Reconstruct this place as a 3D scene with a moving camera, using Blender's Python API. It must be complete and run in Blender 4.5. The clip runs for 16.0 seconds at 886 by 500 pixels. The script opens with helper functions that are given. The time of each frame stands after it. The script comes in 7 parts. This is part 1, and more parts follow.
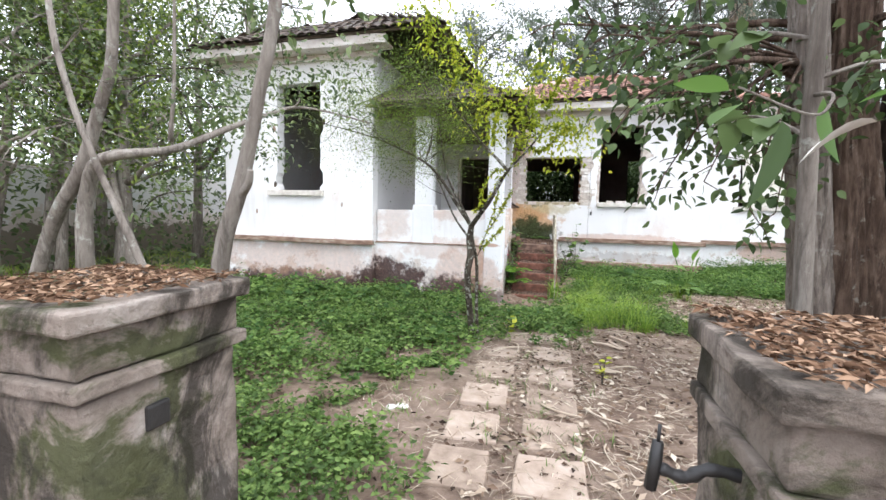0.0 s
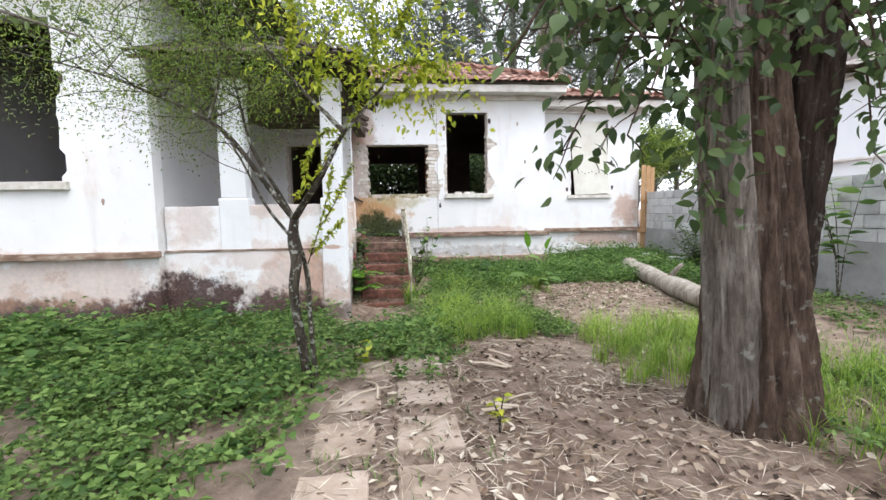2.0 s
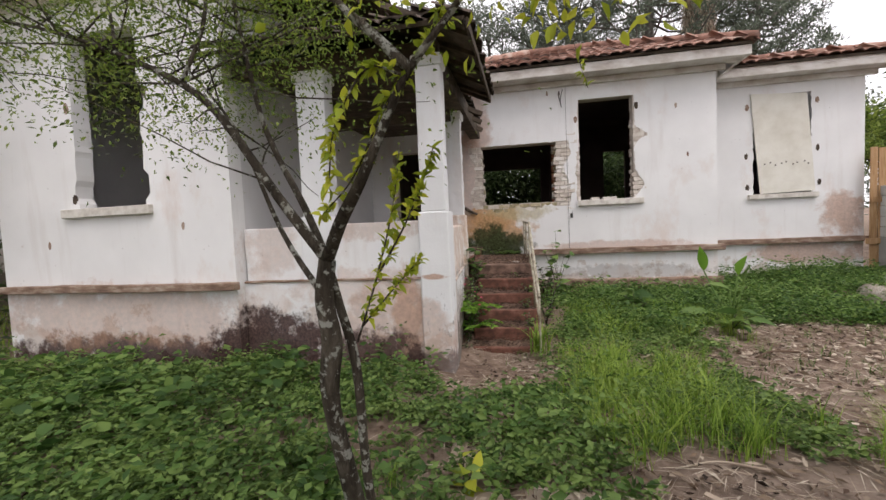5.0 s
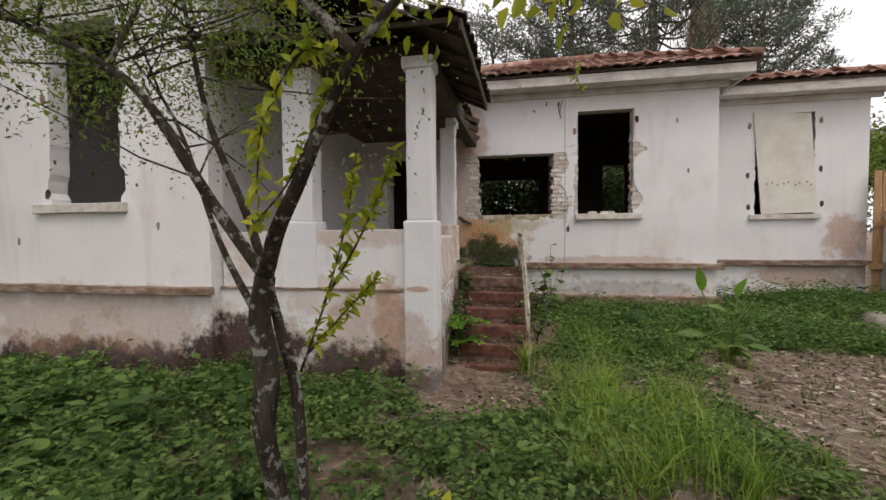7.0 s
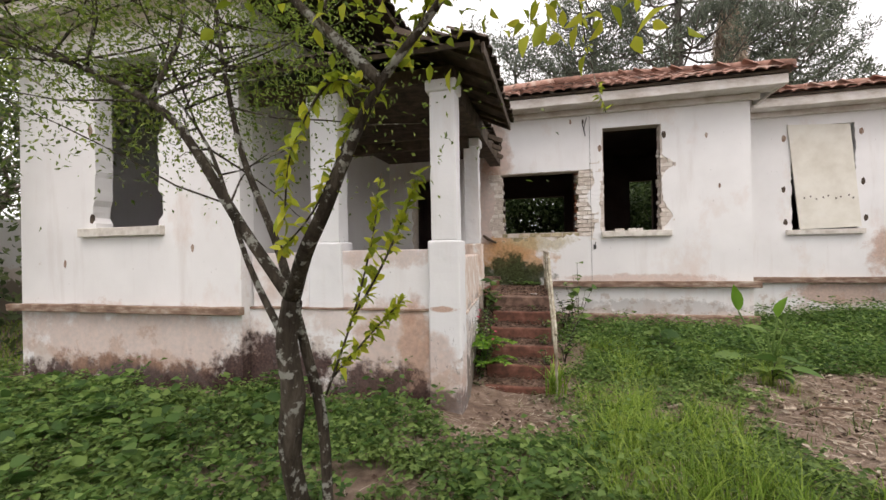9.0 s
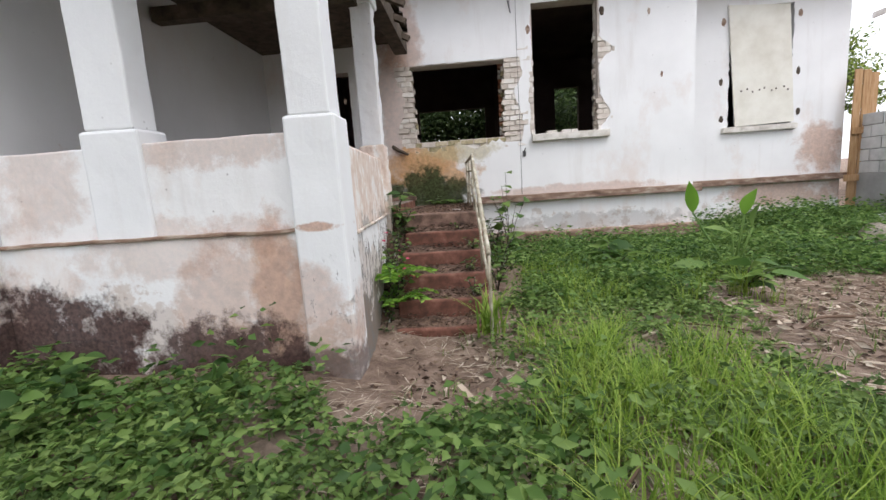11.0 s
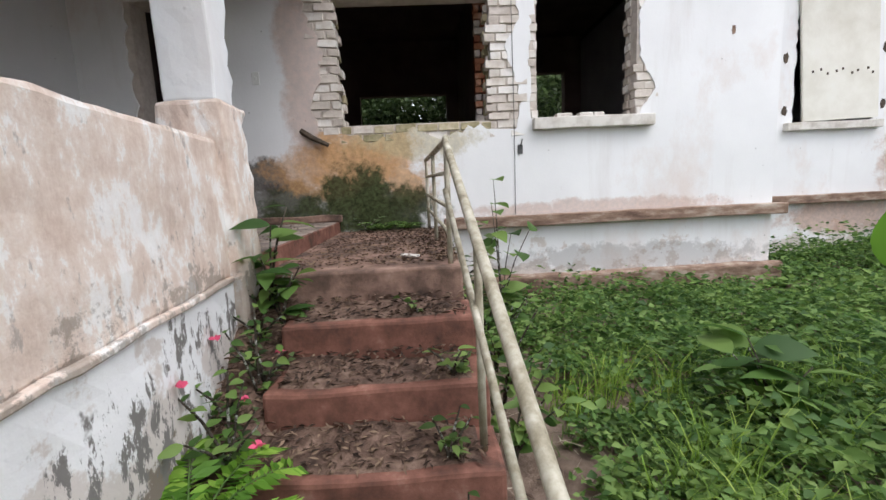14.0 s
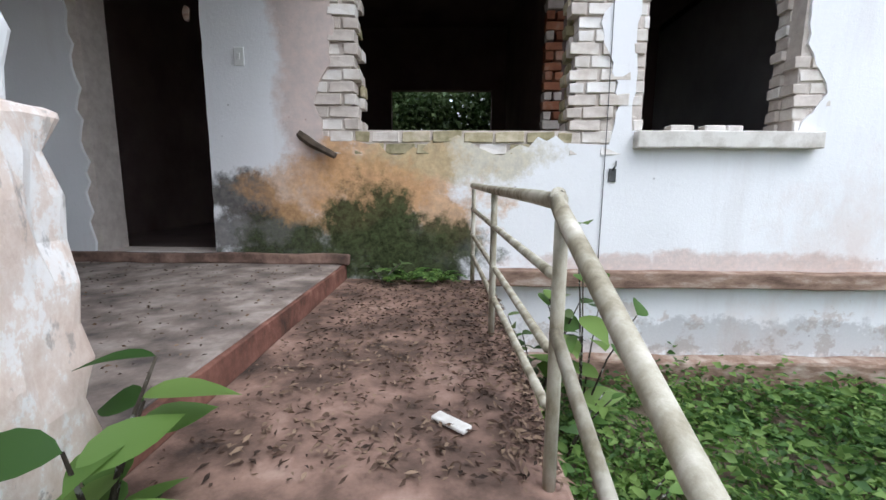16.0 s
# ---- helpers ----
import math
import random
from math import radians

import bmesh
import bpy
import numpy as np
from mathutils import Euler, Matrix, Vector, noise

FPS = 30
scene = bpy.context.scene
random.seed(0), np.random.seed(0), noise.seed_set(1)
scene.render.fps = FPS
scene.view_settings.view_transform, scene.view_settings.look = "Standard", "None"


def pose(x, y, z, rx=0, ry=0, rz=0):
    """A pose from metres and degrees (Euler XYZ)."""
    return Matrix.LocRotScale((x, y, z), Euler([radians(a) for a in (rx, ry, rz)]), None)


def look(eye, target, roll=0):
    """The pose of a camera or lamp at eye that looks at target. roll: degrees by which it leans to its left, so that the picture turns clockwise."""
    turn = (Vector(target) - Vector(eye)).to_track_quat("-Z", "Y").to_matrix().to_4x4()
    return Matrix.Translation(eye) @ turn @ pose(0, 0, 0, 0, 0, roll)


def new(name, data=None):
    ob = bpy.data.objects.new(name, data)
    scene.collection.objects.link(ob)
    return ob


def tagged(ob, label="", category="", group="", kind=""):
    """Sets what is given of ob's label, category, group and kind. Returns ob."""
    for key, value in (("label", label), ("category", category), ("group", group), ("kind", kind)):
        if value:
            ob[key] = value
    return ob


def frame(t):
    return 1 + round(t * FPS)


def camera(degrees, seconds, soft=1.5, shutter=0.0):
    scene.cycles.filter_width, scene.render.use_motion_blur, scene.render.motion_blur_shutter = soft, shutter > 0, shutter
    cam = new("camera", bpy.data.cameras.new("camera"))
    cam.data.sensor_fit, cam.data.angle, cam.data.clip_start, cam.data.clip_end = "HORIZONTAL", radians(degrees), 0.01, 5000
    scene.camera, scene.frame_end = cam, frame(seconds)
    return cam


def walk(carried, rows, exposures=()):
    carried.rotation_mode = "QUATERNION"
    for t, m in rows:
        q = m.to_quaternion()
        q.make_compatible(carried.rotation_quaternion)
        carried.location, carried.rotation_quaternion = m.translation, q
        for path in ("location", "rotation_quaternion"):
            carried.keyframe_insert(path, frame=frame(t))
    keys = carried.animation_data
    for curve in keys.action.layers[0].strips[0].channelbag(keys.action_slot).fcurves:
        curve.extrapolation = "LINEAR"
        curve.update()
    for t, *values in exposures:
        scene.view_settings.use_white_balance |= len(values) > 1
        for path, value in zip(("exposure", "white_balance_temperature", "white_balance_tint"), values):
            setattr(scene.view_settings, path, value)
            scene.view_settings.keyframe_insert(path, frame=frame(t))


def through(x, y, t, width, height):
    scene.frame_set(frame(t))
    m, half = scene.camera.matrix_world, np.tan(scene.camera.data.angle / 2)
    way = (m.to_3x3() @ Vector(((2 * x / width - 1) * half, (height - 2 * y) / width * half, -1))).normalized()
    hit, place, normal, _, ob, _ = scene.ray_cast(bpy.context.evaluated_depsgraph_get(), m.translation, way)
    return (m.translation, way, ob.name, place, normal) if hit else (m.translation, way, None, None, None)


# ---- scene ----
cam = camera(92.0, 16.0)
PATH = [
    (0, (2.529, -0.014, 1.538), (1.984, 1.902, 1.357), 1.3),
    (0.5, (2.454, 0.38, 1.48), (1.965, 2.31, 1.295), -0.8),
    (1, (2.43, 0.747, 1.442), (2.219, 2.727, 1.26), -0.6),
    (1.5, (2.408, 1.182, 1.42), (2.533, 3.17, 1.247), -1.1),
    (2, (2.355, 1.421, 1.42), (2.515, 3.407, 1.241), -0.9),
    (2.5, (2.404, 1.701, 1.456), (2.749, 3.662, 1.277), 3.7),
    (3, (2.433, 2.098, 1.443), (2.828, 4.053, 1.295), 1.4),
    (3.5, (2.424, 2.459, 1.457), (2.753, 4.427, 1.316), -2.0),
    (4, (2.324, 2.776, 1.462), (2.423, 4.769, 1.341), -0.5),
    (4.5, (2.261, 2.974, 1.46), (1.998, 4.952, 1.329), -2.8),
    (4.7, (2.262, 3.042, 1.48), (1.891, 5.004, 1.356), -3.1),
    (7, (2.352, 3.384, 1.514), (1.972, 5.346, 1.434), -0.5),
    (7.5, (2.329, 3.366, 1.54), (1.96, 5.33, 1.465), -0.1),
    (8, (2.323, 3.337, 1.561), (1.867, 5.283, 1.512), -0.2),
    (8.5, (2.329, 3.342, 1.555), (1.855, 5.284, 1.541), -0.7),
    (9, (2.355, 3.385, 1.53), (1.863, 5.324, 1.536), -1.0),
    (9.5, (2.426, 3.629, 1.454), (1.973, 5.577, 1.459), -2.4),
    (9.7, (2.43, 3.746, 1.418), (2.147, 5.726, 1.399), -3.0),
    (11.8, (2.125, 5.606, 1.089), (2.105, 7.566, 0.69), -4.1),
    (12, (2.099, 5.762, 1.13), (2.317, 7.719, 0.783), -1.6),
    (12.5, (2.125, 6.319, 1.174), (2.202, 8.308, 0.978), 0.7),
    (13, (2.125, 6.778, 1.222), (2.189, 8.767, 1.023), -1.1),
    (13.5, (2.174, 7.248, 1.216), (2.238, 9.23, 0.958), 0.3),
    (14, (2.178, 7.715, 1.224), (2.253, 9.693, 0.935), -2.7),
    (14.5, (2.158, 8.018, 1.173), (2.073, 9.994, 0.878), -3.8),
    (15, (2.043, 8.516, 1.306), (1.96, 10.49, 0.996), -3.4),
    (15.5, (2.03, 8.744, 1.411), (1.956, 10.719, 1.103), -1.9),
    (16, (2.079, 9.059, 1.5), (2.034, 11.035, 1.194), 0.4),
]
EXPOSURES = [(0.0, 1.26, 6200, 11), (0.5, 1.2, 6200, 11), (2.5, 1.12, 6300, 11), (3.5, 0.98, 6500, 13), (4.5, 0.6, 6750, 16), (7.0, 0.05, 7050, 15), (7.5, 0.16, 7050, 15), (8.0, 0.44, 7300, 16), (9.0, 0.58, 7100, 16), (11.8, 0.82, 6350, 12), (12.05, 0.82, 6350, 12), (12.5, 0.32, 6700, 15), (13.0, 0.74, 6600, 15), (13.55, 0.68, 6700, 15), (14.0, 0.86, 6350, 12), (14.5, 0.9, 6150, 12), (16.0, 1.02, 5900, 10)]
walk(cam, [(t, look(eye, target, roll)) for t, eye, target, roll in PATH], EXPOSURES)

# ---- world and light ----
world = bpy.data.worlds.new("world")
scene.world = world
world.use_nodes = True
wn, wl = world.node_tree.nodes, world.node_tree.links
bg = wn["Background"]
sky = wn.new("ShaderNodeTexSky")
sky.sky_type = "NISHITA"
sky.sun_disc = False
sky.sun_elevation, sky.sun_rotation = radians(60), radians(135)
sky.dust_density, sky.air_density, sky.ozone_density = 2.5, 1.0, 1.0
soft_sky = wn.new("ShaderNodeHueSaturation")
soft_sky.inputs["Saturation"].default_value = 0.22
wl.new(sky.outputs[0], soft_sky.inputs["Color"])
cloud = wn.new("ShaderNodeMix")
cloud.data_type = "RGBA"
cloud.inputs[0].default_value = 0.72
cloud.inputs[7].default_value = (8.2, 8.45, 9.0, 1)
wl.new(soft_sky.outputs[0], cloud.inputs[6])
wl.new(cloud.outputs[2], bg.inputs["Color"])
bg.inputs["Strength"].default_value = 0.15
sun = new("sun", bpy.data.lights.new("sun", "SUN"))
sun.data.energy, sun.data.angle, sun.data.color = 1.15, radians(40), (1.0, 0.98, 0.96)
sun.matrix_world = look((0, 0, 30), (-12.5, 12.0, 0))

# ---- materials ----
def nd(nt, kind, **inputs):
    n = nt.nodes.new(kind)
    for k, v in inputs.items():
        n.inputs[k.replace("_", " ")].default_value = v
    return n


def ramp(nt, fac, stops):
    r = nt.nodes.new("ShaderNodeValToRGB")
    el = r.color_ramp.elements
    while len(el) < len(stops):
        el.new(0.5)
    for e, (p, c) in zip(el, stops):
        e.position, e.color = p, (*c, 1) if len(c) == 3 else c
    nt.links.new(fac, r.inputs[0])
    return r.outputs[0]


def grey(*v):
    return (v[0],) * 3


def mixed(nt, fac, a, b, kind="MIX"):
    m = nt.nodes.new("ShaderNodeMix")
    m.data_type, m.blend_type = "RGBA", kind
    for sock, val in ((m.inputs[0], fac), (m.inputs[6], a), (m.inputs[7], b)):
        if isinstance(val, (int, float)):
            sock.default_value = val
        elif isinstance(val, tuple):
            sock.default_value = (*val, 1)
        else:
            nt.links.new(val, sock)
    return m.outputs[2]


def maths(nt, op, a, b=0.0, clamp=False):
    m = nt.nodes.new("ShaderNodeMath")
    m.operation, m.use_clamp = op, clamp
    for sock, val in ((m.inputs[0], a), (m.inputs[1], b)):
        if isinstance(val, (int, float)):
            sock.default_value = val
        else:
            nt.links.new(val, sock)
    return m.outputs[0]


class Mat:
    """A procedural material in world metres: noise by scale, masks, and a Principled shader."""

    def __init__(self, name, rough=0.85, spec=0.3, metal=0.0):
        self.mat = bpy.data.materials.new(name)
        self.mat.use_nodes = True
        self.nt = self.mat.node_tree
        self.p = self.nt.nodes["Principled BSDF"]
        self.p.inputs["Roughness"].default_value = rough
        self.p.inputs["Specular IOR Level"].default_value = spec
        self.p.inputs["Metallic"].default_value = metal
        self.geo = self.nt.nodes.new("ShaderNodeNewGeometry")
        self.pos = self.geo.outputs["Position"]
        self.xyz = self.nt.nodes.new("ShaderNodeSeparateXYZ")
        self.nt.links.new(self.pos, self.xyz.inputs[0])

    def noise(self, scale, detail=4.0, rough=0.55, stretch=None, distort=0.0):
        src = self.pos
        if stretch:
            v = nd(self.nt, "ShaderNodeVectorMath")
            v.operation = "MULTIPLY"
            v.inputs[1].default_value = stretch
            self.nt.links.new(src, v.inputs[0])
            src = v.outputs[0]
        n = nd(self.nt, "ShaderNodeTexNoise", Scale=scale, Detail=detail, Roughness=rough, Distortion=distort)
        self.nt.links.new(src, n.inputs["Vector"])
        return n.outputs["Fac"]

    def cells(self, scale, feature="F1", stretch=None):
        src = self.pos
        if stretch:
            v = nd(self.nt, "ShaderNodeVectorMath")
            v.operation = "MULTIPLY"
            v.inputs[1].default_value = stretch
            self.nt.links.new(src, v.inputs[0])
            src = v.outputs[0]
        n = nd(self.nt, "ShaderNodeTexVoronoi", Scale=scale)
        n.feature = feature
        self.nt.links.new(src, n.inputs["Vector"])
        return n.outputs["Distance"]

    def mask(self, fac, lo, hi):
        return ramp(self.nt, fac, [(lo, grey(0)), (hi, grey(1))])

    def random(self):
        return self.nt.nodes.new("ShaderNodeObjectInfo").outputs["Random"]

    def island(self):
        return self.geo.outputs["Random Per Island"]

    def below(self, z0, z1, fac, amount):
        """A ragged mask that is 1 under z0 and 0 over z1, its edge broken up by a noise."""
        h = nd(self.nt, "ShaderNodeMapRange")
        h.inputs["From Min"].default_value, h.inputs["From Max"].default_value = z1, z0
        self.nt.links.new(self.xyz.outputs["Z"], h.inputs["Value"])
        s = maths(self.nt, "ADD", h.outputs[0], maths(self.nt, "MULTIPLY", maths(self.nt, "SUBTRACT", fac, 0.5), amount))
        return self.mask(s, 0.45, 0.55)

    def color(self, out):
        if isinstance(out, tuple):
            self.p.inputs["Base Color"].default_value = (*out, 1)
        else:
            self.nt.links.new(out, self.p.inputs["Base Color"])
        return self

    def bump(self, fac, strength=0.4, dist=0.01):
        b = nd(self.nt, "ShaderNodeBump", Strength=strength, Distance=dist)
        self.nt.links.new(fac, b.inputs["Height"])
        self.nt.links.new(b.outputs[0], self.p.inputs["Normal"])
        return self

    def see_through(self, amount):
        """Thin leaves let some light through."""
        t = self.nt.nodes.new("ShaderNodeBsdfTranslucent")
        m = self.nt.nodes.new("ShaderNodeMixShader")
        m.inputs[0].default_value = amount
        link = self.p.inputs["Base Color"].links
        if link:
            self.nt.links.new(link[0].from_socket, t.inputs["Color"])
        self.nt.links.new(self.p.outputs[0], m.inputs[1])
        self.nt.links.new(t.outputs[0], m.inputs[2])
        self.nt.links.new(m.outputs[0], self.nt.nodes["Material Output"].inputs["Surface"])
        return self


def plaster(name, damp_lo, damp_hi, damp_amount, damp_color=(0.09, 0.055, 0.045), tint=(0.80, 0.80, 0.80), pink=0.35, blobs=(), fleck=0.0):
    m = Mat(name, 0.9, 0.2)
    nt = m.nt
    c = mixed(nt, m.mask(m.noise(1.3, 6), 0.35, 0.75), tint, tuple(v * 0.9 for v in tint))
    streak = m.mask(m.noise(2.2, 7, 0.65, (1.6, 1.6, 0.18)), 0.55, 0.85)
    c = mixed(nt, maths(nt, "MULTIPLY", streak, 0.45), c, (0.50, 0.44, 0.40))
    worn = m.mask(m.noise(0.9, 8, 0.7, (1, 1, 0.6)), 0.56, 0.70)
    c = mixed(nt, maths(nt, "MULTIPLY", worn, pink), c, (0.56, 0.38, 0.28))
    speck = m.mask(m.cells(9.0), 0.0, 0.09)
    rare = m.mask(m.noise(3.1, 2), 0.52, 0.60)
    c = mixed(nt, maths(nt, "MULTIPLY", maths(nt, "MULTIPLY", maths(nt, "SUBTRACT", 1.0, speck), rare), 0.8), c, (0.16, 0.14, 0.13))
    d2 = m.below(damp_lo + 0.15, damp_hi + 0.55, m.noise(2.6, 8, 0.7), 2.4)
    c = mixed(nt, maths(nt, "MULTIPLY", d2, 0.5), c, (0.44, 0.34, 0.27))
    d = m.below(damp_lo, damp_hi, m.noise(3.7, 9, 0.72), damp_amount)
    c = mixed(nt, maths(nt, "MULTIPLY", d, 0.88), c, damp_color)
    for cx, cz, rx, rz, col, amount, grain in blobs:
        dx = maths(nt, "POWER", maths(nt, "DIVIDE", maths(nt, "SUBTRACT", m.xyz.outputs["X"], cx), rx), 2.0)
        dz = maths(nt, "POWER", maths(nt, "DIVIDE", maths(nt, "SUBTRACT", m.xyz.outputs["Z"], cz), rz), 2.0)
        near_blob = maths(nt, "SUBTRACT", 1.0, maths(nt, "ADD", dx, dz))
        f = maths(nt, "ADD", maths(nt, "ADD", near_blob, 0.0), maths(nt, "MULTIPLY", maths(nt, "SUBTRACT", m.noise(grain, 9, 0.72), 0.5), 3.4))
        f = m.mask(f, 0.1, 0.6)
        wide = 0.55 if sum(col) < 0.3 else 0.22
        tone = mixed(nt, m.mask(m.noise(grain * 7, 6, 0.7), 0.35, 0.66), tuple(v * (1 - wide) for v in col), tuple(min(0.7, v * (1 + 1.3 * wide) + 0.01) for v in col))
        c = mixed(nt, maths(nt, "MULTIPLY", f, amount), c, tone)
    if fleck:
        chips = m.mask(m.noise(17, 9, 0.74, (1, 1, 0.42)), 0.635 - 0.075 * fleck, 0.665 - 0.075 * fleck)
        low_part = m.below(0.5, 1.05, m.noise(1.6, 6, 0.7), 2.0)
        c = mixed(nt, maths(nt, "MULTIPLY", maths(nt, "MULTIPLY", chips, low_part), fleck), c, (0.19, 0.18, 0.17))
    m.color(c).bump(m.noise(38, 6, 0.7), 0.35, 0.006)
    return m.mat


DAMP, RUST, MOSS, SOOT = (0.055, 0.03, 0.026), (0.42, 0.25, 0.17), (0.035, 0.045, 0.014), (0.07, 0.06, 0.05)
PLASTER = plaster("plaster", -0.25, 0.30, 2.0, blobs=[
    (0.8, 0.35, 0.6, 0.75, RUST, 0.55, 2.2), (0.97, 0.5, 0.2, 0.65, RUST, 0.65, 2.5), (0.25, 0.85, 0.8, 0.25, RUST, 0.35, 4.0), (-2.6, 0.05, 2.1, 0.36, DAMP, 0.92, 4.5), (-2.6, 0.55, 2.4, 0.45, RUST, 0.5, 2.5),
    (-0.72, 0.2, 0.85, 0.50, DAMP, 0.96, 4.5), (0.55, 0.05, 0.8, 0.38, DAMP, 0.92, 4.5), (1.3, -0.02, 0.5, 0.2, DAMP, 0.8, 5.0), (0.62, 1.5, 0.7, 0.16, RUST, 0.4, 5.0), (-0.65, 1.3, 0.4, 0.4, RUST, 0.35, 3.0)])
PLASTER_PILLAR = plaster("plaster_pillar", -0.3, 0.12, 2.0, (0.16, 0.11, 0.09), (0.78, 0.79, 0.80), 0.12, [(1.3, 0.95, 0.16, 0.035, RUST, 0.8, 9.0), (1.2, 0.25, 0.35, 0.5, RUST, 0.5, 2.5), (1.3, 0.0, 0.4, 0.18, DAMP, 0.7, 5.0)], 0.7)
PLASTER_SIDE = plaster("plaster_side", 0.0, 0.72, 2.8, (0.16, 0.125, 0.095), (0.78, 0.78, 0.785), 0.3, (), 1.45)
PLASTER_BACK = plaster("plaster_back", -0.3, 0.2, 1.5, (0.16, 0.12, 0.09), blobs=[
    (1.12, 2.5, 0.3, 1.4, RUST, 0.55, 1.6), (1.25, 3.5, 0.42, 0.7, RUST, 0.6, 1.6), (1.75, 1.42, 0.85, 0.5, (0.50, 0.29, 0.13), 0.85, 2.6), (2.1, 1.68, 0.8, 0.2, (0.42, 0.36, 0.2), 0.6, 4.0),
    (0.60, 1.42, 0.36, 0.22, SOOT, 0.9, 3.5), (0.75, 1.15, 0.5, 0.25, SOOT, 0.8, 4.0), (0.95, 1.10, 0.45, 0.26, MOSS, 0.6, 6.0), (1.35, 0.98, 1.05, 0.24, MOSS, 0.85, 4.5), (1.3, 1.45, 0.75, 0.32, (0.48, 0.27, 0.12), 0.7, 3.0), (1.48, 1.15, 0.42, 0.42, MOSS, 0.95, 4.0), (1.85, 1.02, 0.5, 0.34, MOSS, 0.92, 4.0),
    (8.55, 1.35, 0.55, 0.55, RUST, 0.7, 2.0), (7.9, 0.6, 1.3, 0.28, RUST, 0.7, 2.5), (4.0, 0.95, 1.6, 0.12, RUST, 0.5, 3.0), (4.2, 0.42, 2.0, 0.16, SOOT, 0.35, 9.0)])
# grey-tinted plaster, also for the boundary wall behind the trees
PLASTER_SHADE_GREY = plaster("plaster_shade_grey", 0.6, 1.3, 2.0, (0.13, 0.11, 0.08), (0.60, 0.60, 0.60), 0.2)


def porch_side():
    m = Mat("worn_plaster", 0.9, 0.2)
    nt = m.nt
    n1 = m.noise(8.5, 10, 0.74, (1, 1, 0.6))
    c = ramp(nt, n1, [(0.30, (0.52, 0.39, 0.32)), (0.47, (0.66, 0.545, 0.47)), (0.54, (0.71, 0.62, 0.555)), (0.56, (0.76, 0.72, 0.685)), (0.66, (0.80, 0.785, 0.77))])
    fleck = m.mask(m.noise(16, 8, 0.7, (1, 1, 0.5)), 0.60, 0.66)
    c = mixed(nt, maths(nt, "MULTIPLY", fleck, 0.6), c, (0.26, 0.24, 0.22))
    d = m.below(0.70, 1.12, m.noise(4.0, 9, 0.75), 2.8)
    c = mixed(nt, maths(nt, "MULTIPLY", d, 0.6), c, (0.20, 0.175, 0.145))
    m.color(c).bump(m.noise(24, 7, 0.7), 0.5, 0.008)
    return m.mat


WORN = porch_side()


def mossy():
    m = Mat("mossy_plaster", 0.95, 0.15)
    nt = m.nt
    n1 = m.noise(6, 8, 0.7)
    c = ramp(nt, n1, [(0.3, (0.02, 0.028, 0.012)), (0.46, (0.05, 0.065, 0.02)), (0.58, (0.14, 0.12, 0.05)), (0.72, (0.36, 0.24, 0.12))])
    m.color(c).bump(m.noise(45, 6, 0.7), 0.8, 0.012)
    return m.mat


MOSSY = mossy()


def simple(name, stops, scale=6, detail=7, rough=0.85, bump=0.4, bump_scale=40, dist=0.006, stretch=None, spec=0.3, metal=0.0, vary=0.0, island=0.0):
    m = Mat(name, rough, spec, metal)
    n = m.noise(scale, detail, 0.62, stretch)
    if vary:
        n = maths(m.nt, "ADD", maths(m.nt, "MULTIPLY", maths(m.nt, "SUBTRACT", m.random(), 0.5), vary), n)
    if island:
        n = maths(m.nt, "ADD", maths(m.nt, "MULTIPLY", maths(m.nt, "SUBTRACT", m.island(), 0.5), island), n)
    m.color(ramp(m.nt, n, stops))
    if bump:
        m.bump(m.noise(bump_scale, 6, 0.65, stretch), bump, dist)
    return m


BRICK = simple("old_brick", [(0.2, (0.48, 0.41, 0.35)), (0.45, (0.62, 0.57, 0.51)), (0.7, (0.72, 0.69, 0.65))], 9, vary=0.3, bump=0.8).mat
BRICK_RED = simple("red_brick", [(0.25, (0.20, 0.07, 0.04)), (0.6, (0.36, 0.15, 0.08)), (0.8, (0.45, 0.28, 0.2))], 9, vary=0.4, bump=0.8).mat
BRICK_MOSS = simple("mossy_brick", [(0.25, (0.15, 0.14, 0.07)), (0.5, (0.36, 0.31, 0.19)), (0.75, (0.55, 0.48, 0.36))], 9, vary=0.25, bump=0.8).mat
MORTAR = simple("mortar", [(0.3, (0.44, 0.38, 0.33)), (0.7, (0.62, 0.56, 0.50))], 12, bump=0.9).mat
LEDGE = simple("ledge_cement", [(0.3, (0.10, 0.06, 0.044)), (0.5, (0.25, 0.165, 0.12)), (0.75, (0.50, 0.43, 0.36))], 5, stretch=(1, 1, 3)).mat
SILL = simple("sill_cement", [(0.3, (0.42, 0.38, 0.33)), (0.6, (0.66, 0.63, 0.58))], 8).mat
REDSTEP = simple("red_cement", [(0.28, (0.05, 0.03, 0.022)), (0.46, (0.14, 0.062, 0.044)), (0.60, (0.22, 0.10, 0.072)), (0.76, (0.34, 0.215, 0.17))], 7, 9, 0.85, bump=0.5).mat
LANDING = simple("dirty_red_cement", [(0.30, (0.040, 0.028, 0.022)), (0.46, (0.13, 0.082, 0.062)), (0.58, (0.24, 0.15, 0.115)), (0.74, (0.38, 0.265, 0.21))], 5.5, 10, 0.8, bump=0.7).mat
PORCHFLOOR = simple("porch_floor", [(0.3, (0.075, 0.062, 0.056)), (0.48, (0.21, 0.17, 0.145)), (0.66, (0.40, 0.34, 0.30))], 5.0, 9, 0.7).mat
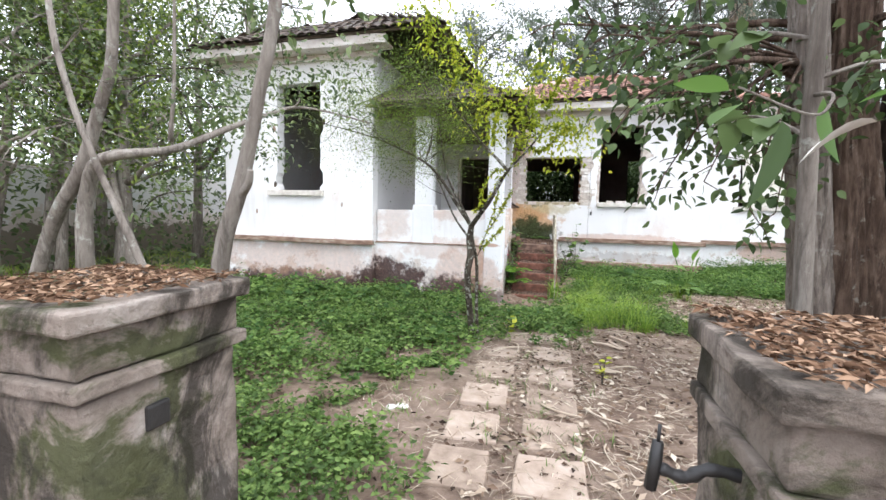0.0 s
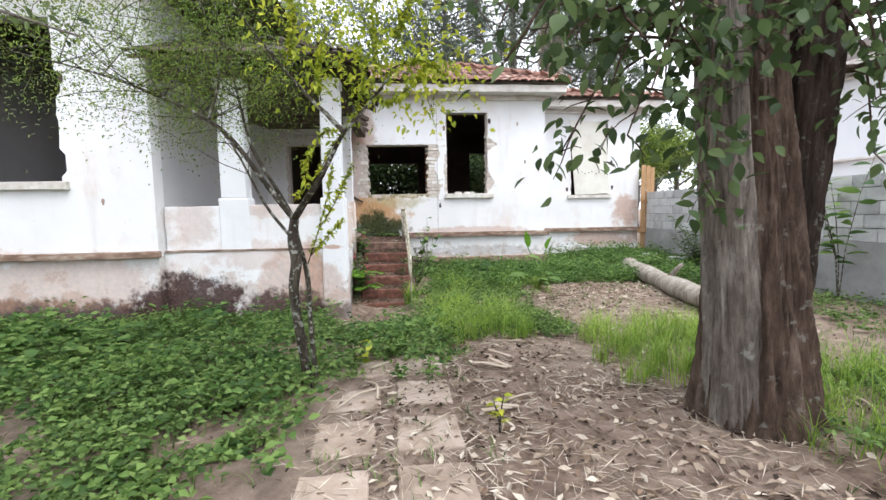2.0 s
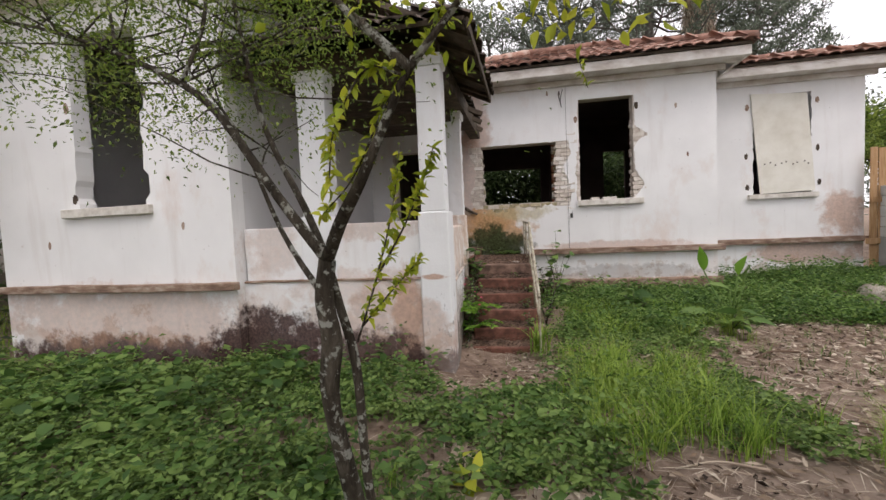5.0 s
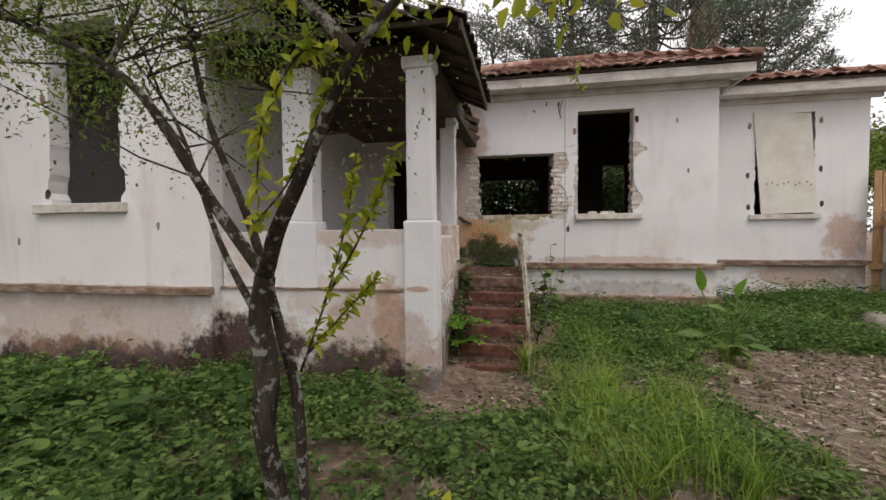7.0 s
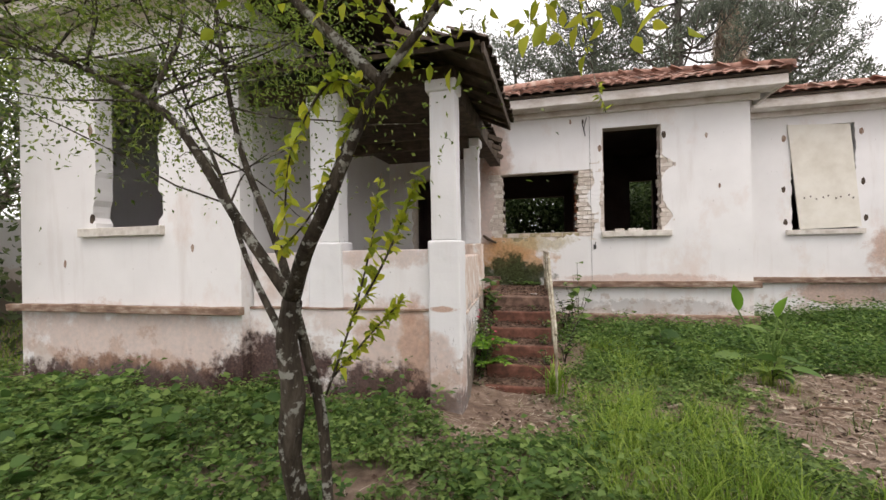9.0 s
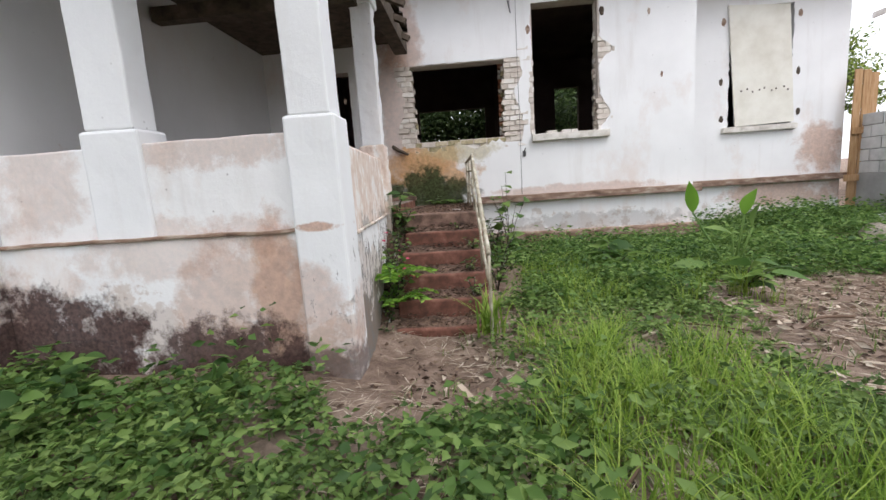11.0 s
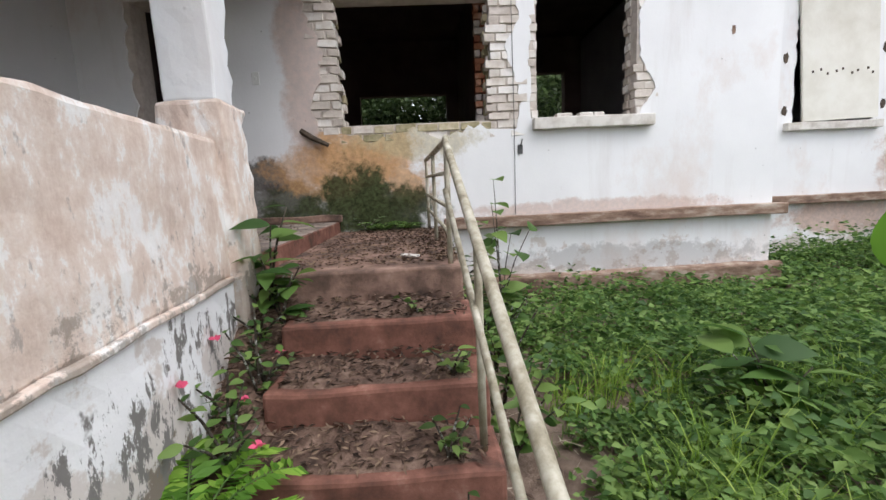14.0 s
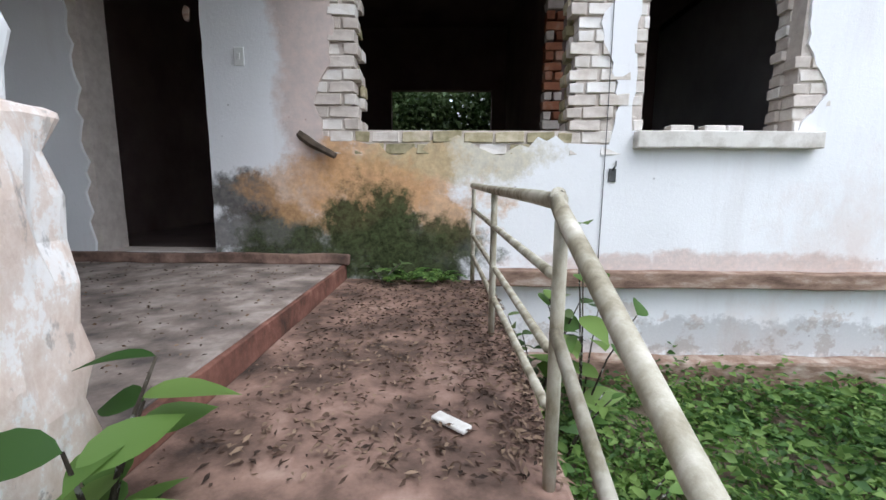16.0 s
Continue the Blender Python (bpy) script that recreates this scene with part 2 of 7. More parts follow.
# brown darkened so that the colour carries the dimness inside the rooms
DARKROOM = simple("dim_room_brown", [(0.3, (0.10, 0.07, 0.062)), (0.7, (0.19, 0.14, 0.125))], 1.5, 6).mat
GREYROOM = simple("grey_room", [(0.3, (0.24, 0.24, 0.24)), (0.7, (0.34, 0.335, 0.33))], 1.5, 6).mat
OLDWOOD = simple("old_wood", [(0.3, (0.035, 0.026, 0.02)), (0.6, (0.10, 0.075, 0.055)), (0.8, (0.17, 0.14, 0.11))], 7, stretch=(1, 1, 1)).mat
PLANK = simple("orange_plank", [(0.3, (0.24, 0.13, 0.06)), (0.55, (0.40, 0.24, 0.12)), (0.8, (0.50, 0.33, 0.19))], 6, 8, stretch=(6, 6, 0.6), vary=0.3).mat
BOARD = simple("cream_board", [(0.3, (0.60, 0.57, 0.49)), (0.6, (0.73, 0.71, 0.64)), (0.8, (0.76, 0.75, 0.70))], 2.2, 6).mat
TILE = simple("clay_tile", [(0.22, (0.09, 0.06, 0.048)), (0.42, (0.22, 0.115, 0.085)), (0.6, (0.33, 0.185, 0.14)), (0.8, (0.42, 0.32, 0.27))], 4, 8, island=0.45, vary=0.3).mat
DARKTILE = simple("mossy_tile", [(0.25, (0.025, 0.022, 0.018)), (0.5, (0.075, 0.06, 0.05)), (0.8, (0.16, 0.11, 0.08))], 5, 8, island=0.3).mat
FASCIA = simple("eave_paint", [(0.25, (0.40, 0.34, 0.29)), (0.5, (0.62, 0.58, 0.54)), (0.7, (0.74, 0.72, 0.70))], 3, 8, stretch=(1, 1, 2)).mat
BLOCK = simple("concrete_block", [(0.25, (0.36, 0.36, 0.36)), (0.5, (0.50, 0.50, 0.50)), (0.75, (0.60, 0.60, 0.60))], 5, 8, vary=0.35, bump=0.7, bump_scale=70).mat
RENDER = simple("grey_cement", [(0.25, (0.20, 0.20, 0.20)), (0.5, (0.30, 0.30, 0.295)), (0.75, (0.40, 0.40, 0.39))], 2.2, 8).mat
WHITEHOUSE = simple("white_wall", [(0.3, (0.76, 0.78, 0.80)), (0.7, (0.82, 0.83, 0.84))], 1.2, 4, bump=0.1).mat
RAIL = simple("old_rail_paint", [(0.28, (0.12, 0.10, 0.065)), (0.42, (0.27, 0.24, 0.17)), (0.54, (0.41, 0.38, 0.30)), (0.72, (0.60, 0.57, 0.49))], 14, 8, 0.55, stretch=(1, 1, 0.5)).mat
PAVER = simple("paver", [(0.25, (0.20, 0.15, 0.115)), (0.5, (0.34, 0.265, 0.21)), (0.75, (0.45, 0.37, 0.31))], 6, 9, vary=0.25, bump=0.7).mat
IRON = simple("black_iron", [(0.3, (0.012, 0.012, 0.013)), (0.7, (0.035, 0.033, 0.032))], 12, 6, 0.5, spec=0.5).mat
PLASTIC = simple("switch_plastic", [(0.3, (0.66, 0.66, 0.63)), (0.7, (0.74, 0.74, 0.72))], 12, 4, 0.4, bump=0).mat
PAPER = simple("pale_scrap", [(0.3, (0.55, 0.52, 0.47)), (0.7, (0.74, 0.72, 0.68))], 20, 4, 0.8).mat
CABLE = simple("dark_cable", [(0.3, (0.05, 0.05, 0.05)), (0.7, (0.10, 0.10, 0.10))], 20, 3, 0.6, bump=0).mat


def pier_cement():
    m = Mat("gate_pier_cement", 0.92, 0.2)
    nt = m.nt
    c = ramp(nt, m.noise(3.2, 9, 0.68), [(0.30, (0.08, 0.062, 0.05)), (0.42, (0.22, 0.18, 0.15)), (0.56, (0.34, 0.285, 0.245)), (0.72, (0.52, 0.47, 0.43))])
    moss = m.mask(m.noise(3.4, 8, 0.66, distort=0.6), 0.52, 0.59)
    c = mixed(nt, maths(nt, "MULTIPLY", moss, 0.85), c, (0.06, 0.075, 0.022))
    black = m.mask(m.noise(2.6, 9, 0.72, (1, 1, 0.55), 0.8), 0.41, 0.51)
    c = mixed(nt, maths(nt, "MULTIPLY", black, 0.85), c, (0.03, 0.026, 0.021))
    m.color(c).bump(m.noise(22, 8, 0.72), 1.0, 0.02)
    return m.mat


PIER = pier_cement()


def bark(name, dark, mid, pale, lichen=0.6, scale=7, spot=9):
    m = Mat(name, 0.95, 0.15)
    nt = m.nt
    n = m.noise(scale, 9, 0.7, (1, 1, 0.28))
    c = ramp(nt, n, [(0.3, dark), (0.5, mid), (0.7, pale)])
    # bark furrows, their crevice shade painted dark where soft light flattens the bump
    furrow_shade = maths(nt, "ADD", 0.45, maths(nt, "MULTIPLY", 0.55, m.mask(m.noise(scale * 2.4, 8, 0.72, (1, 1, 0.13), 1.2), 0.38, 0.50)))
    c = mixed(nt, furrow_shade, tuple(v * 0.5 for v in dark), c)
    spots = m.mask(m.noise(spot, 6, 0.65), 0.60 if spot < 10 else 0.55, 0.66 if spot < 10 else 0.60)
    c = mixed(nt, maths(nt, "MULTIPLY", spots, lichen), c, (0.42, 0.43, 0.38))
    m.color(c).bump(m.noise(scale * 3, 8, 0.72, (1, 1, 0.22)), 1.0, 0.03)
    return m.mat


BARK_BIG = bark("big_bark", (0.035, 0.023, 0.017), (0.09, 0.06, 0.044), (0.18, 0.135, 0.105), 0.3, 10)
BARK_PALE = bark("pale_bark", (0.12, 0.10, 0.085), (0.25, 0.22, 0.19), (0.40, 0.37, 0.33), 0.7)
BARK_SMALL = bark("small_bark", (0.025, 0.02, 0.015), (0.07, 0.058, 0.044), (0.16, 0.14, 0.11), 0.8, 14, 22)
BARK_GREY = bark("grey_bark", (0.075, 0.062, 0.052), (0.19, 0.16, 0.138), (0.34, 0.305, 0.27), 0.4, 9)
# brown bark darkened for the stem that stands in shade
BARK_SHADED = bark("shaded_bark", (0.018, 0.013, 0.01), (0.045, 0.031, 0.024), (0.095, 0.07, 0.056), 0.25, 9)
# far bark, lightened to paint the haze of distance into it
BARK_HAZED = bark("hazed_bark", (0.05, 0.045, 0.04), (0.13, 0.12, 0.105), (0.22, 0.20, 0.18), 0.3, 3)
LOGBARK = bark("log_bark", (0.17, 0.14, 0.11), (0.34, 0.30, 0.25), (0.48, 0.44, 0.38), 0.7, 6)


def leafy(name, stops, through=0.35, rough=0.55, scale=1.2, island=0.75):
    m = Mat(name, rough, 0.3)
    n = m.noise(scale, 3)
    f = maths(m.nt, "ADD", maths(m.nt, "MULTIPLY", maths(m.nt, "SUBTRACT", m.island(), 0.5), island), n)
    m.color(ramp(m.nt, f, stops))
    return m.see_through(through).mat


LEAF_DARK = leafy("leaf_dark", [(0.2, (0.035, 0.06, 0.022)), (0.5, (0.07, 0.115, 0.04)), (0.8, (0.13, 0.185, 0.07))], 0.4)
LEAF_MID = leafy("leaf_mid", [(0.2, (0.075, 0.12, 0.022)), (0.5, (0.15, 0.22, 0.04)), (0.8, (0.26, 0.33, 0.07))], 0.45)
LEAF_LIME = leafy("leaf_lime", [(0.15, (0.17, 0.23, 0.022)), (0.5, (0.34, 0.41, 0.035)), (0.85, (0.55, 0.56, 0.06))], 0.45)
LEAF_FRESH = leafy("leaf_fresh", [(0.2, (0.046, 0.102, 0.025)), (0.5, (0.10, 0.19, 0.043)), (0.8, (0.20, 0.305, 0.08))], 0.45)
# far leaves: haze is mixed into the colour as a paler grey-green
LEAF_HAZED = leafy("leaf_hazed", [(0.2, (0.11, 0.135, 0.10)), (0.5, (0.17, 0.20, 0.16)), (0.8, (0.25, 0.28, 0.23))], 0.5)
PINE = leafy("pine_needle", [(0.2, (0.07, 0.09, 0.065)), (0.5, (0.11, 0.14, 0.10)), (0.8, (0.17, 0.20, 0.145))], 0.35)
WEED = leafy("weed_leaf", [(0.15, (0.05, 0.09, 0.022)), (0.45, (0.105, 0.18, 0.045)), (0.8, (0.20, 0.29, 0.08))], 0.35, 0.6, 0.9)
GRASS = leafy("grass_blade", [(0.15, (0.11, 0.20, 0.025)), (0.5, (0.21, 0.34, 0.045)), (0.85, (0.35, 0.45, 0.09))], 0.4, 0.6, 0.9)
STRAW = leafy("dry_straw", [(0.15, (0.20, 0.145, 0.10)), (0.5, (0.40, 0.32, 0.245)), (0.85, (0.60, 0.53, 0.43))], 0.1, 0.9)
LITTER = leafy("dead_leaf", [(0.15, (0.028, 0.018, 0.013)), (0.5, (0.09, 0.055, 0.038)), (0.85, (0.25, 0.175, 0.12))], 0.1, 0.9)
DRY_RUST = leafy("rust_leaf", [(0.15, (0.09, 0.048, 0.028)), (0.5, (0.20, 0.115, 0.068)), (0.85, (0.40, 0.27, 0.18))], 0.1, 0.9)
LEAF_WOOD = leafy("leaf_wood", [(0.2, (0.055, 0.085, 0.035)), (0.5, (0.11, 0.155, 0.06)), (0.8, (0.21, 0.265, 0.115))], 0.5, 0.38)
LEAF_BRIGHT = leafy("leaf_bright", [(0.2, (0.09, 0.21, 0.025)), (0.5, (0.17, 0.35, 0.04)), (0.8, (0.28, 0.46, 0.07))], 0.45)
PETAL = leafy("pink_petal", [(0.2, (0.55, 0.06, 0.14)), (0.8, (0.75, 0.12, 0.22))], 0.3)


def soil():
    m = Mat("soil", 0.97, 0.1)
    nt = m.nt
    c = ramp(nt, m.noise(5, 9, 0.7), [(0.3, (0.085, 0.058, 0.044)), (0.5, (0.215, 0.155, 0.12)), (0.7, (0.36, 0.28, 0.225))])
    pale = m.mask(m.noise(0.8, 5), 0.45, 0.62)
    c = mixed(nt, maths(nt, "MULTIPLY", pale, 0.35), c, (0.36, 0.29, 0.235))
    m.color(c).bump(m.noise(30, 8, 0.75), 1.0, 0.025)
    return m.mat


SOIL = soil()
MUD = simple("dark_mud", [(0.3, (0.045, 0.029, 0.022)), (0.5, (0.135, 0.085, 0.063)), (0.72, (0.28, 0.19, 0.145))], 9, 9, 0.95, bump=1.0, bump_scale=45, dist=0.015).mat

# ---- building helpers ----
def link(name, verts, faces, material, parent=None, label="", smooth=False):
    me = bpy.data.meshes.new(name)
    me.from_pydata([tuple(v) for v in verts], [], [tuple(f) for f in faces])
    me.materials.append(material)
    if smooth:
        me.shade_smooth()
    ob = new(name, me)
    if parent is not None:
        ob.parent = parent
    if label:
        ob["label"] = label
    return ob


def part(name, bm, material, parent=None, label="", smooth=False):
    me = bpy.data.meshes.new(name)
    bm.to_mesh(me)
    bm.free()
    me.materials.append(material)
    if smooth:
        me.shade_smooth()
    ob = new(name, me)
    if parent is not None:
        ob.parent = parent
    if label:
        ob["label"] = label
    return ob


def thing(name, label, category, at=(0, 0, 0), group="", kind=""):
    """An Empty at a thing's base; its parts are built in world metres and shifted under it."""
    ob = new(name)
    ob.empty_display_size = 0.1
    ob.location = at
    return tagged(ob, label, category, group, kind)


def under(ob, parent):
    ob.parent = parent
    ob.matrix_parent_inverse = Matrix.Translation(-Vector(parent.location))
    return ob


def add_box(bm, x0, x1, y0, y1, z0, z1, bevel=0.0, rough=0.0, cuts=0, seed=0):
    r = bmesh.ops.create_cube(bm, size=1.0)
    vs = r["verts"]
    for v in vs:
        v.co = Vector((x0 + (v.co.x + 0.5) * (x1 - x0), y0 + (v.co.y + 0.5) * (y1 - y0), z0 + (v.co.z + 0.5) * (z1 - z0)))
    if bevel:
        edges = list({e for v in vs for e in v.link_edges})
        r = bmesh.ops.bevel(bm, geom=edges, offset=bevel, segments=2, affect="EDGES", profile=0.5)
        vs = r["verts"]
    return vs


def worn_box(name, x0, x1, y0, y1, z0, z1, material, parent=None, bevel=0.012, rough=0.006, step=0.12, label="", seed=0):
    """A block with rounded, chipped edges: cut into a grid and pushed about by a noise."""
    bm = bmesh.new()
    add_box(bm, x0, x1, y0, y1, z0, z1, bevel)
    for axis, a, b in ((0, x0, x1), (1, y0, y1), (2, z0, z1)):
        n = min(int((b - a) / step), 24)
        for i in range(1, n):
            p = [0, 0, 0]
            p[axis] = a + (b - a) * i / n
            q = [0, 0, 0]
            q[axis] = 1
            bmesh.ops.bisect_plane(bm, geom=bm.verts[:] + bm.edges[:] + bm.faces[:], plane_co=p, plane_no=q)
    for v in bm.verts:
        w = v.co * 4 + Vector((seed, 0, 0))
        v.co += rough * (noise.noise_vector(w) + 0.6 * noise.noise_vector(w * 4))
    bmesh.ops.recalc_face_normals(bm, faces=bm.faces[:])
    ob = part(name, bm, material, None, label)
    return under(ob, parent) if parent is not None else ob


def box(name, x0, x1, y0, y1, z0, z1, material, parent=None, bevel=0.006, label=""):
    bm = bmesh.new()
    add_box(bm, x0, x1, y0, y1, z0, z1, bevel)
    ob = part(name, bm, material, None, label)
    return under(ob, parent) if parent is not None else ob


def ragged(x0, z0, x1, z1, rng, out=(0.0, 0.0, 0.0, 0.0), amp=(0.01, 0.01, 0.01, 0.01), step=0.07):
    """A broken outline round a rectangle: sides bottom, right, top, left, each pushed out and roughened."""
    corners = [(x0, z0), (x1, z0), (x1, z1), (x0, z1)]
    normals = [(0, -1), (1, 0), (0, 1), (-1, 0)]
    pts = []
    for s in range(4):
        (ax, az), (bx, bz) = corners[s], corners[(s + 1) % 4]
        n = max(2, int(math.hypot(bx - ax, bz - az) / step))
        for i in range(n):
            f = i / n
            d = (out[s](f) if callable(out[s]) else out[s]) + amp[s] * rng.uniform(-1, 1)
            prev = (s - 1) % 4
            px, pz = ax + (bx - ax) * f + normals[s][0] * d, az + (bz - az) * f + normals[s][1] * d
            if i == 0:
                d0 = out[prev](1.0) if callable(out[prev]) else out[prev]
                px, pz = px + normals[prev][0] * d0, pz + normals[prev][1] * d0
            pts.append((px, pz))
    return pts


def sheet(name, outer, holes, depth0, depth1, material, axis="y", parent=None, label="", flip=False):
    """A wall with holes through it, between two depths along its axis; outlines in (across, up)."""
    from mathutils.geometry import tessellate_polygon
    loops = [outer] + list(holes)
    flat = [Vector((a, b, 0)) for lp in loops for a, b in lp]
    tris = tessellate_polygon([[Vector((a, b, 0)) for a, b in lp] for lp in loops])
    put = (lambda a, d, b: (a, d, b)) if axis == "y" else (lambda a, d, b: (d, a, b))
    n = len(flat)
    verts = [put(v.x, depth0, v.y) for v in flat] + [put(v.x, depth1, v.y) for v in flat]
    faces = [tuple(t) for t in tris] + [tuple(n + i for i in reversed(t)) for t in tris]
    base = 0
    for lp in loops:
        m = len(lp)
        for i in range(m):
            a, b = base + i, base + (i + 1) % m
            faces.append((a, b, n + b, n + a))
        base += m
    bm = bmesh.new()
    bv = [bm.verts.new(v) for v in verts]
    for f in faces:
        if len(set(f)) == len(f):
            try:
                bm.faces.new([bv[i] for i in f])
            except ValueError:
                pass
    bmesh.ops.recalc_face_normals(bm, faces=bm.faces[:])
    ob = part(name, bm, material, None, label)
    return under(ob, parent) if parent is not None else ob


def rect(x0, z0, x1, z1):
    return [(x0, z0), (x1, z0), (x1, z1), (x0, z1)]


def tube_data(points, radii, sides=8, wobble=0.0, seed=0.0):
    pts = [Vector(p) for p in points]
    verts, faces = [], []
    ref = Vector((0.31, 0.77, 0.55))
    for i, p in enumerate(pts):
        d = (pts[min(i + 1, len(pts) - 1)] - pts[max(i - 1, 0)]).normalized()
        u = d.cross(ref).normalized()
        w = d.cross(u)
        for k in range(sides):
            a = 2 * math.pi * k / sides
            o = u * math.cos(a) + w * math.sin(a)
            r = radii[i]
            if wobble:
                r *= 1 + wobble * noise.noise(Vector((o.x * 1.7 + seed, o.y * 1.7, p.z * 2.2 + o.z)))
            verts.append(p + o * r)
        if i:
            a0, b0 = (i - 1) * sides, i * sides
            for k in range(sides):
                k2 = (k + 1) % sides
                faces.append((a0 + k, a0 + k2, b0 + k2, b0 + k))
    n = len(verts)
    faces.append(tuple(range(sides - 1, -1, -1)))
    faces.append(tuple(range(n - sides, n)))
    return verts, faces


def tube(name, points, radii, material, parent=None, sides=8, wobble=0.0, label="", seed=0.0):
    if isinstance(radii, (int, float)):
        radii = [radii] * len(points)
    v, f = tube_data(points, radii, sides, wobble, seed)
    ob = link(name, v, f, material, None, label, smooth=True)
    return under(ob, parent) if parent is not None else ob


def spline(points, n):
    """Catmull-Rom through the points, n steps a span."""
    p = [Vector(q) for q in points]
    p = [2 * p[0] - p[1]] + p + [2 * p[-1] - p[-2]]
    out = []
    for i in range(1, len(p) - 2):
        for k in range(n):
            t = k / n
            a, b, c, d = p[i - 1], p[i], p[i + 1], p[i + 2]
            out.append(0.5 * ((2 * b) + (c - a) * t + (2 * a - 5 * b + 4 * c - d) * t * t + (3 * b - a - 3 * c + d) * t ** 3))
    out.append(p[-2])
    return out


def rows_mesh(name, verts, faces, material, parent=None, label="", smooth=False):
    """A mesh from numpy arrays: verts (n, 3), faces (m, k)."""
    me = bpy.data.meshes.new(name)
    k = faces.shape[1]
    me.vertices.add(len(verts))
    me.vertices.foreach_set("co", np.ascontiguousarray(verts, dtype=np.float32).ravel())
    me.loops.add(faces.size)
    me.loops.foreach_set("vertex_index", np.ascontiguousarray(faces, dtype=np.int32).ravel())
    me.polygons.add(len(faces))
    me.polygons.foreach_set("loop_start", np.arange(0, faces.size, k, dtype=np.int32))
    me.polygons.foreach_set("loop_total", np.full(len(faces), k, dtype=np.int32))
    me.update(calc_edges=True)
    me.materials.append(material)
    ob = new(name, me)
    if label:
        ob["label"] = label
    return under(ob, parent) if parent is not None else ob


def unit(a):
    return a / np.maximum(np.linalg.norm(a, axis=-1, keepdims=True), 1e-9)


def leaf_arrays(at, way, length, width, rng, fold=0.25, droop=0.2):
    """Folded leaves, six corners each: at (n, 3) their feet, way (n, 3) where they point."""
    n = len(at)
    way = unit(way)
    side = unit(np.cross(way, rng.normal(size=(n, 3)) * 0.6 + np.array([0, 0, 1.0])))
    up = np.cross(side, way)
    L = (length * rng.uniform(0.65, 1.2, n))[:, None]
    W = (width * rng.uniform(0.7, 1.15, n))[:, None]
    base = at
    tip = at + way * L - up * L * droop
    m1 = at + way * L * 0.35
    m2 = at + way * L * 0.7 - up * L * droop * 0.4
    lift = up * W * fold
    v = np.stack([base, m1 + side * W * 0.5 + lift, m1 - side * W * 0.5 + lift, m2 + side * W * 0.36 + lift * 0.7,
                  m2 - side * W * 0.36 + lift * 0.7, tip, m1, m2], axis=1).reshape(-1, 3)
    pat = np.array([[0, 6, 1], [0, 2, 6], [1, 6, 7], [1, 7, 3], [2, 7, 6], [2, 4, 7], [3, 7, 5], [4, 5, 7]])
    f = (np.arange(n)[:, None, None] * 8 + pat[None]).reshape(-1, 3)
    return v, f


def leaf_fine(at, way, length, width, rng, fold=0.2, droop=0.25):
    """Broad oval leaves with a folded midrib and a drooping tip."""
    n = len(at)
    way = unit(way)
    side = unit(np.cross(way, rng.normal(size=(n, 3)) * 0.4 + np.array([0, 0, 1.0])))
    up = np.cross(side, way)
    L = (length * rng.uniform(0.65, 1.2, n))[:, None]
    W = (width * rng.uniform(0.8, 1.15, n))[:, None]
    rows = [at]
    for f, w in ((0.1, 0.24), (0.24, 0.42), (0.42, 0.5), (0.6, 0.44), (0.78, 0.27), (0.9, 0.12)):
        c = at + way * L * f - up * L * droop * f * f
        e = side * W * w
        rows += [c + e + up * W * w * fold, c, c - e + up * W * w * fold]
    rows.append(at + way * L - up * L * droop)
    v = np.stack(rows, axis=1).reshape(-1, 3)
    pat = [[0, 2, 1], [0, 3, 2]]
    for k in range(5):
        a, b = 1 + 3 * k, 4 + 3 * k
        pat += [[a, a + 1, b + 1], [a, b + 1, b], [a + 1, a + 2, b + 2], [a + 1, b + 2, b + 1]]
    pat += [[16, 17, 19], [17, 18, 19]]
    f = (np.arange(n)[:, None, None] * 20 + np.array(pat)[None]).reshape(-1, 3)
    return v, f


def leaf_small(at, way, length, width, rng, fold=0.3):
    """Folded leaves of two triangles each."""
    n = len(at)
    way = unit(way)
    side = unit(np.cross(way, rng.normal(size=(n, 3)) * 0.7 + np.array([0, 0, 1.0])))
    up = np.cross(side, way)
    L = (length * rng.uniform(0.6, 1.25, n))[:, None]
    W = (width * rng.uniform(0.7, 1.2, n))[:, None]
    mid = at + way * L * 0.45 + up * W * fold
    v = np.stack([at, mid + side * W * 0.5, at + way * L, mid - side * W * 0.5], axis=1).reshape(-1, 3)
    pat = np.array([[0, 1, 2], [0, 2, 3]])
    f = (np.arange(n)[:, None, None] * 4 + pat[None]).reshape(-1, 3)
    return v, f


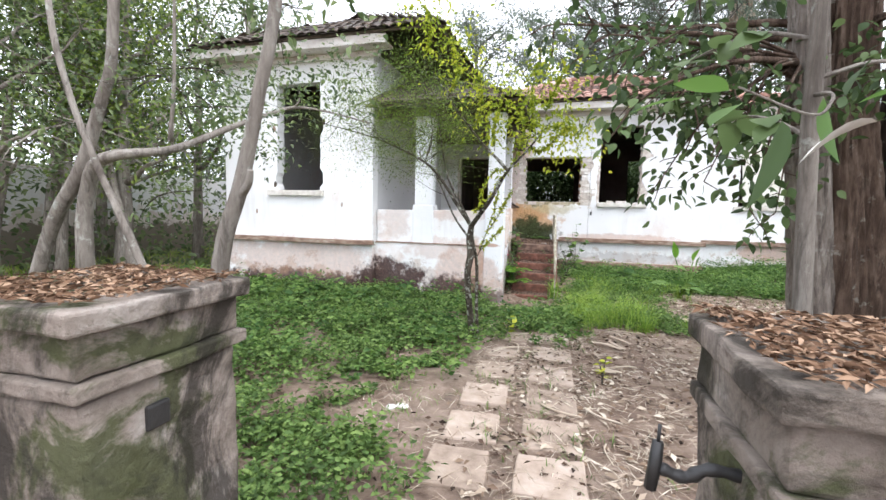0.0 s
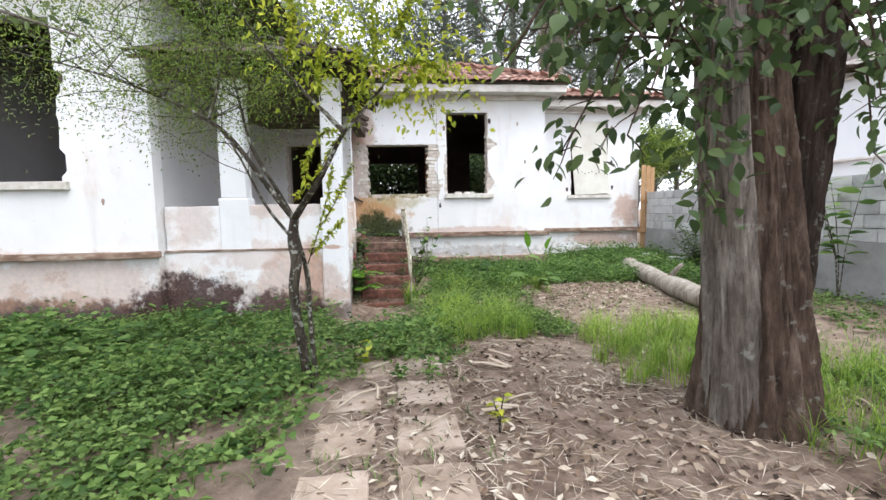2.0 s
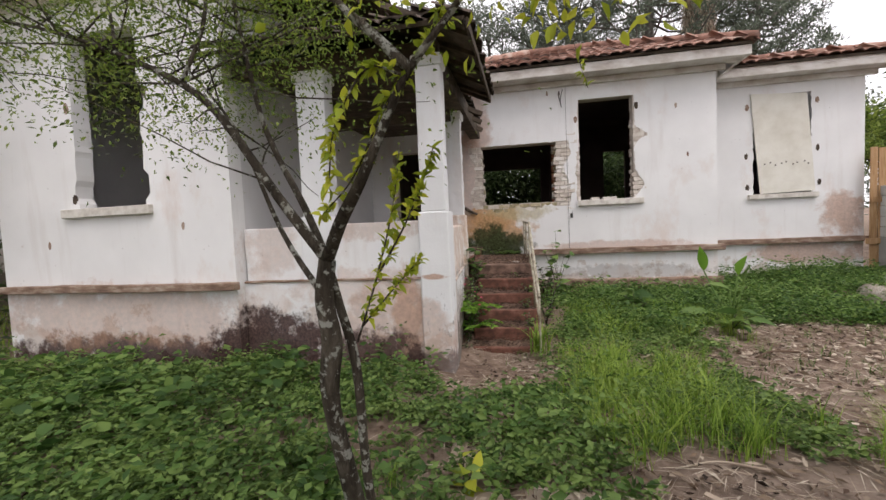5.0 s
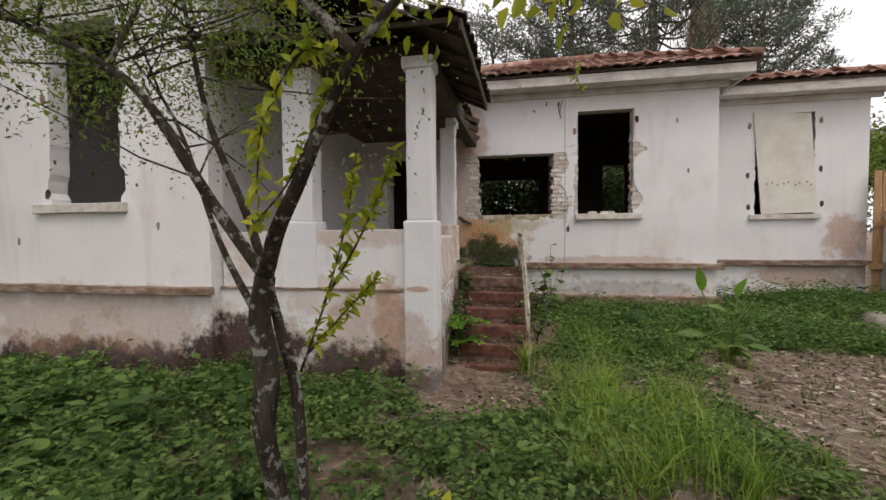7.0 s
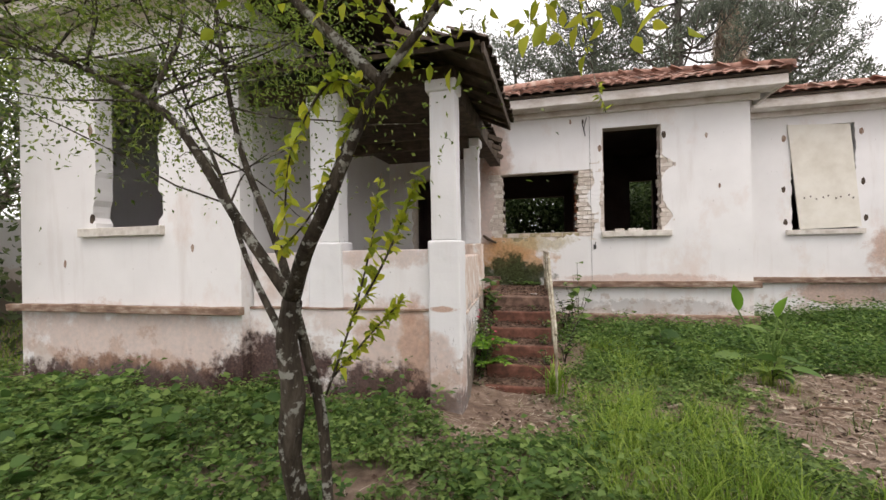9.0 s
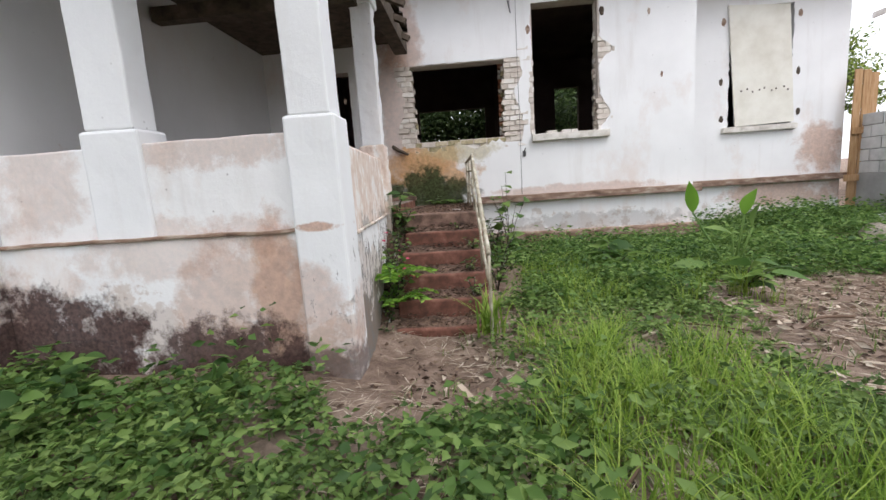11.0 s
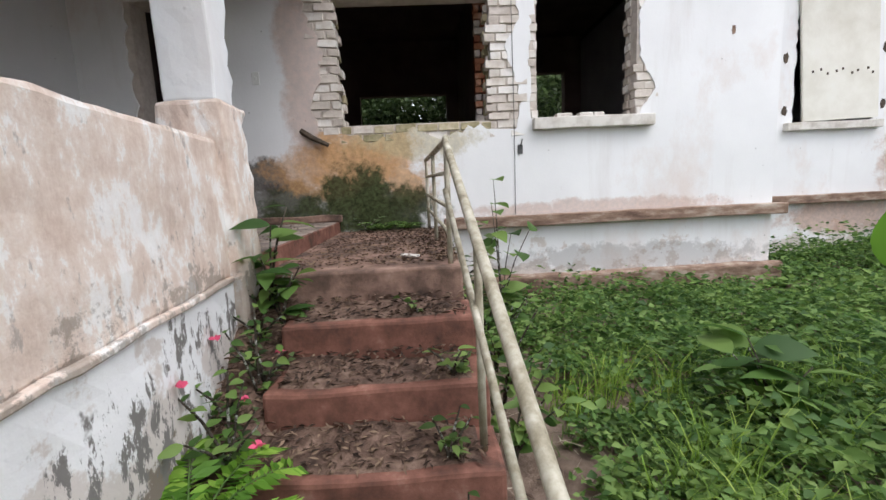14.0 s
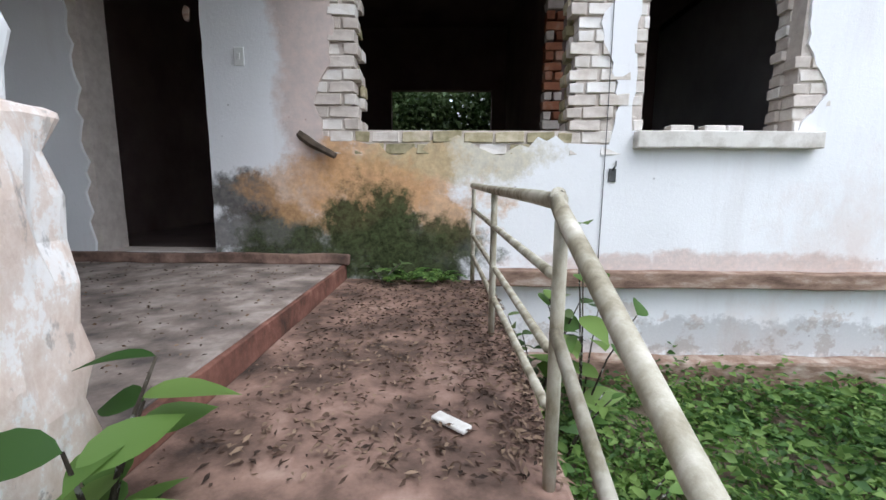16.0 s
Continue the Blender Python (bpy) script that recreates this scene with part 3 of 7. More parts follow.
def blade_arrays(at, height, width, rng, lean=0.35):
    """Grass blades: three spans, bent over."""
    n = len(at)
    a = rng.uniform(0, 2 * math.pi, n)
    d = np.stack([np.cos(a), np.sin(a), np.zeros(n)], 1)
    s = np.stack([-np.sin(a), np.cos(a), np.zeros(n)], 1)
    H = (height * rng.uniform(0.45, 1.2, n))[:, None]
    W = (width * rng.uniform(0.7, 1.3, n))[:, None]
    B = (lean * rng.uniform(0.2, 1.6, n))[:, None] * H
    z = np.array([[0, 0, 1.0]])
    rowsv = []
    for f, w in ((0, 1.0), (0.45, 0.9), (0.8, 0.55)):
        c = at + z * H * f * (1 - 0.15 * f) + d * B * f * f
        rowsv += [c - s * W * w * 0.5, c + s * W * w * 0.5]
    rowsv.append(at + z * H * 0.9 + d * B * 1.25)
    v = np.stack(rowsv, axis=1).reshape(-1, 3)
    pat = np.array([[0, 1, 3], [0, 3, 2], [2, 3, 5], [2, 5, 4], [4, 5, 6]])
    fc = (np.arange(n)[:, None, None] * 7 + pat[None]).reshape(-1, 3)
    return v, fc


# ---- the ground ----
def smooth01(v, a, b):
    t = min(1.0, max(0.0, (v - a) / (b - a)))
    return t * t * (3 - 2 * t)


def height(x, y):
    h = 0.0
    h += 0.04 * smooth01(y, 8.5, 11.8) * smooth01(x, 2.3, 3.2)
    h += 0.14 * smooth01(y, 9.5, 12.5) * smooth01(x, 5.5, 8.0)
    h -= 0.2 * math.exp(-((x - 2.0) / 0.6) ** 2 - ((y - 8.0) / 0.9) ** 2)
    h += 0.05 * noise.noise(Vector((x * 0.5, y * 0.5, 3.0))) + 0.02 * noise.noise(Vector((x * 2.1, y * 2.1, 9.0)))
    if x < -5 or y < 0 or x > 10 or y > 13:
        h -= 0.02
    return h


def ground():
    xs = np.concatenate([[-600, -120, -50, -25, -16], np.arange(-12, 12.01, 0.2), [16, 25, 50, 120, 600]])
    ys = np.concatenate([[-600, -120, -50, -20, -8], np.arange(-4, 14.01, 0.2), [16, 22, 30, 50, 120, 600]])
    verts = [(x, y, height(x, y) + (0.008 * random.uniform(-1, 1) if abs(x) < 12 else 0)) for y in ys for x in xs]
    nx = len(xs)
    faces = [(j * nx + i, j * nx + i + 1, (j + 1) * nx + i + 1, (j + 1) * nx + i) for j in range(len(ys) - 1) for i in range(nx - 1)]
    ob = link("ground", verts, faces, SOIL, smooth=True)
    return tagged(ob, "bare brown soil under weeds and dry litter", "ground", kind="structure")


GROUND = ground()

# ---- the house: walls ----
WY, PY, MY, SY = 7.45, 7.55, 12.05, 13.15
rng = random.Random(4)


def structure(name, label, category):
    return thing(name, label, category, kind="structure")


# the wing that stands forward
wing = structure("wall_wing", "white plastered wing wall with damp brown stains", "wall")
h1 = ragged(-3.09, 1.88, -2.12, 3.95, rng, out=(0, lambda f: 0.05 * (abs(f - 0.12) < 0.06) + 0.07 * (abs(f - 0.6) < 0.07), 0, lambda f: 0.05 * (abs(f - 0.9) < 0.05)), amp=(0, 0.012, 0, 0.01))
sheet("wall_front", rect(-4.36, -0.3, -1.0, 4.45), [h1], WY, WY + 0.22, PLASTER, parent=wing)
# porch side of the wing: its shade is painted as a greyer tint
sheet("wall_porch_side", rect(WY + 0.22, -0.3, MY, 4.45), [], -1.2, -1.0, PLASTER_SHADE_GREY, axis="x", parent=wing)
sheet("wall_outer", rect(WY + 0.22, -0.3, 17.0, 4.45), [], -4.36, -4.14, PLASTER, axis="x", parent=wing)
worn_box("ledge", -4.5, -0.96, WY - 0.1, WY, 0.86, 0.95, LEDGE, wing, 0.01, 0.008)
tagged(worn_box("window_sill", -3.30, -2.04, WY - 0.07, WY + 0.2, 1.78, 1.885, SILL, None, 0.008, 0.005), "cement sill of a window without frame", "window sill", kind="structure")

# the wall behind, with the broken opening and the empty window
back = structure("wall_main", "white plastered wall with broken openings and bare bricks", "wall")
door_hole = rect(-0.45, 1.0, 0.39, 3.05)
core_open = ragged(1.38, 1.86, 2.89, 3.04, rng, amp=(0, 0.0, 0.0, 0.0))
core_win = rect(3.34, 1.86, 4.34, 3.82)
sheet("wall_core", rect(-1.0, -0.3, 5.8, 4.25), [door_hole, core_open, core_win], MY + 0.02, MY + 0.26, MORTAR, parent=back)
pl_open = ragged(1.38, 1.86, 2.89, 3.04, rng,
                 out=(lambda f: 0.05 + 0.10 * math.sin(f * 7) ** 2, lambda f: 0.22 + 0.06 * math.sin(f * 9), 0.015, lambda f: 0.17 + 0.07 * math.sin(f * 8 + 1)),
                 amp=(0.025, 0.03, 0.008, 0.03), step=0.06)
pl_win = ragged(3.34, 1.86, 4.34, 3.82, rng,
                out=(0, lambda f: 0.02 + 0.17 * math.exp(-((f - 0.14) / 0.09) ** 2) + 0.22 * math.exp(-((f - 0.62) / 0.06) ** 2), 0.0, lambda f: 0.015 + 0.05 * (f > 0.55)),
                amp=(0, 0.015, 0.004, 0.012), step=0.06)
sheet("plaster", rect(-1.0, -0.3, 5.8, 4.25), [ragged(-0.45, 1.0, 0.39, 3.05, rng, out=(0, 0.0, 0, 0.05), amp=(0, 0.004, 0, 0.03)), pl_open, pl_win], MY, MY + 0.02, PLASTER_BACK, parent=back)
worn_box("ledge", 2.36, 5.9, MY - 0.1, MY, 0.80, 0.91, LEDGE, back, 0.01, 0.008)
worn_box("plinth", 2.36, 5.86, MY - 0.14, MY, -0.3, 0.30, LEDGE, back, 0.03, 0.02)
tagged(worn_box("window_sill", 3.285, 4.50, MY - 0.08, MY + 0.2, 1.745, 1.855, SILL, None, 0.008, 0.006), "cracked cement sill of an empty window", "window sill", kind="structure")

# the far part, set back
far = structure("wall_far", "white plastered wall set back, with a boarded window", "wall")
sheet("wall_front", rect(5.6, -0.3, 8.88, 4.25), [ragged(6.93, 1.83, 7.94, 3.84, rng, out=(0, 0.02, 0.0, 0.02), amp=(0, 0.015, 0, 0.015))], SY, SY + 0.24, PLASTER_BACK, parent=far)
sheet("wall_return", rect(MY + 0.26, -0.3, SY, 4.25), [], 5.58, 5.8, PLASTER_BACK, axis="x", parent=far)
sheet("wall_end", rect(SY + 0.24, -0.3, 17.0, 4.25), [], 8.66, 8.88, PLASTER_BACK, axis="x", parent=far)
worn_box("ledge", 5.82, 8.95, SY - 0.1, SY, 0.80, 0.91, LEDGE, far, 0.01, 0.008)
tagged(worn_box("window_sill", 6.80, 8.06, SY - 0.08, SY + 0.2, 1.73, 1.825, SILL, None, 0.008, 0.005), "cement sill under a boarded window", "window sill", kind="structure")
board = sheet("window_board", [(7.02, 1.835), (8.01, 1.86), (7.86, 3.81), (6.85, 3.87)], [], SY - 0.045, SY - 0.015, BOARD)
tagged(board, "cream painted board leaning over a window opening", "board")

# rooms behind
rooms = structure("wall_rooms", "darkened brown inner walls of the empty rooms", "wall")
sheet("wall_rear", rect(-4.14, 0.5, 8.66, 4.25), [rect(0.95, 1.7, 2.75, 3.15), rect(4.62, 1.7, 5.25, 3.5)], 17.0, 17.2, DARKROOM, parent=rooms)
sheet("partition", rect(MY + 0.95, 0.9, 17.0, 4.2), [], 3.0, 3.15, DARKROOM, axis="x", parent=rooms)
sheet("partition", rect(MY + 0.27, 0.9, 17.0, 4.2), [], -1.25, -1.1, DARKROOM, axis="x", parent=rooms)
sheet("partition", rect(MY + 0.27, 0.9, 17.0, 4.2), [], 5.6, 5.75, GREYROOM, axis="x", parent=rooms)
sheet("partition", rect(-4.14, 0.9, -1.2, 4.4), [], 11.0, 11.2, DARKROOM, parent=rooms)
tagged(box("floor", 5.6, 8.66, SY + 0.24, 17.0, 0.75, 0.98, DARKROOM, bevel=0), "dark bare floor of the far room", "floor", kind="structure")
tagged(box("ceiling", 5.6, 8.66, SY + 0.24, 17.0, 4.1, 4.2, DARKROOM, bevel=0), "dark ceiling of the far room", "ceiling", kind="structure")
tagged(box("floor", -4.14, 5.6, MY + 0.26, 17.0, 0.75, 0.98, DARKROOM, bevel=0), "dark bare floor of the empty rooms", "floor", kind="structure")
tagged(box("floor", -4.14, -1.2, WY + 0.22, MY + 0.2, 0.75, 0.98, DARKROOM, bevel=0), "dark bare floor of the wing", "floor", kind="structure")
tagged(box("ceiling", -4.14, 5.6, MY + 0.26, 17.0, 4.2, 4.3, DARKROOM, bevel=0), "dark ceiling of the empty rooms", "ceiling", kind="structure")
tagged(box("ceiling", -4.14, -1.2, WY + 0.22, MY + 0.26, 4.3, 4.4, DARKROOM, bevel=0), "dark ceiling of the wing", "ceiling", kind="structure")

# ---- the porch ----
porch = structure("wall_porch", "worn white porch parapet with damp stains at its foot", "wall")
worn_box("lower_wall", -1.0, 1.14, PY + 0.03, PY + 0.22, -0.3, 0.92, PLASTER, porch, 0.008, 0.006, 0.2)
worn_box("parapet", -0.98, -0.24, PY + 0.06, PY + 0.2, 0.92, 1.545, PLASTER, porch, 0.012, 0.006)
worn_box("parapet", 0.15, 1.14, PY + 0.06, PY + 0.2, 0.92, 1.555, PLASTER, porch, 0.012, 0.006)
worn_box("ledge", -0.99, 1.14, PY + 0.012, PY + 0.06, 0.915, 0.94, LEDGE, porch, 0.006, 0.008, 0.08)


def skewed(ob):
    """The side of the porch draws in towards the steps' head: shifts x along y."""
    for v in ob.data.vertices:
        v.co.x -= 0.086 * (v.co.y - 7.8)
    return ob


skewed(worn_box("ledge_side", 1.455, 1.482, 7.80, 9.62, 0.858, 0.882, WORN, porch, 0.006, 0.008, 0.06))
skewed(worn_box("lower_wall_side", 1.24, 1.468, 7.80, 9.64, -0.3, 0.87, PLASTER_SIDE, porch, 0.01, 0.012, 0.09))
skewed(worn_box("parapet_side", 1.27, 1.462, 7.80, 9.64, 0.87, 1.475, WORN, porch, 0.02, 0.010, 0.08))
worn_box("lower_wall_side", 1.05, 1.30, 9.64, MY, -0.3, 0.90, WORN, porch, 0.01, 0.01)


def pillar(x0, x1, y0, y1, ped, top, label, worn):
    t = thing("porch_pillar", label, "pillar", ((x0 + x1) / 2, (y0 + y1) / 2, -0.1), "porch pillars")
    mat = WORN if worn else PLASTER_PILLAR
    foot = worn_box("pedestal", x0, x1, y0, y1, -0.3, ped, mat, t, 0.02, 0.012 if worn else 0.004, 0.035 if worn else 0.06, seed=x0)
    back = y1 - 0.01 if worn else y1 - 0.05
    shaft = worn_box("shaft", x0 + 0.04, x1 - 0.03, y0 + 0.012, back - 0.06 if worn else back, ped, top - 0.12, PLASTER_PILLAR, t, 0.012, 0.006, 0.045 if worn else 0.14)
    if worn:
        for part_ob, deep in ((foot, 0.075), (shaft, 0.045)):
            for v in part_ob.data.vertices:
                edge = smooth01(v.co.x, x1 - 0.16, x1 - 0.02) * smooth01(v.co.y, y0 + 0.1, y1 - 0.04)
                bite = 0.5 + 0.5 * noise.noise(Vector((3.0, 7.0, v.co.z * 5.5))) + 0.55 * noise.noise(Vector((9.0, v.co.y * 8, v.co.z * 17)))
                v.co.y -= deep * edge * max(0.0, bite)
                v.co.x -= 0.6 * deep * edge * max(0.0, bite - 0.35)
    worn_box("capital", x0 - 0.0, x1 - 0.01, y0 - 0.01, y1 - 0.01, top - 0.12, top, PLASTER_PILLAR, t, 0.02, 0.005)
    return t


pillar(1.14, 1.475, PY - 0.02, PY + 0.26, 1.64, 3.26, "white square porch pillar with peeling corner", False)
pillar(-0.25, 0.16, PY + 0.036, PY + 0.32, 1.65, 3.26, "white square porch pillar beside the parapet", False)
pillar(1.07, 1.36, 9.605, 9.90, 1.63, 3.2, "white square pillar with broken pedestal above the steps", True)
tagged(worn_box("floor_porch", -1.0, 1.30, PY + 0.22, MY, 0.78, 0.935, PORCHFLOOR, None, 0.008, 0.004, 0.3), "stained cement porch floor with red edge", "floor", kind="structure")
tagged(worn_box("floor_edge", 1.301, 1.325, 9.88, MY, 0.70, 0.932, REDSTEP, None, 0.006, 0.006, 0.2), "red cement edge of the porch floor", "floor edge", kind="structure")
tagged(worn_box("landing", 1.325, 2.352, 9.835, MY - 0.02, -0.3, 0.83, LANDING, None, 0.012, 0.006, 0.2), "red cement landing covered with dead leaves", "landing", kind="structure")
tagged(worn_box("threshold", -0.98, 1.36, MY - 0.07, MY - 0.003, 0.936, 1.005, LANDING, None, 0.01, 0.008, 0.08), "worn red cement threshold along the porch wall", "threshold", kind="structure")
stairs = structure("stairs", "worn red cement steps with weeds", "stairs")
for i in range(1, 6):
    z = 0.83 - 0.18 * i
    y = 9.83 - 0.277 * i
    worn_box("step", 1.5 + 0.01 * i, 2.37 + 0.012 * i, y, y + 0.30, -0.45, z, REDSTEP, stairs, 0.018, 0.008, 0.12, seed=i)

# ---- the roofs ----
def tile_mesh(name, material):
    """One clay tile: a tapered arch, 0.36 m long, running up along y."""
    verts, faces = [], []
    for j, (y, r) in enumerate(((0.0, 0.105), (0.38, 0.09))):
        for i in range(6):
            a = math.pi * i / 5
            verts.append((r * math.cos(a), y, 0.046 * math.sin(a) + (0.018 if j == 0 else 0.0)))
    for i in range(6):
        a = math.pi * i / 5
        verts.append((0.087 * math.cos(a), 0.0, 0.032 * math.sin(a) + 0.018))
    for i in range(5):
        faces.append((i, i + 1, 7 + i, 6 + i))
        faces.append((12 + i, 13 + i, i + 1, i))
    me = bpy.data.meshes.new(name)
    me.from_pydata(verts, [], faces)
    me.materials.append(material)
    return me


TILE_ME = tile_mesh("tile", TILE)
DARKTILE_ME = tile_mesh("tile", DARKTILE)


def slope(parent, p0, p1, apex0, apex1, me, material, single_rows, rng, name="tiles"):
    """One slope of a roof: eave from p0 to p1, upper edge from apex0 to apex1; tiles laid in rows on a thin slab."""
    p0, p1, a0, a1 = map(Vector, (p0, p1, apex0, apex1))
    along = (p1 - p0).normalized()
    width = (p1 - p0).length
    nrm = along.cross(a0 - p0).normalized()
    if nrm.z < 0:
        nrm = -nrm
    up = nrm.cross(along).normalized()
    length = (a0 - p0).dot(up)
    l0, l1 = (a0 - p0).dot(along), (a1 - p0).dot(along)
    low = [p0 - nrm * 0.05, p1 - nrm * 0.05, a1 - nrm * 0.05, a0 - nrm * 0.05]
    top = [p0 - nrm * 0.01, p1 - nrm * 0.01, a1 - nrm * 0.01, a0 - nrm * 0.01]
    under(link("deck", low + top, [(3, 2, 1, 0), (4, 5, 6, 7), (0, 1, 5, 4), (1, 2, 6, 5), (2, 3, 7, 6), (3, 0, 4, 7)], OLDWOOD), parent)
    base = Matrix((along, up, nrm)).transposed().to_4x4()
    vs, fs = [], []
    src_v = [v.co.copy() for v in me.vertices]
    src_f = [tuple(p.vertices) for p in me.polygons]
    row = 0
    v = -0.06
    while v < length - 0.1:
        f = max(0.0, v) / length
        u, u_end = f * l0 + 0.08, width + f * (l1 - width) - 0.08
        while u < u_end:
            m = Matrix.Translation(p0 + along * (u + rng.uniform(-0.012, 0.012)) + up * (v + rng.uniform(-0.02, 0.02)) + nrm * rng.uniform(0.0, 0.014)) @ base @ Euler((rng.uniform(-0.02, 0.02), rng.uniform(-0.04, 0.04), rng.uniform(-0.03, 0.03))).to_matrix().to_4x4()
            if row < single_rows:
                ob = new("tile", me)
                ob.matrix_world = m
                ob.parent = parent
                ob.matrix_parent_inverse = Matrix.Translation(-Vector(parent.location))
            else:
                k = len(vs)
                vs += [m @ c for c in src_v]
                fs += [tuple(k + i for i in q) for q in src_f]
            u += 0.2
        v += 0.33
        row += 1
    if vs:
        under(tagged(link(name, vs, fs, material), kind="stuff"), parent)


def hip_roof(name, x0, x1, y0, y1, ze, zr, inset, along_y, me, material, rows, seed, label):
    r = structure(name, label, "roof")
    g = random.Random(seed)
    if along_y:
        xm = (x0 + x1) / 2
        q0, q1 = (xm, y0 + inset, zr), (xm, y1 - inset, zr)
        slope(r, (x0, y0, ze), (x1, y0, ze), q0, q0, me, material, rows, g)
        slope(r, (x1, y0, ze), (x1, y1, ze), q0, q1, me, material, 0, g)
        slope(r, (x1, y1, ze), (x0, y1, ze), q1, q1, me, material, 0, g)
        slope(r, (x0, y1, ze), (x0, y0, ze), q1, q0, me, material, 0, g)
    else:
        ym = (y0 + y1) / 2
        q0, q1 = (x0 + inset, ym, zr), (x1 - inset, ym, zr)
        slope(r, (x0, y0, ze), (x1, y0, ze), q0, q1, me, material, rows, g)
        slope(r, (x1, y0, ze), (x1, y1, ze), q1, q1, me, material, 0, g)
        slope(r, (x1, y1, ze), (x0, y1, ze), q1, q0, me, material, 0, g)
        slope(r, (x0, y1, ze), (x0, y0, ze), q0, q0, me, material, 0, g)
        hips = [((x0, y0, ze), q0), ((x1, y0, ze), q1), (q0, q1)]
        for a, b in hips:
            pts = [Vector(a).lerp(Vector(b), i / 14) + Vector((0, 0, 0.05)) for i in range(15)]
            tube("ridge", pts, [0.1 + 0.012 * (i % 2) for i in range(15)], material, r, 8)
    return r


ROOF_MAIN = hip_roof("roof_main", 0.25, 6.22, 11.55, 17.7, 4.42, 5.72, 2.2, False, TILE_ME, TILE, 3, 1, "hipped roof of worn red clay tiles")
hip_roof("roof_far", 5.75, 9.35, 12.68, 17.7, 4.36, 5.15, 1.8, False, TILE_ME, TILE, 3, 2, "lower hipped roof of worn red clay tiles")
hip_roof("roof_wing", -4.85, 0.4, 7.0, 17.7, 4.62, 6.0, 2.6, True, DARKTILE_ME, DARKTILE, 2, 3, "dark mossy tiled roof of the wing")


def eave(name, x0, x1, y0, y1, z0, z1, label):
    t = structure(name, label, "eave")
    worn_box("fascia", x0, x1, y0, y0 + 0.06, z0 + 0.04, z1, FASCIA, t, 0.01, 0.008)
    worn_box("soffit", x0 + 0.01, x1 - 0.01, y0 + 0.061, y1 - 0.004, z0 + 0.05, z0 + 0.09, FASCIA, t, 0.006, 0.006, 0.3)
    worn_box("moulding", x0 + 0.25, x1 - 0.25, y1 - 0.08, y1 - 0.003, z0 - 0.06, z0 + 0.05, FASCIA, t, 0.015, 0.006)
    return t


eave("eave_main", 1.15, 6.18, 11.6, MY, 4.16, 4.37, "peeling painted eave board under red tiles")
eave("eave_far", 5.8, 9.3, 12.73, SY, 4.10, 4.32, "stained painted eave board under red tiles")
eave("eave_wing", -4.8, -0.6, 7.05, WY, 4.38, 4.58, "stained painted eave board of the wing")
tagged(worn_box("eave_return", 6.12, 6.18, 11.66, SY, 4.2, 4.37, FASCIA, None, 0.01, 0.006), "peeling eave board at the roof corner", "eave", kind="structure")

porch_roof = structure("roof_porch", "sagging dark porch roof with mossy tiles and bare rafters", "roof")
slope(porch_roof, (-1.0, 7.08, 3.38), (1.78, 7.08, 3.38), (-1.0, 9.25, 4.38), (-0.45, 9.25, 4.38), DARKTILE_ME, DARKTILE, 2, random.Random(5))
slope(porch_roof, (1.78, 7.08, 3.38), (1.78, 9.65, 3.38), (-0.45, 9.25, 4.38), (-0.45, 9.65, 4.38), DARKTILE_ME, DARKTILE, 2, random.Random(6))
slope(porch_roof, (1.35, 9.66, 3.56), (1.35, MY, 3.56), (-0.9, 9.66, 4.55), (-0.9, MY, 4.55), DARKTILE_ME, DARKTILE, 0, random.Random(7))
for y in (7.35, 7.85, 8.35, 8.85, 9.35, 9.6):
    v, f = tube_data([(1.80, y, 3.30), (0.9, y, 3.71)], [0.042, 0.042], 4)
    under(link("rafter", v, f, OLDWOOD), porch_roof)
for y, e in ((10.2, 1.62), (10.75, 1.55), (11.4, 1.5)):
    v, f = tube_data([(e, y, 3.26), (0.7, y, 3.68)], [0.05, 0.05], 4)
    under(link("rafter", v, f, OLDWOOD), porch_roof)
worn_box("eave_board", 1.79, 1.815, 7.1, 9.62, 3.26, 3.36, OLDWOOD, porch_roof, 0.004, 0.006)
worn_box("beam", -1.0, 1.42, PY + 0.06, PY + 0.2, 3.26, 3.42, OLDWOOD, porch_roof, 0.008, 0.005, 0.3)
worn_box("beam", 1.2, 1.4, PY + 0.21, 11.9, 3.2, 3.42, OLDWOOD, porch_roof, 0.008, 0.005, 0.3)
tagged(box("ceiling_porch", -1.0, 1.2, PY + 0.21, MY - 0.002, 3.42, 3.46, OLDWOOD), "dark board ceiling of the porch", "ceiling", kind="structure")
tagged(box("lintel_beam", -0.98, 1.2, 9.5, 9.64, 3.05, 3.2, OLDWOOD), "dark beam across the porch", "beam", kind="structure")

# ---- bare bricks round the broken openings ----
def brick_mesh(l, d, h):
    bm = bmesh.new()
    add_box(bm, -l / 2, l / 2, 0, d, 0, h, 0.006)
    for v in bm.verts:
        v.co += 0.009 * noise.noise_vector(v.co * 22)
    me = bpy.data.meshes.new("brick")
    bm.to_mesh(me)
    bm.free()
    return me


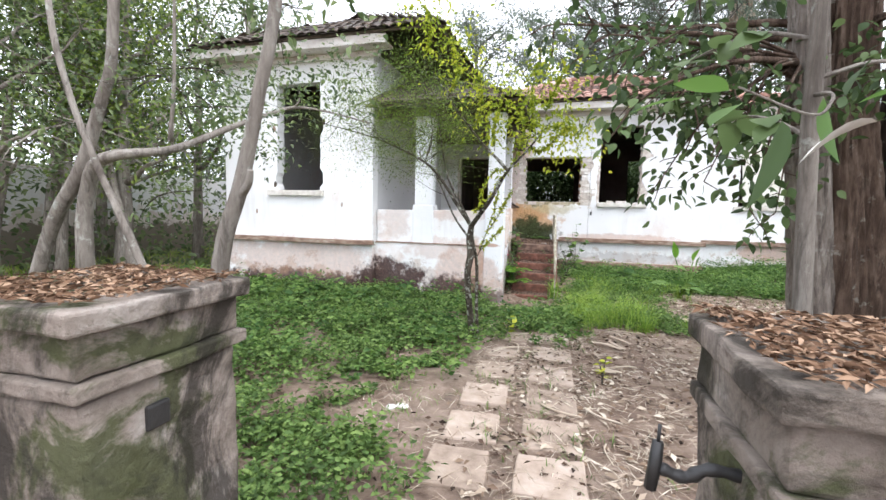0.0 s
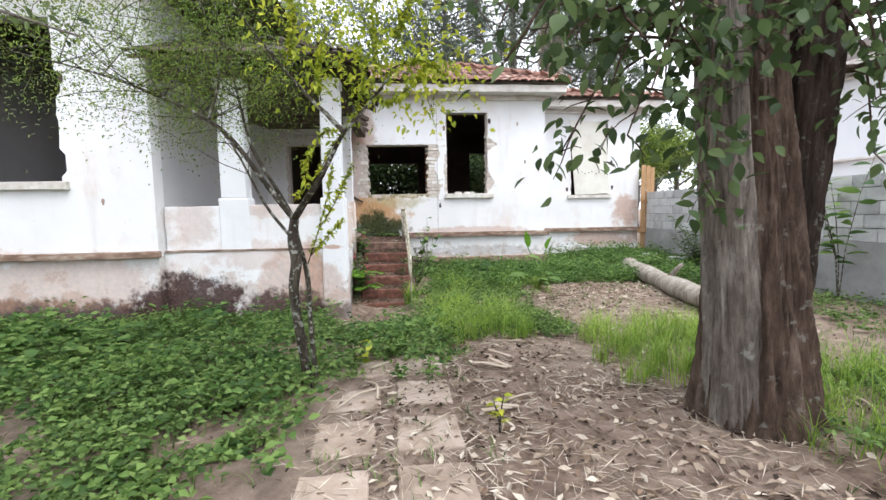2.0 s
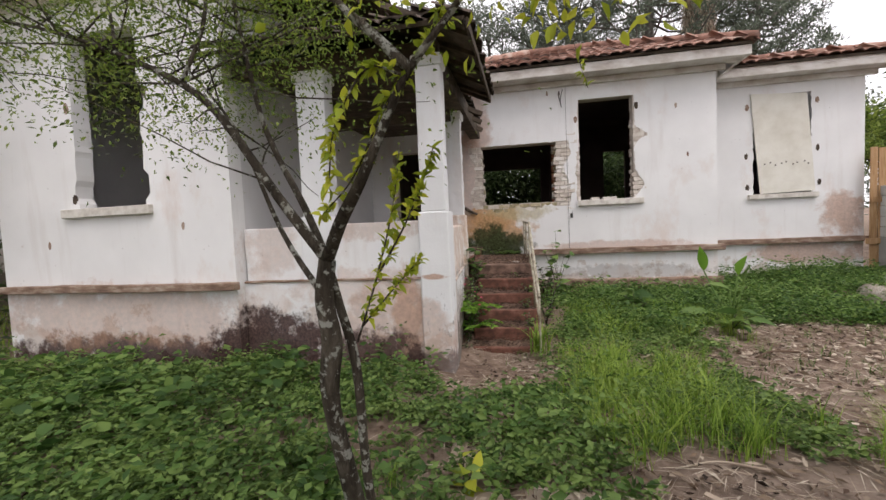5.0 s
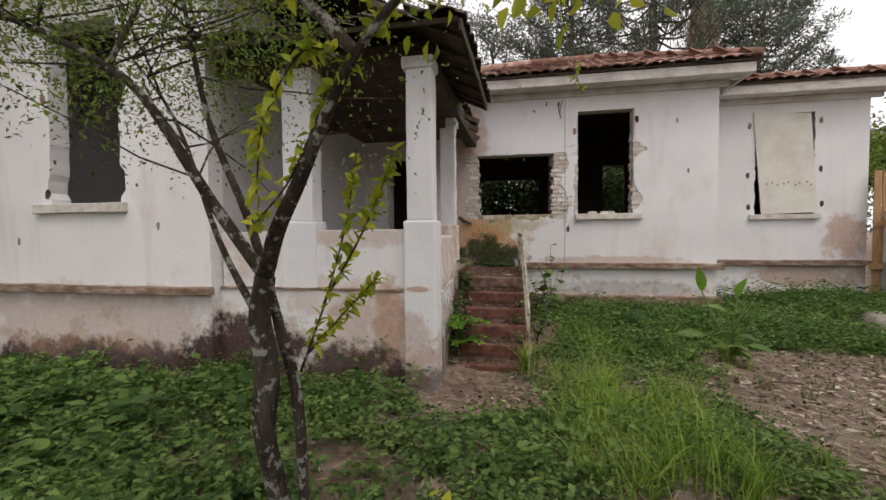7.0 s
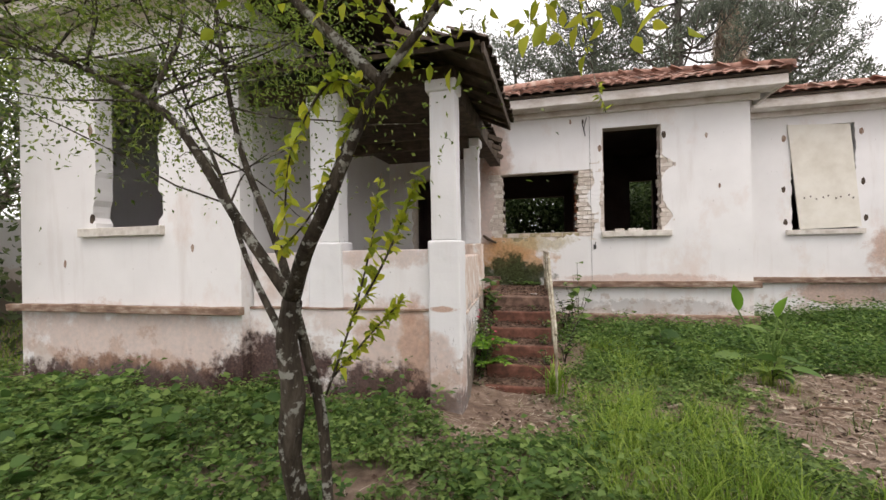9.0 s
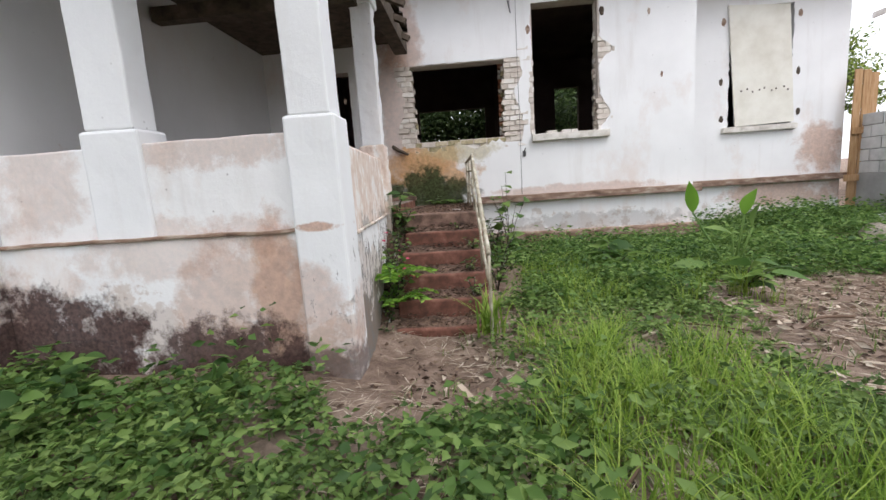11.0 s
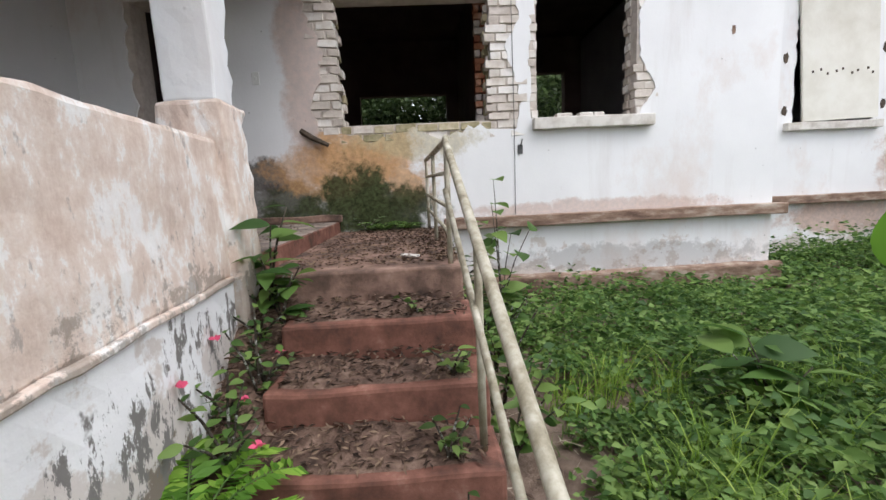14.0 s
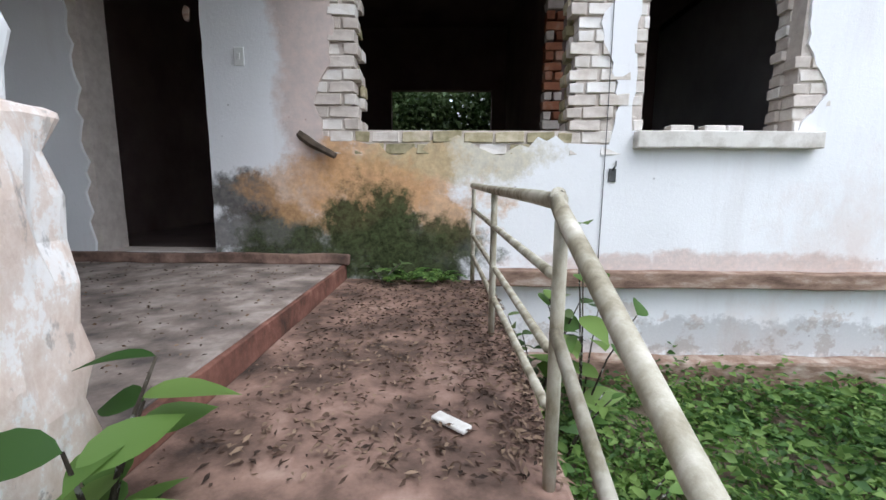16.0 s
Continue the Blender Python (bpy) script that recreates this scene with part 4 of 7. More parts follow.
def brick_run(x0, x1, z0, z1, mats, g, jag=(0.0, 0.0), y=None, length=0.2):
    y = MY + 0.004 if y is None else y
    z, k = z0, 0
    while z < z1 - 0.03:
        x = x0 + g.uniform(-jag[0], jag[0] * 0.3)
        xe = x1 + g.uniform(-jag[1] * 0.3, jag[1])
        first = length * (0.5 if k % 2 else 1.0)
        while x < xe - 0.03:
            l = min(first, xe - x)
            first = length
            me = brick_of(g.choice(mats), round(l, 2))
            ob = new("brick", me)
            ob.location = (x + l / 2, y + g.uniform(-0.006, 0.012), z)
            ob.rotation_euler = (g.uniform(-0.04, 0.04), g.uniform(-0.04, 0.04), g.uniform(-0.07, 0.07))
            ob.scale = (g.uniform(0.9, 1.0), 1.0, g.uniform(0.88, 1.04))
            ob.parent = back
            x += l + 0.012
        z += 0.081
        k += 1


BRICK_CACHE = {}


def brick_of(mat, l):
    key = (mat.name, l)
    if key not in BRICK_CACHE:
        me = brick_mesh(l, 0.11, 0.07)
        me.materials.append(mat)
        BRICK_CACHE[key] = me
    return BRICK_CACHE[key]


gb = random.Random(11)
brick_run(2.88, 3.335, 1.70, 3.22, [BRICK, BRICK, BRICK, MORTAR], gb, (0.05, 0.02))
brick_run(1.12, 1.40, 1.70, 3.22, [BRICK, MORTAR, MORTAR, BRICK], gb, (0.0, 0.06))
brick_run(1.40, 2.88, 1.70, 1.85, [BRICK_MOSS, BRICK_MOSS, BRICK_MOSS, BRICK], gb)
brick_run(4.345, 4.56, 1.86, 2.32, [BRICK, MORTAR], gb, (0.05, 0.0))
brick_run(4.345, 4.60, 2.86, 3.24, [BRICK, BRICK, MORTAR], gb, (0.03, 0.0))
for y, mats in ((MY + 0.14, [BRICK, MORTAR, BRICK_MOSS]),):
    brick_run(1.34, 1.42, 1.86, 3.02, mats, gb, (0, 0.03), y, 0.12)
    brick_run(2.86, 2.94, 1.86, 3.02, mats, gb, (0.03, 0), y, 0.12)
    brick_run(4.33, 4.40, 1.86, 3.8, [BRICK, MORTAR], gb, (0.03, 0), y, 0.12)
# the inner jamb of red brick
brick_run(2.84, 3.0, 1.0, 3.3, [BRICK_RED, BRICK_RED, MORTAR], gb, (0, 0), MY + 0.84, 0.15)
for x, w in ((3.62, 0.16), (3.84, 0.14), (3.97, 0.11)):
    rb = box("loose_rubble", x - w / 2, x + w / 2, MY + 0.02, MY + 0.12, 1.856, 1.90 + 0.02 * w, SILL, None, 0.01)
    tagged(rb, "broken bit of mortar lying on the window sill", "rubble", "rubble on the sill")

# ---- scars, fixings and wires on the walls ----
def scar(name, x, z, y, rx, rz, material, label, category, group="", seed=0, depth=0.012):
    g = random.Random(seed)
    n = 14
    ring = [(x + rx * math.cos(2 * math.pi * i / n) * g.uniform(0.7, 1.15), z + rz * math.sin(2 * math.pi * i / n) * g.uniform(0.7, 1.15)) for i in range(n)]
    ob = sheet(name, ring, [], y - 0.004, y + depth, material)
    return tagged(ob, label, category, group)


for i, (x, z, y) in enumerate([(6.80, 3.62, SY), (6.78, 2.62, SY), (6.80, 1.98, SY), (8.06, 3.66, SY), (8.07, 2.72, SY), (8.10, 2.02, SY), (-3.16, 3.1, WY), (-3.15, 2.0, WY), (-2.04, 3.2, WY), (3.28, 3.45, MY), (4.40, 3.62, MY)]):
    scar("hinge_hole", x, z, y, 0.038, 0.07, OLDWOOD if i % 3 else LEDGE, "dark hole where a shutter hinge was torn out", "wall hole", "hinge holes", i)
for i, (x, z, y, mat) in enumerate([(2.75, 4.0, MY, LEDGE), (2.98, 3.98, MY, OLDWOOD), (5.3, 2.62, MY, LEDGE), (5.1, 3.55, MY, LEDGE), (-1.65, 1.62, WY, LEDGE), (-3.6, 1.45, WY, LEDGE), (0.3, 2.6, MY, LEDGE)]):
    scar("wall_chip", x, z, y, 0.022, 0.05, mat, "small dark chip in white plaster", "wall chip", "plaster chips", 30 + i)
wire = tube("wall_cable", [(3.10, MY - 0.008, 4.08), (3.098, MY - 0.01, 3.0), (3.104, MY - 0.008, 1.9), (3.10, MY - 0.01, 0.92)], 0.003, CABLE, sides=5)
tagged(wire, "thin dark cable running down the white wall", "cable")
wire = tube("hanging_cable", spline([(3.05, MY - 0.02, 4.05), (3.0, MY - 0.04, 3.85), (3.02, MY - 0.03, 3.7), (2.96, MY - 0.05, 3.95)], 5), 0.007, CABLE, sides=5)
tagged(wire, "loose dark cable end hanging from a clamp", "cable")
sw = thing("light_switch", "white plastic light switch on the porch wall", "light switch", (0.64, MY, 2.24))
box("plate", 0.605, 0.675, MY - 0.012, MY - 0.001, 2.27, 2.39, PLASTIC, sw, 0.004)
box("rocker", 0.63, 0.65, MY - 0.018, MY - 0.012, 2.31, 2.35, PLASTIC, sw, 0.002)
clamp = thing("pipe_clamp", "small dark metal bracket on the wall", "bracket", (3.16, MY, 1.5))
box("plate", 3.135, 3.185, MY - 0.012, MY - 0.001, 1.52, 1.61, CABLE, clamp, 0.003)
tube("hook", [(3.16, MY - 0.012, 1.6), (3.17, MY - 0.035, 1.63), (3.18, MY - 0.012, 1.66)], 0.006, CABLE, clamp, 5)
bar = thing("broken_bracket", "rusty broken timber stub in the wall", "bracket", (1.12, MY, 1.75))
v, f = tube_data([(1.02, MY + 0.02, 1.83), (1.12, MY - 0.03, 1.76), (1.28, MY - 0.05, 1.68)], [0.035, 0.03, 0.022], 6, 0.3)
under(link("stub", v, f, OLDWOOD), bar)
for i in range(9):
    x = 7.1 + 0.1 * i + 0.02 * math.sin(i * 3)
    nail = box("board_nail", x - 0.012, x + 0.012, SY - 0.052, SY - 0.045, 2.42 + 0.03 * math.sin(i * 2.1), 2.45 + 0.03 * math.sin(i * 2.1), OLDWOOD, None, 0.002)
    under(nail, board)
board.rotation_euler = (0, 0, 0)

# ---- the iron hand rail by the steps ----
railing = thing("hand_rail", "cream painted pipe hand rail, peeling and rusty", "hand rail", (2.33, 9.1, 0.2))
low, bend, end = Vector((2.385, 8.17, 0.61)), Vector((2.305, 10.0, 1.46)), Vector((2.21, 11.95, 1.49))
tube("top_rail", spline([low, low.lerp(bend, 0.5), bend - Vector((0, 0.05, 0.02)), bend + Vector((0, 0.05, 0.005)), bend.lerp(end, 0.5), end], 4), 0.019, RAIL, railing, 10, 0.08)
for d in (0.25,):
    tube("middle_rail", [low - Vector((0.01, -0.1, d - 0.02)), bend - Vector((0.02, 0.12, d))], 0.013, RAIL, railing, 8, 0.08)
for d in (0.16, 0.34, 0.48):
    tube("landing_rail", [bend - Vector((0, -0.02, d)), end - Vector((0, 0, d * 0.97))], 0.013, RAIL, railing, 8, 0.08)
for p, z in (((2.385, 8.2), -0.2), ((2.345, 9.12), 0.27), ((2.30, 9.93), 0.81), ((2.255, 10.9), 0.81), ((2.215, 11.9), 0.81)):
    t = (p[1] - low.y) / (bend.y - low.y)
    top = low.z + (bend.z - low.z) * t if t < 1 else 1.47
    tube("post", [(p[0], p[1], z), (p[0], p[1], (z + top) / 2), (p[0], p[1], top)], 0.015, RAIL, railing, 8, 0.08)

# ---- gate piers ----
def gate_pier(x0, x1, y0, y1, label, seed):
    t = thing("gate_pier", label, "gate pier", ((x0 + x1) / 2, (y0 + y1) / 2, -0.1), "gate piers")
    worn_box("shaft", x0 + 0.03, x1 - 0.03, y0 + 0.03, y1 - 0.03, -0.3, 1.15, PIER, t, 0.02, 0.012, 0.05, seed=seed)
    worn_box("moulding", x0 + 0.015, x1 - 0.008, y0 + 0.015, y1 - 0.015, 1.15, 1.185, PIER, t, 0.006, 0.006, 0.045, seed=seed + 1)
    worn_box("neck", x0 + 0.028, x1 - 0.028, y0 + 0.028, y1 - 0.028, 1.185, 1.285, PIER, t, 0.008, 0.007, 0.04, seed=seed + 2)
    worn_box("cap", x0, x1, y0, y1, 1.285, 1.335, PIER, t, 0.008, 0.008, 0.025, seed=seed + 3)
    return t


PIER_L = gate_pier(1.16, 1.66, 0.53, 1.02, "old cement gate pier with moss and dead leaves on top", 0)
PIER_R = gate_pier(2.79, 3.27, 0.58, 1.02, "crumbling mossy cement gate pier with dead leaves on top", 7)
# solid blocks whose dark colour stands for the shade inside hole and slot
box("socket", 1.615, 1.64, 0.70, 0.76, 1.02, 1.08, IRON, PIER_L, 0.006, "black block standing for the shaded hinge hole")
box("slot", 2.812, 2.83, 0.66, 0.70, 1.02, 1.12, OLDWOOD, PIER_R, 0.006, "dark block standing for the gate bolt slot")
latch = thing("gate_latch", "black iron gate latch sticking out of the pier", "latch", (2.75, 0.75, 1.090))
tube("arm", spline([(2.84, 0.75, 1.120), (2.775, 0.75, 1.125), (2.74, 0.75, 1.105), (2.70, 0.75, 1.115)], 5), [0.009 + 0.003 * math.sin(i) ** 2 for i in range(16)], IRON, latch, 8)
tube("plate", [(2.688, 0.75, 1.075), (2.693, 0.75, 1.115), (2.696, 0.75, 1.160)], [0.010, 0.011, 0.009], IRON, latch, 6)
tube("ring", [(2.696, 0.75, 1.150), (2.697, 0.75, 1.190)], 0.003, IRON, latch, 6)

# ---- block wall, plank screen and the neighbour's house ----
bwall = structure("wall_boundary", "bare grey concrete block wall, its foot cement rendered", "wall")
box("mortar_core", 9.03, 9.17, -3.0, 13.1, 0.7, 1.87, RENDER, bwall, 0.0)
worn_box("rendered_foot", 8.985, 9.19, -3.0, 13.1, -0.4, 0.88, RENDER, bwall, 0.01, 0.008, 0.4)
bm = bmesh.new()
add_box(bm, 0, 0.19, 0, 0.385, 0, 0.187, 0.006)
BLOCK_ME = bpy.data.meshes.new("block")
bm.to_mesh(BLOCK_ME)
bm.free()
BLOCK_ME.materials.append(BLOCK)
gk = random.Random(21)
for c in range(5):
    y = 3.0 + (0.2 if c % 2 else 0.0)
    while y < 12.8:
        ob = new("block", BLOCK_ME)
        ob.location = (9.002 + gk.uniform(-0.004, 0.004), y, 0.885 + c * 0.199)
        ob.parent = bwall
        y += 0.398
screen = thing("plank_screen", "upright orange wooden planks closing a gap", "plank fence", (9.0, 13.0, 0.2))
for i, (x, y, z1) in enumerate(((8.84, 12.93, 2.62), (8.97, 12.92, 2.60), (9.10, 12.93, 2.55))):
    worn_box("plank", x, x + 0.12, y, y + 0.025, 0.15, z1, PLANK, screen, 0.004, 0.003, 0.4, seed=i)
worn_box("rail", 8.82, 9.25, 12.89, 12.918, 1.55, 1.66, PLANK, screen, 0.004, 0.003, 0.3)
worn_box("rail", 8.74, 9.2, 12.88, 12.905, 0.75, 0.86, PLANK, screen, 0.004, 0.003, 0.3)

nb = thing("neighbour_house", "white rendered neighbour house with tiled roof", "house", (17, 12, 0))
box("wall", 14.0, 22.0, 5.0, 17.5, -0.3, 5.0, WHITEHOUSE, nb, 0.01)
v, f = [(13.4, 4.4, 4.95), (22.6, 4.4, 4.95), (22.6, 18.1, 4.95), (13.4, 18.1, 4.95), (18, 9, 7.2), (18, 13.5, 7.2)], [(0, 1, 4), (1, 2, 5, 4), (2, 3, 5), (3, 0, 4, 5), (3, 2, 1, 0)]
under(link("roof", v, f, DARKTILE), nb)
worn_box("fascia", 13.36, 13.42, 4.4, 18.1, 4.84, 4.99, FASCIA, nb, 0.01, 0.004, 0.8)
for z in (4.72, 2.6):
    tube("drain_pipe", [(13.9, 5.5, z), (13.9, 17.2, z)], 0.05, FASCIA, nb, 8)

# loose blocks and the felled log
for x, y, z, r in ((8.55, 9.7, 0.0, 0.2), (8.62, 10.9, 0.05, -0.3), (8.3, 11.5, 0.1, 0.5)):
    bmb = bmesh.new()
    add_box(bmb, -0.19, 0.19, -0.095, 0.095, 0, 0.19, 0.01)
    ob = part("concrete_block", bmb, BLOCK)
    ob.location, ob.rotation_euler = (x, y, height(x, y) - 0.01), (0, 0, r)
    tagged(ob, "loose grey concrete block on the ground", "concrete block", "loose blocks")
log = thing("felled_log", "pale felled tree trunk lying on the ground", "log", (6.8, 8.5, 0.15))
pts = spline([(7.25, 10.55, 0.19), (7.0, 9.5, 0.16), (6.65, 8.0, 0.15), (6.35, 6.6, 0.16), (6.2, 5.7, 0.15)], 5)
tube("trunk", pts, [0.155 + 0.012 * math.sin(i * 1.3) for i in range(len(pts))], LOGBARK, log, 14, 0.12)
tube("stub", [(6.7, 8.2, 0.25), (6.78, 8.1, 0.42), (6.83, 8.05, 0.5)], [0.05, 0.04, 0.03], LOGBARK, log, 7, 0.2)

# ---- the stone path ----
path = structure("path_flags", "worn square cement flags leading to the steps", "path")
gp = random.Random(9)
rows_of_flags = [(1.94, 2.50, 1.25), (1.95, 2.51, 1.80), (1.96, 2.51, 2.37), (1.95, 2.50, 2.90), (1.94, 2.48, 3.47), (1.93, 2.46, 4.03), (1.93, 2.45, 4.60), (1.92, 2.42, 5.20), (1.92, 2.4, 5.82), (1.9, 2.38, 6.4)]
flags = [(x, y + dy, w, d, r) for xl, xr, y in rows_of_flags for x, dy, w, d, r in ((xl, 0.0, 0.38, 0.41, 4), (xr, 0.05, 0.41, 0.42, 2))]
for i, (x, y, w, d, r) in enumerate(flags):
    bmb = bmesh.new()
    add_box(bmb, -w / 2, w / 2, -d / 2, d / 2, -0.06, 0.032 - 0.0015 * i, 0.012)
    for axis in (0, 1):
        for kk in (-0.12, 0.0, 0.12):
            p, q = [0, 0, 0], [0, 0, 0]
            p[axis], q[axis] = kk, 1
            bmesh.ops.bisect_plane(bmb, geom=bmb.verts[:] + bmb.edges[:] + bmb.faces[:], plane_co=p, plane_no=q)
    for vv in bmb.verts:
        vv.co += 0.012 * noise.noise_vector(vv.co * 7 + Vector((i, 0, 0)))
    ob = part("flag", bmb, PAVER, path)
    ob.location, ob.rotation_euler = (x, y, height(x, y)), (gp.uniform(-0.03, 0.03), gp.uniform(-0.03, 0.03), radians(r))

# ---- trees ----
def limb_points(a, d, length, rng, n=5, bend=0.25, lift=0.0):
    pts = [Vector(a)]
    d = Vector(d).normalized()
    for i in range(n):
        d = (d + Vector((rng.uniform(-bend, bend), rng.uniform(-bend, bend), rng.uniform(-bend, bend) * 0.6 + lift))).normalized()
        pts.append(pts[-1] + d * length / n)
    return pts


class Bunch:
    """Gathers tubes into one mesh."""

    def __init__(self):
        self.v, self.f = [], []

    def add(self, pts, radii, sides=6, wobble=0.0):
        v, f = tube_data(pts, radii, sides, wobble)
        k = len(self.v)
        self.v += v
        self.f += [tuple(k + i for i in q) for q in f]

    def put(self, name, material, parent, label=""):
        return under(link(name, self.v, self.f, material, None, label, smooth=True), parent)


def crown(name, centres, radii, per, size, material, parent, seed, small=True, flat=0.7, label="", droop=-0.15):
    g = np.random.default_rng(seed)
    c = np.repeat(np.array([tuple(p) for p in centres]), per, axis=0)
    r = np.repeat(np.array(radii, dtype=float), per)[:, None]
    off = g.normal(size=c.shape) * 0.55
    off[:, 2] *= flat
    at = c + off * r
    way = off + g.normal(size=c.shape) * 0.8
    way[:, 2] += droop
    v, f = (leaf_small if small else leaf_fine if size[0] > 0.08 else leaf_arrays)(at, way, size[0], size[1], g)
    ob = rows_mesh(name, v, f, material, parent, label)
    ob["kind"] = "stuff"
    return ob


def grow(name, base, tall, spread, trunk_r, bark_mat, leaf_mat, seed, label, limbs=9, lean=(0, 0), first=0.35, clump=0.6, per=90, leaf=(0.16, 0.09), group="", twigs=3, category="tree"):
    """A tree: a tapered trunk, limbs that fork into twigs, and leaves in clumps along their outer halves."""
    g = random.Random(seed)
    base = Vector(base)
    t = thing(name, label, category, base, group)
    pts = [base + Vector((0, 0, -0.15))]
    n = 8
    for i in range(1, n + 1):
        f = i / n
        pts.append(base + Vector((lean[0] * f + 0.02 * tall * noise.noise(Vector((seed, f * 3, 0))), lean[1] * f + 0.02 * tall * noise.noise(Vector((seed, f * 3, 7))), tall * 0.82 * f)))
    tube("trunk", pts, [trunk_r * (1.35 if i == 0 else 1 - 0.75 * i / n) for i in range(n + 1)], bark_mat, t, 10, 0.15, seed=seed)
    b, cs, rs = Bunch(), [], []
    for k in range(limbs):
        f = first + (1 - first) * (k + g.random()) / limbs
        i = min(int(f * n), n - 1)
        p = pts[i].lerp(pts[i + 1], f * n - i)
        a = k * 2.4 + g.uniform(-0.5, 0.5)
        L = spread * (1.15 - 0.55 * f) * g.uniform(0.7, 1.15)
        lp = limb_points(p, (math.cos(a), math.sin(a), 0.35 + 0.6 * f), L, g, 5, 0.28, 0.04)
        r0 = trunk_r * (0.5 - 0.25 * f)
        b.add(lp, [r0 * (1 - 0.16 * j) for j in range(6)], 6)
        for j in (2, 3, 4, 5):
            cs.append(lp[j])
            rs.append(clump * g.uniform(0.7, 1.25))
            for _ in range(twigs - 1):
                tp = limb_points(lp[j], (g.uniform(-1, 1), g.uniform(-1, 1), g.uniform(-0.2, 0.7)), L * g.uniform(0.2, 0.4), g, 3, 0.3)
                b.add(tp, [r0 * 0.3, r0 * 0.22, r0 * 0.16, r0 * 0.08], 4)
                cs.append(tp[-1])
                rs.append(clump * g.uniform(0.6, 1.1))
    b.put("limbs", bark_mat, t)["kind"] = "stuff"
    crown("crown", cs, rs, per, leaf, leaf_mat, t, seed)
    return t


# the young tree beside the path
young = thing("young_tree", "slim young tree with forked stem and lime green shoots", "tree", (1.52, 4.8, 0))
gy = random.Random(3)
fork = Vector((1.53, 4.62, 1.38))
tube("trunk", spline([(1.52, 4.86, -0.12), (1.52, 4.80, 0.25), (1.49, 4.66, 0.80), (1.53, 4.62, 1.07), (1.515, 4.61, 1.24), fork], 4), [0.038 - 0.0003 * i for i in range(21)], BARK_SMALL, young, 12, 0.3)
tube("second_stem", spline([(1.60, 4.84, -0.1), (1.59, 4.74, 0.5), (1.585, 4.70, 0.95), (1.54, 4.68, 1.2), (1.53, 4.64, 1.34)], 4), [0.021 - 0.0004 * i for i in range(17)], BARK_SMALL, young, 8, 0.3)
BOUGHS = [
    [fork, (1.36, 4.6, 1.62), (1.14, 4.6, 1.94), (0.98, 4.6, 2.08), (0.69, 4.6, 2.23), (0.31, 4.6, 2.38), (-0.3, 4.65, 2.55)],
    [fork, (1.40, 4.72, 1.58), (1.2, 4.8, 1.92), (1.12, 4.8, 2.28), (1.07, 4.82, 2.53), (0.95, 4.9, 3.0)],
    [fork, (1.65, 4.5, 1.52), (1.75, 4.44, 1.64), (1.84, 4.41, 1.79), (1.94, 4.40, 1.96), (2.12, 4.38, 2.15), (2.35, 4.3, 2.42)],
    [(1.94, 4.40, 1.96), (1.83, 4.40, 2.08), (1.70, 4.38, 2.21), (1.42, 4.36, 2.55), (1.15, 4.4, 2.95)],
    [(0.98, 4.6, 2.08), (1.03, 4.7, 2.4), (0.95, 4.75, 2.8), (0.8, 4.8, 3.2)],
    [(1.515, 4.61, 1.24), (1.30, 4.7, 1.5), (1.05, 4.8, 1.95), (0.75, 4.85, 2.3)],
    [(0.69, 4.6, 2.23), (0.4, 4.85, 2.6), (0.15, 5.0, 2.95)],
    [(1.12, 4.8, 2.28), (0.85, 5.2, 2.45), (0.45, 5.4, 2.7)],
]
centres, rad, tips = [], [], []
for k, q in enumerate(BOUGHS):
    p = spline(q, 4)
    r = (0.021, 0.017, 0.027, 0.019, 0.010, 0.013, 0.009, 0.009)[k]
    tube("limb", p, [r * (1 - 0.8 * i / len(p)) for i in range(len(p))], BARK_SMALL, young, 8, 0.15)
    for i in range(len(p) // 2, len(p)):
        if k not in (2, 3):
            centres.append(p[i])
            rad.append(0.30)
    tips.append(p[-1])
tw = Bunch()
for k, p in enumerate(list(centres) * 2):
    d = (gy.uniform(-1, 0.7), gy.uniform(-0.7, 0.8), gy.uniform(-0.15, 0.7))
    tp = limb_points(p, d, gy.uniform(0.35, 0.9), gy, 4, 0.3, 0.0)
    tw.add(tp, [0.005, 0.004, 0.003, 0.0025, 0.0015], 4)
    for j in (2, 3, 4):
        centres.append(tp[j])
        rad.append(0.24)
tw.put("twigs", BARK_SMALL, young)["kind"] = "stuff"
centres = [c for c in centres if c.z > 2.0 and c.x < 1.9]
rad = [0.36] * len(centres)
crown("crown", centres, rad, 60, (0.026, 0.011), LEAF_MID, young, 5, True, 0.7, "fine olive green leaves")


def shoot(points, n, size, mat, parent, seed, name="shoot", stem=0.005):
    """A leafy shoot: a thin stem with pairs of leaves along it."""
    g = np.random.default_rng(seed)
    p = spline(points, 6)
    tube(name + "_stem", p, [stem * (1 - 0.6 * i / len(p)) for i in range(len(p))], BARK_SMALL, parent, 5)
    arr = np.array([tuple(q) for q in p])
    t = g.uniform(0.08, 1.0, n) * (len(p) - 1.001)
    i = t.astype(int)
    at = arr[i] * (1 - (t - i))[:, None] + arr[i + 1] * (t - i)[:, None]
    d = unit(arr[i + 1] - arr[i])
    way = g.normal(size=(n, 3)) + d * 0.7
    v, f = leaf_arrays(at, way, size[0], size[1], g)
    ob = rows_mesh(name, v, f, mat, parent)
    ob["kind"] = "stuff"
    return ob


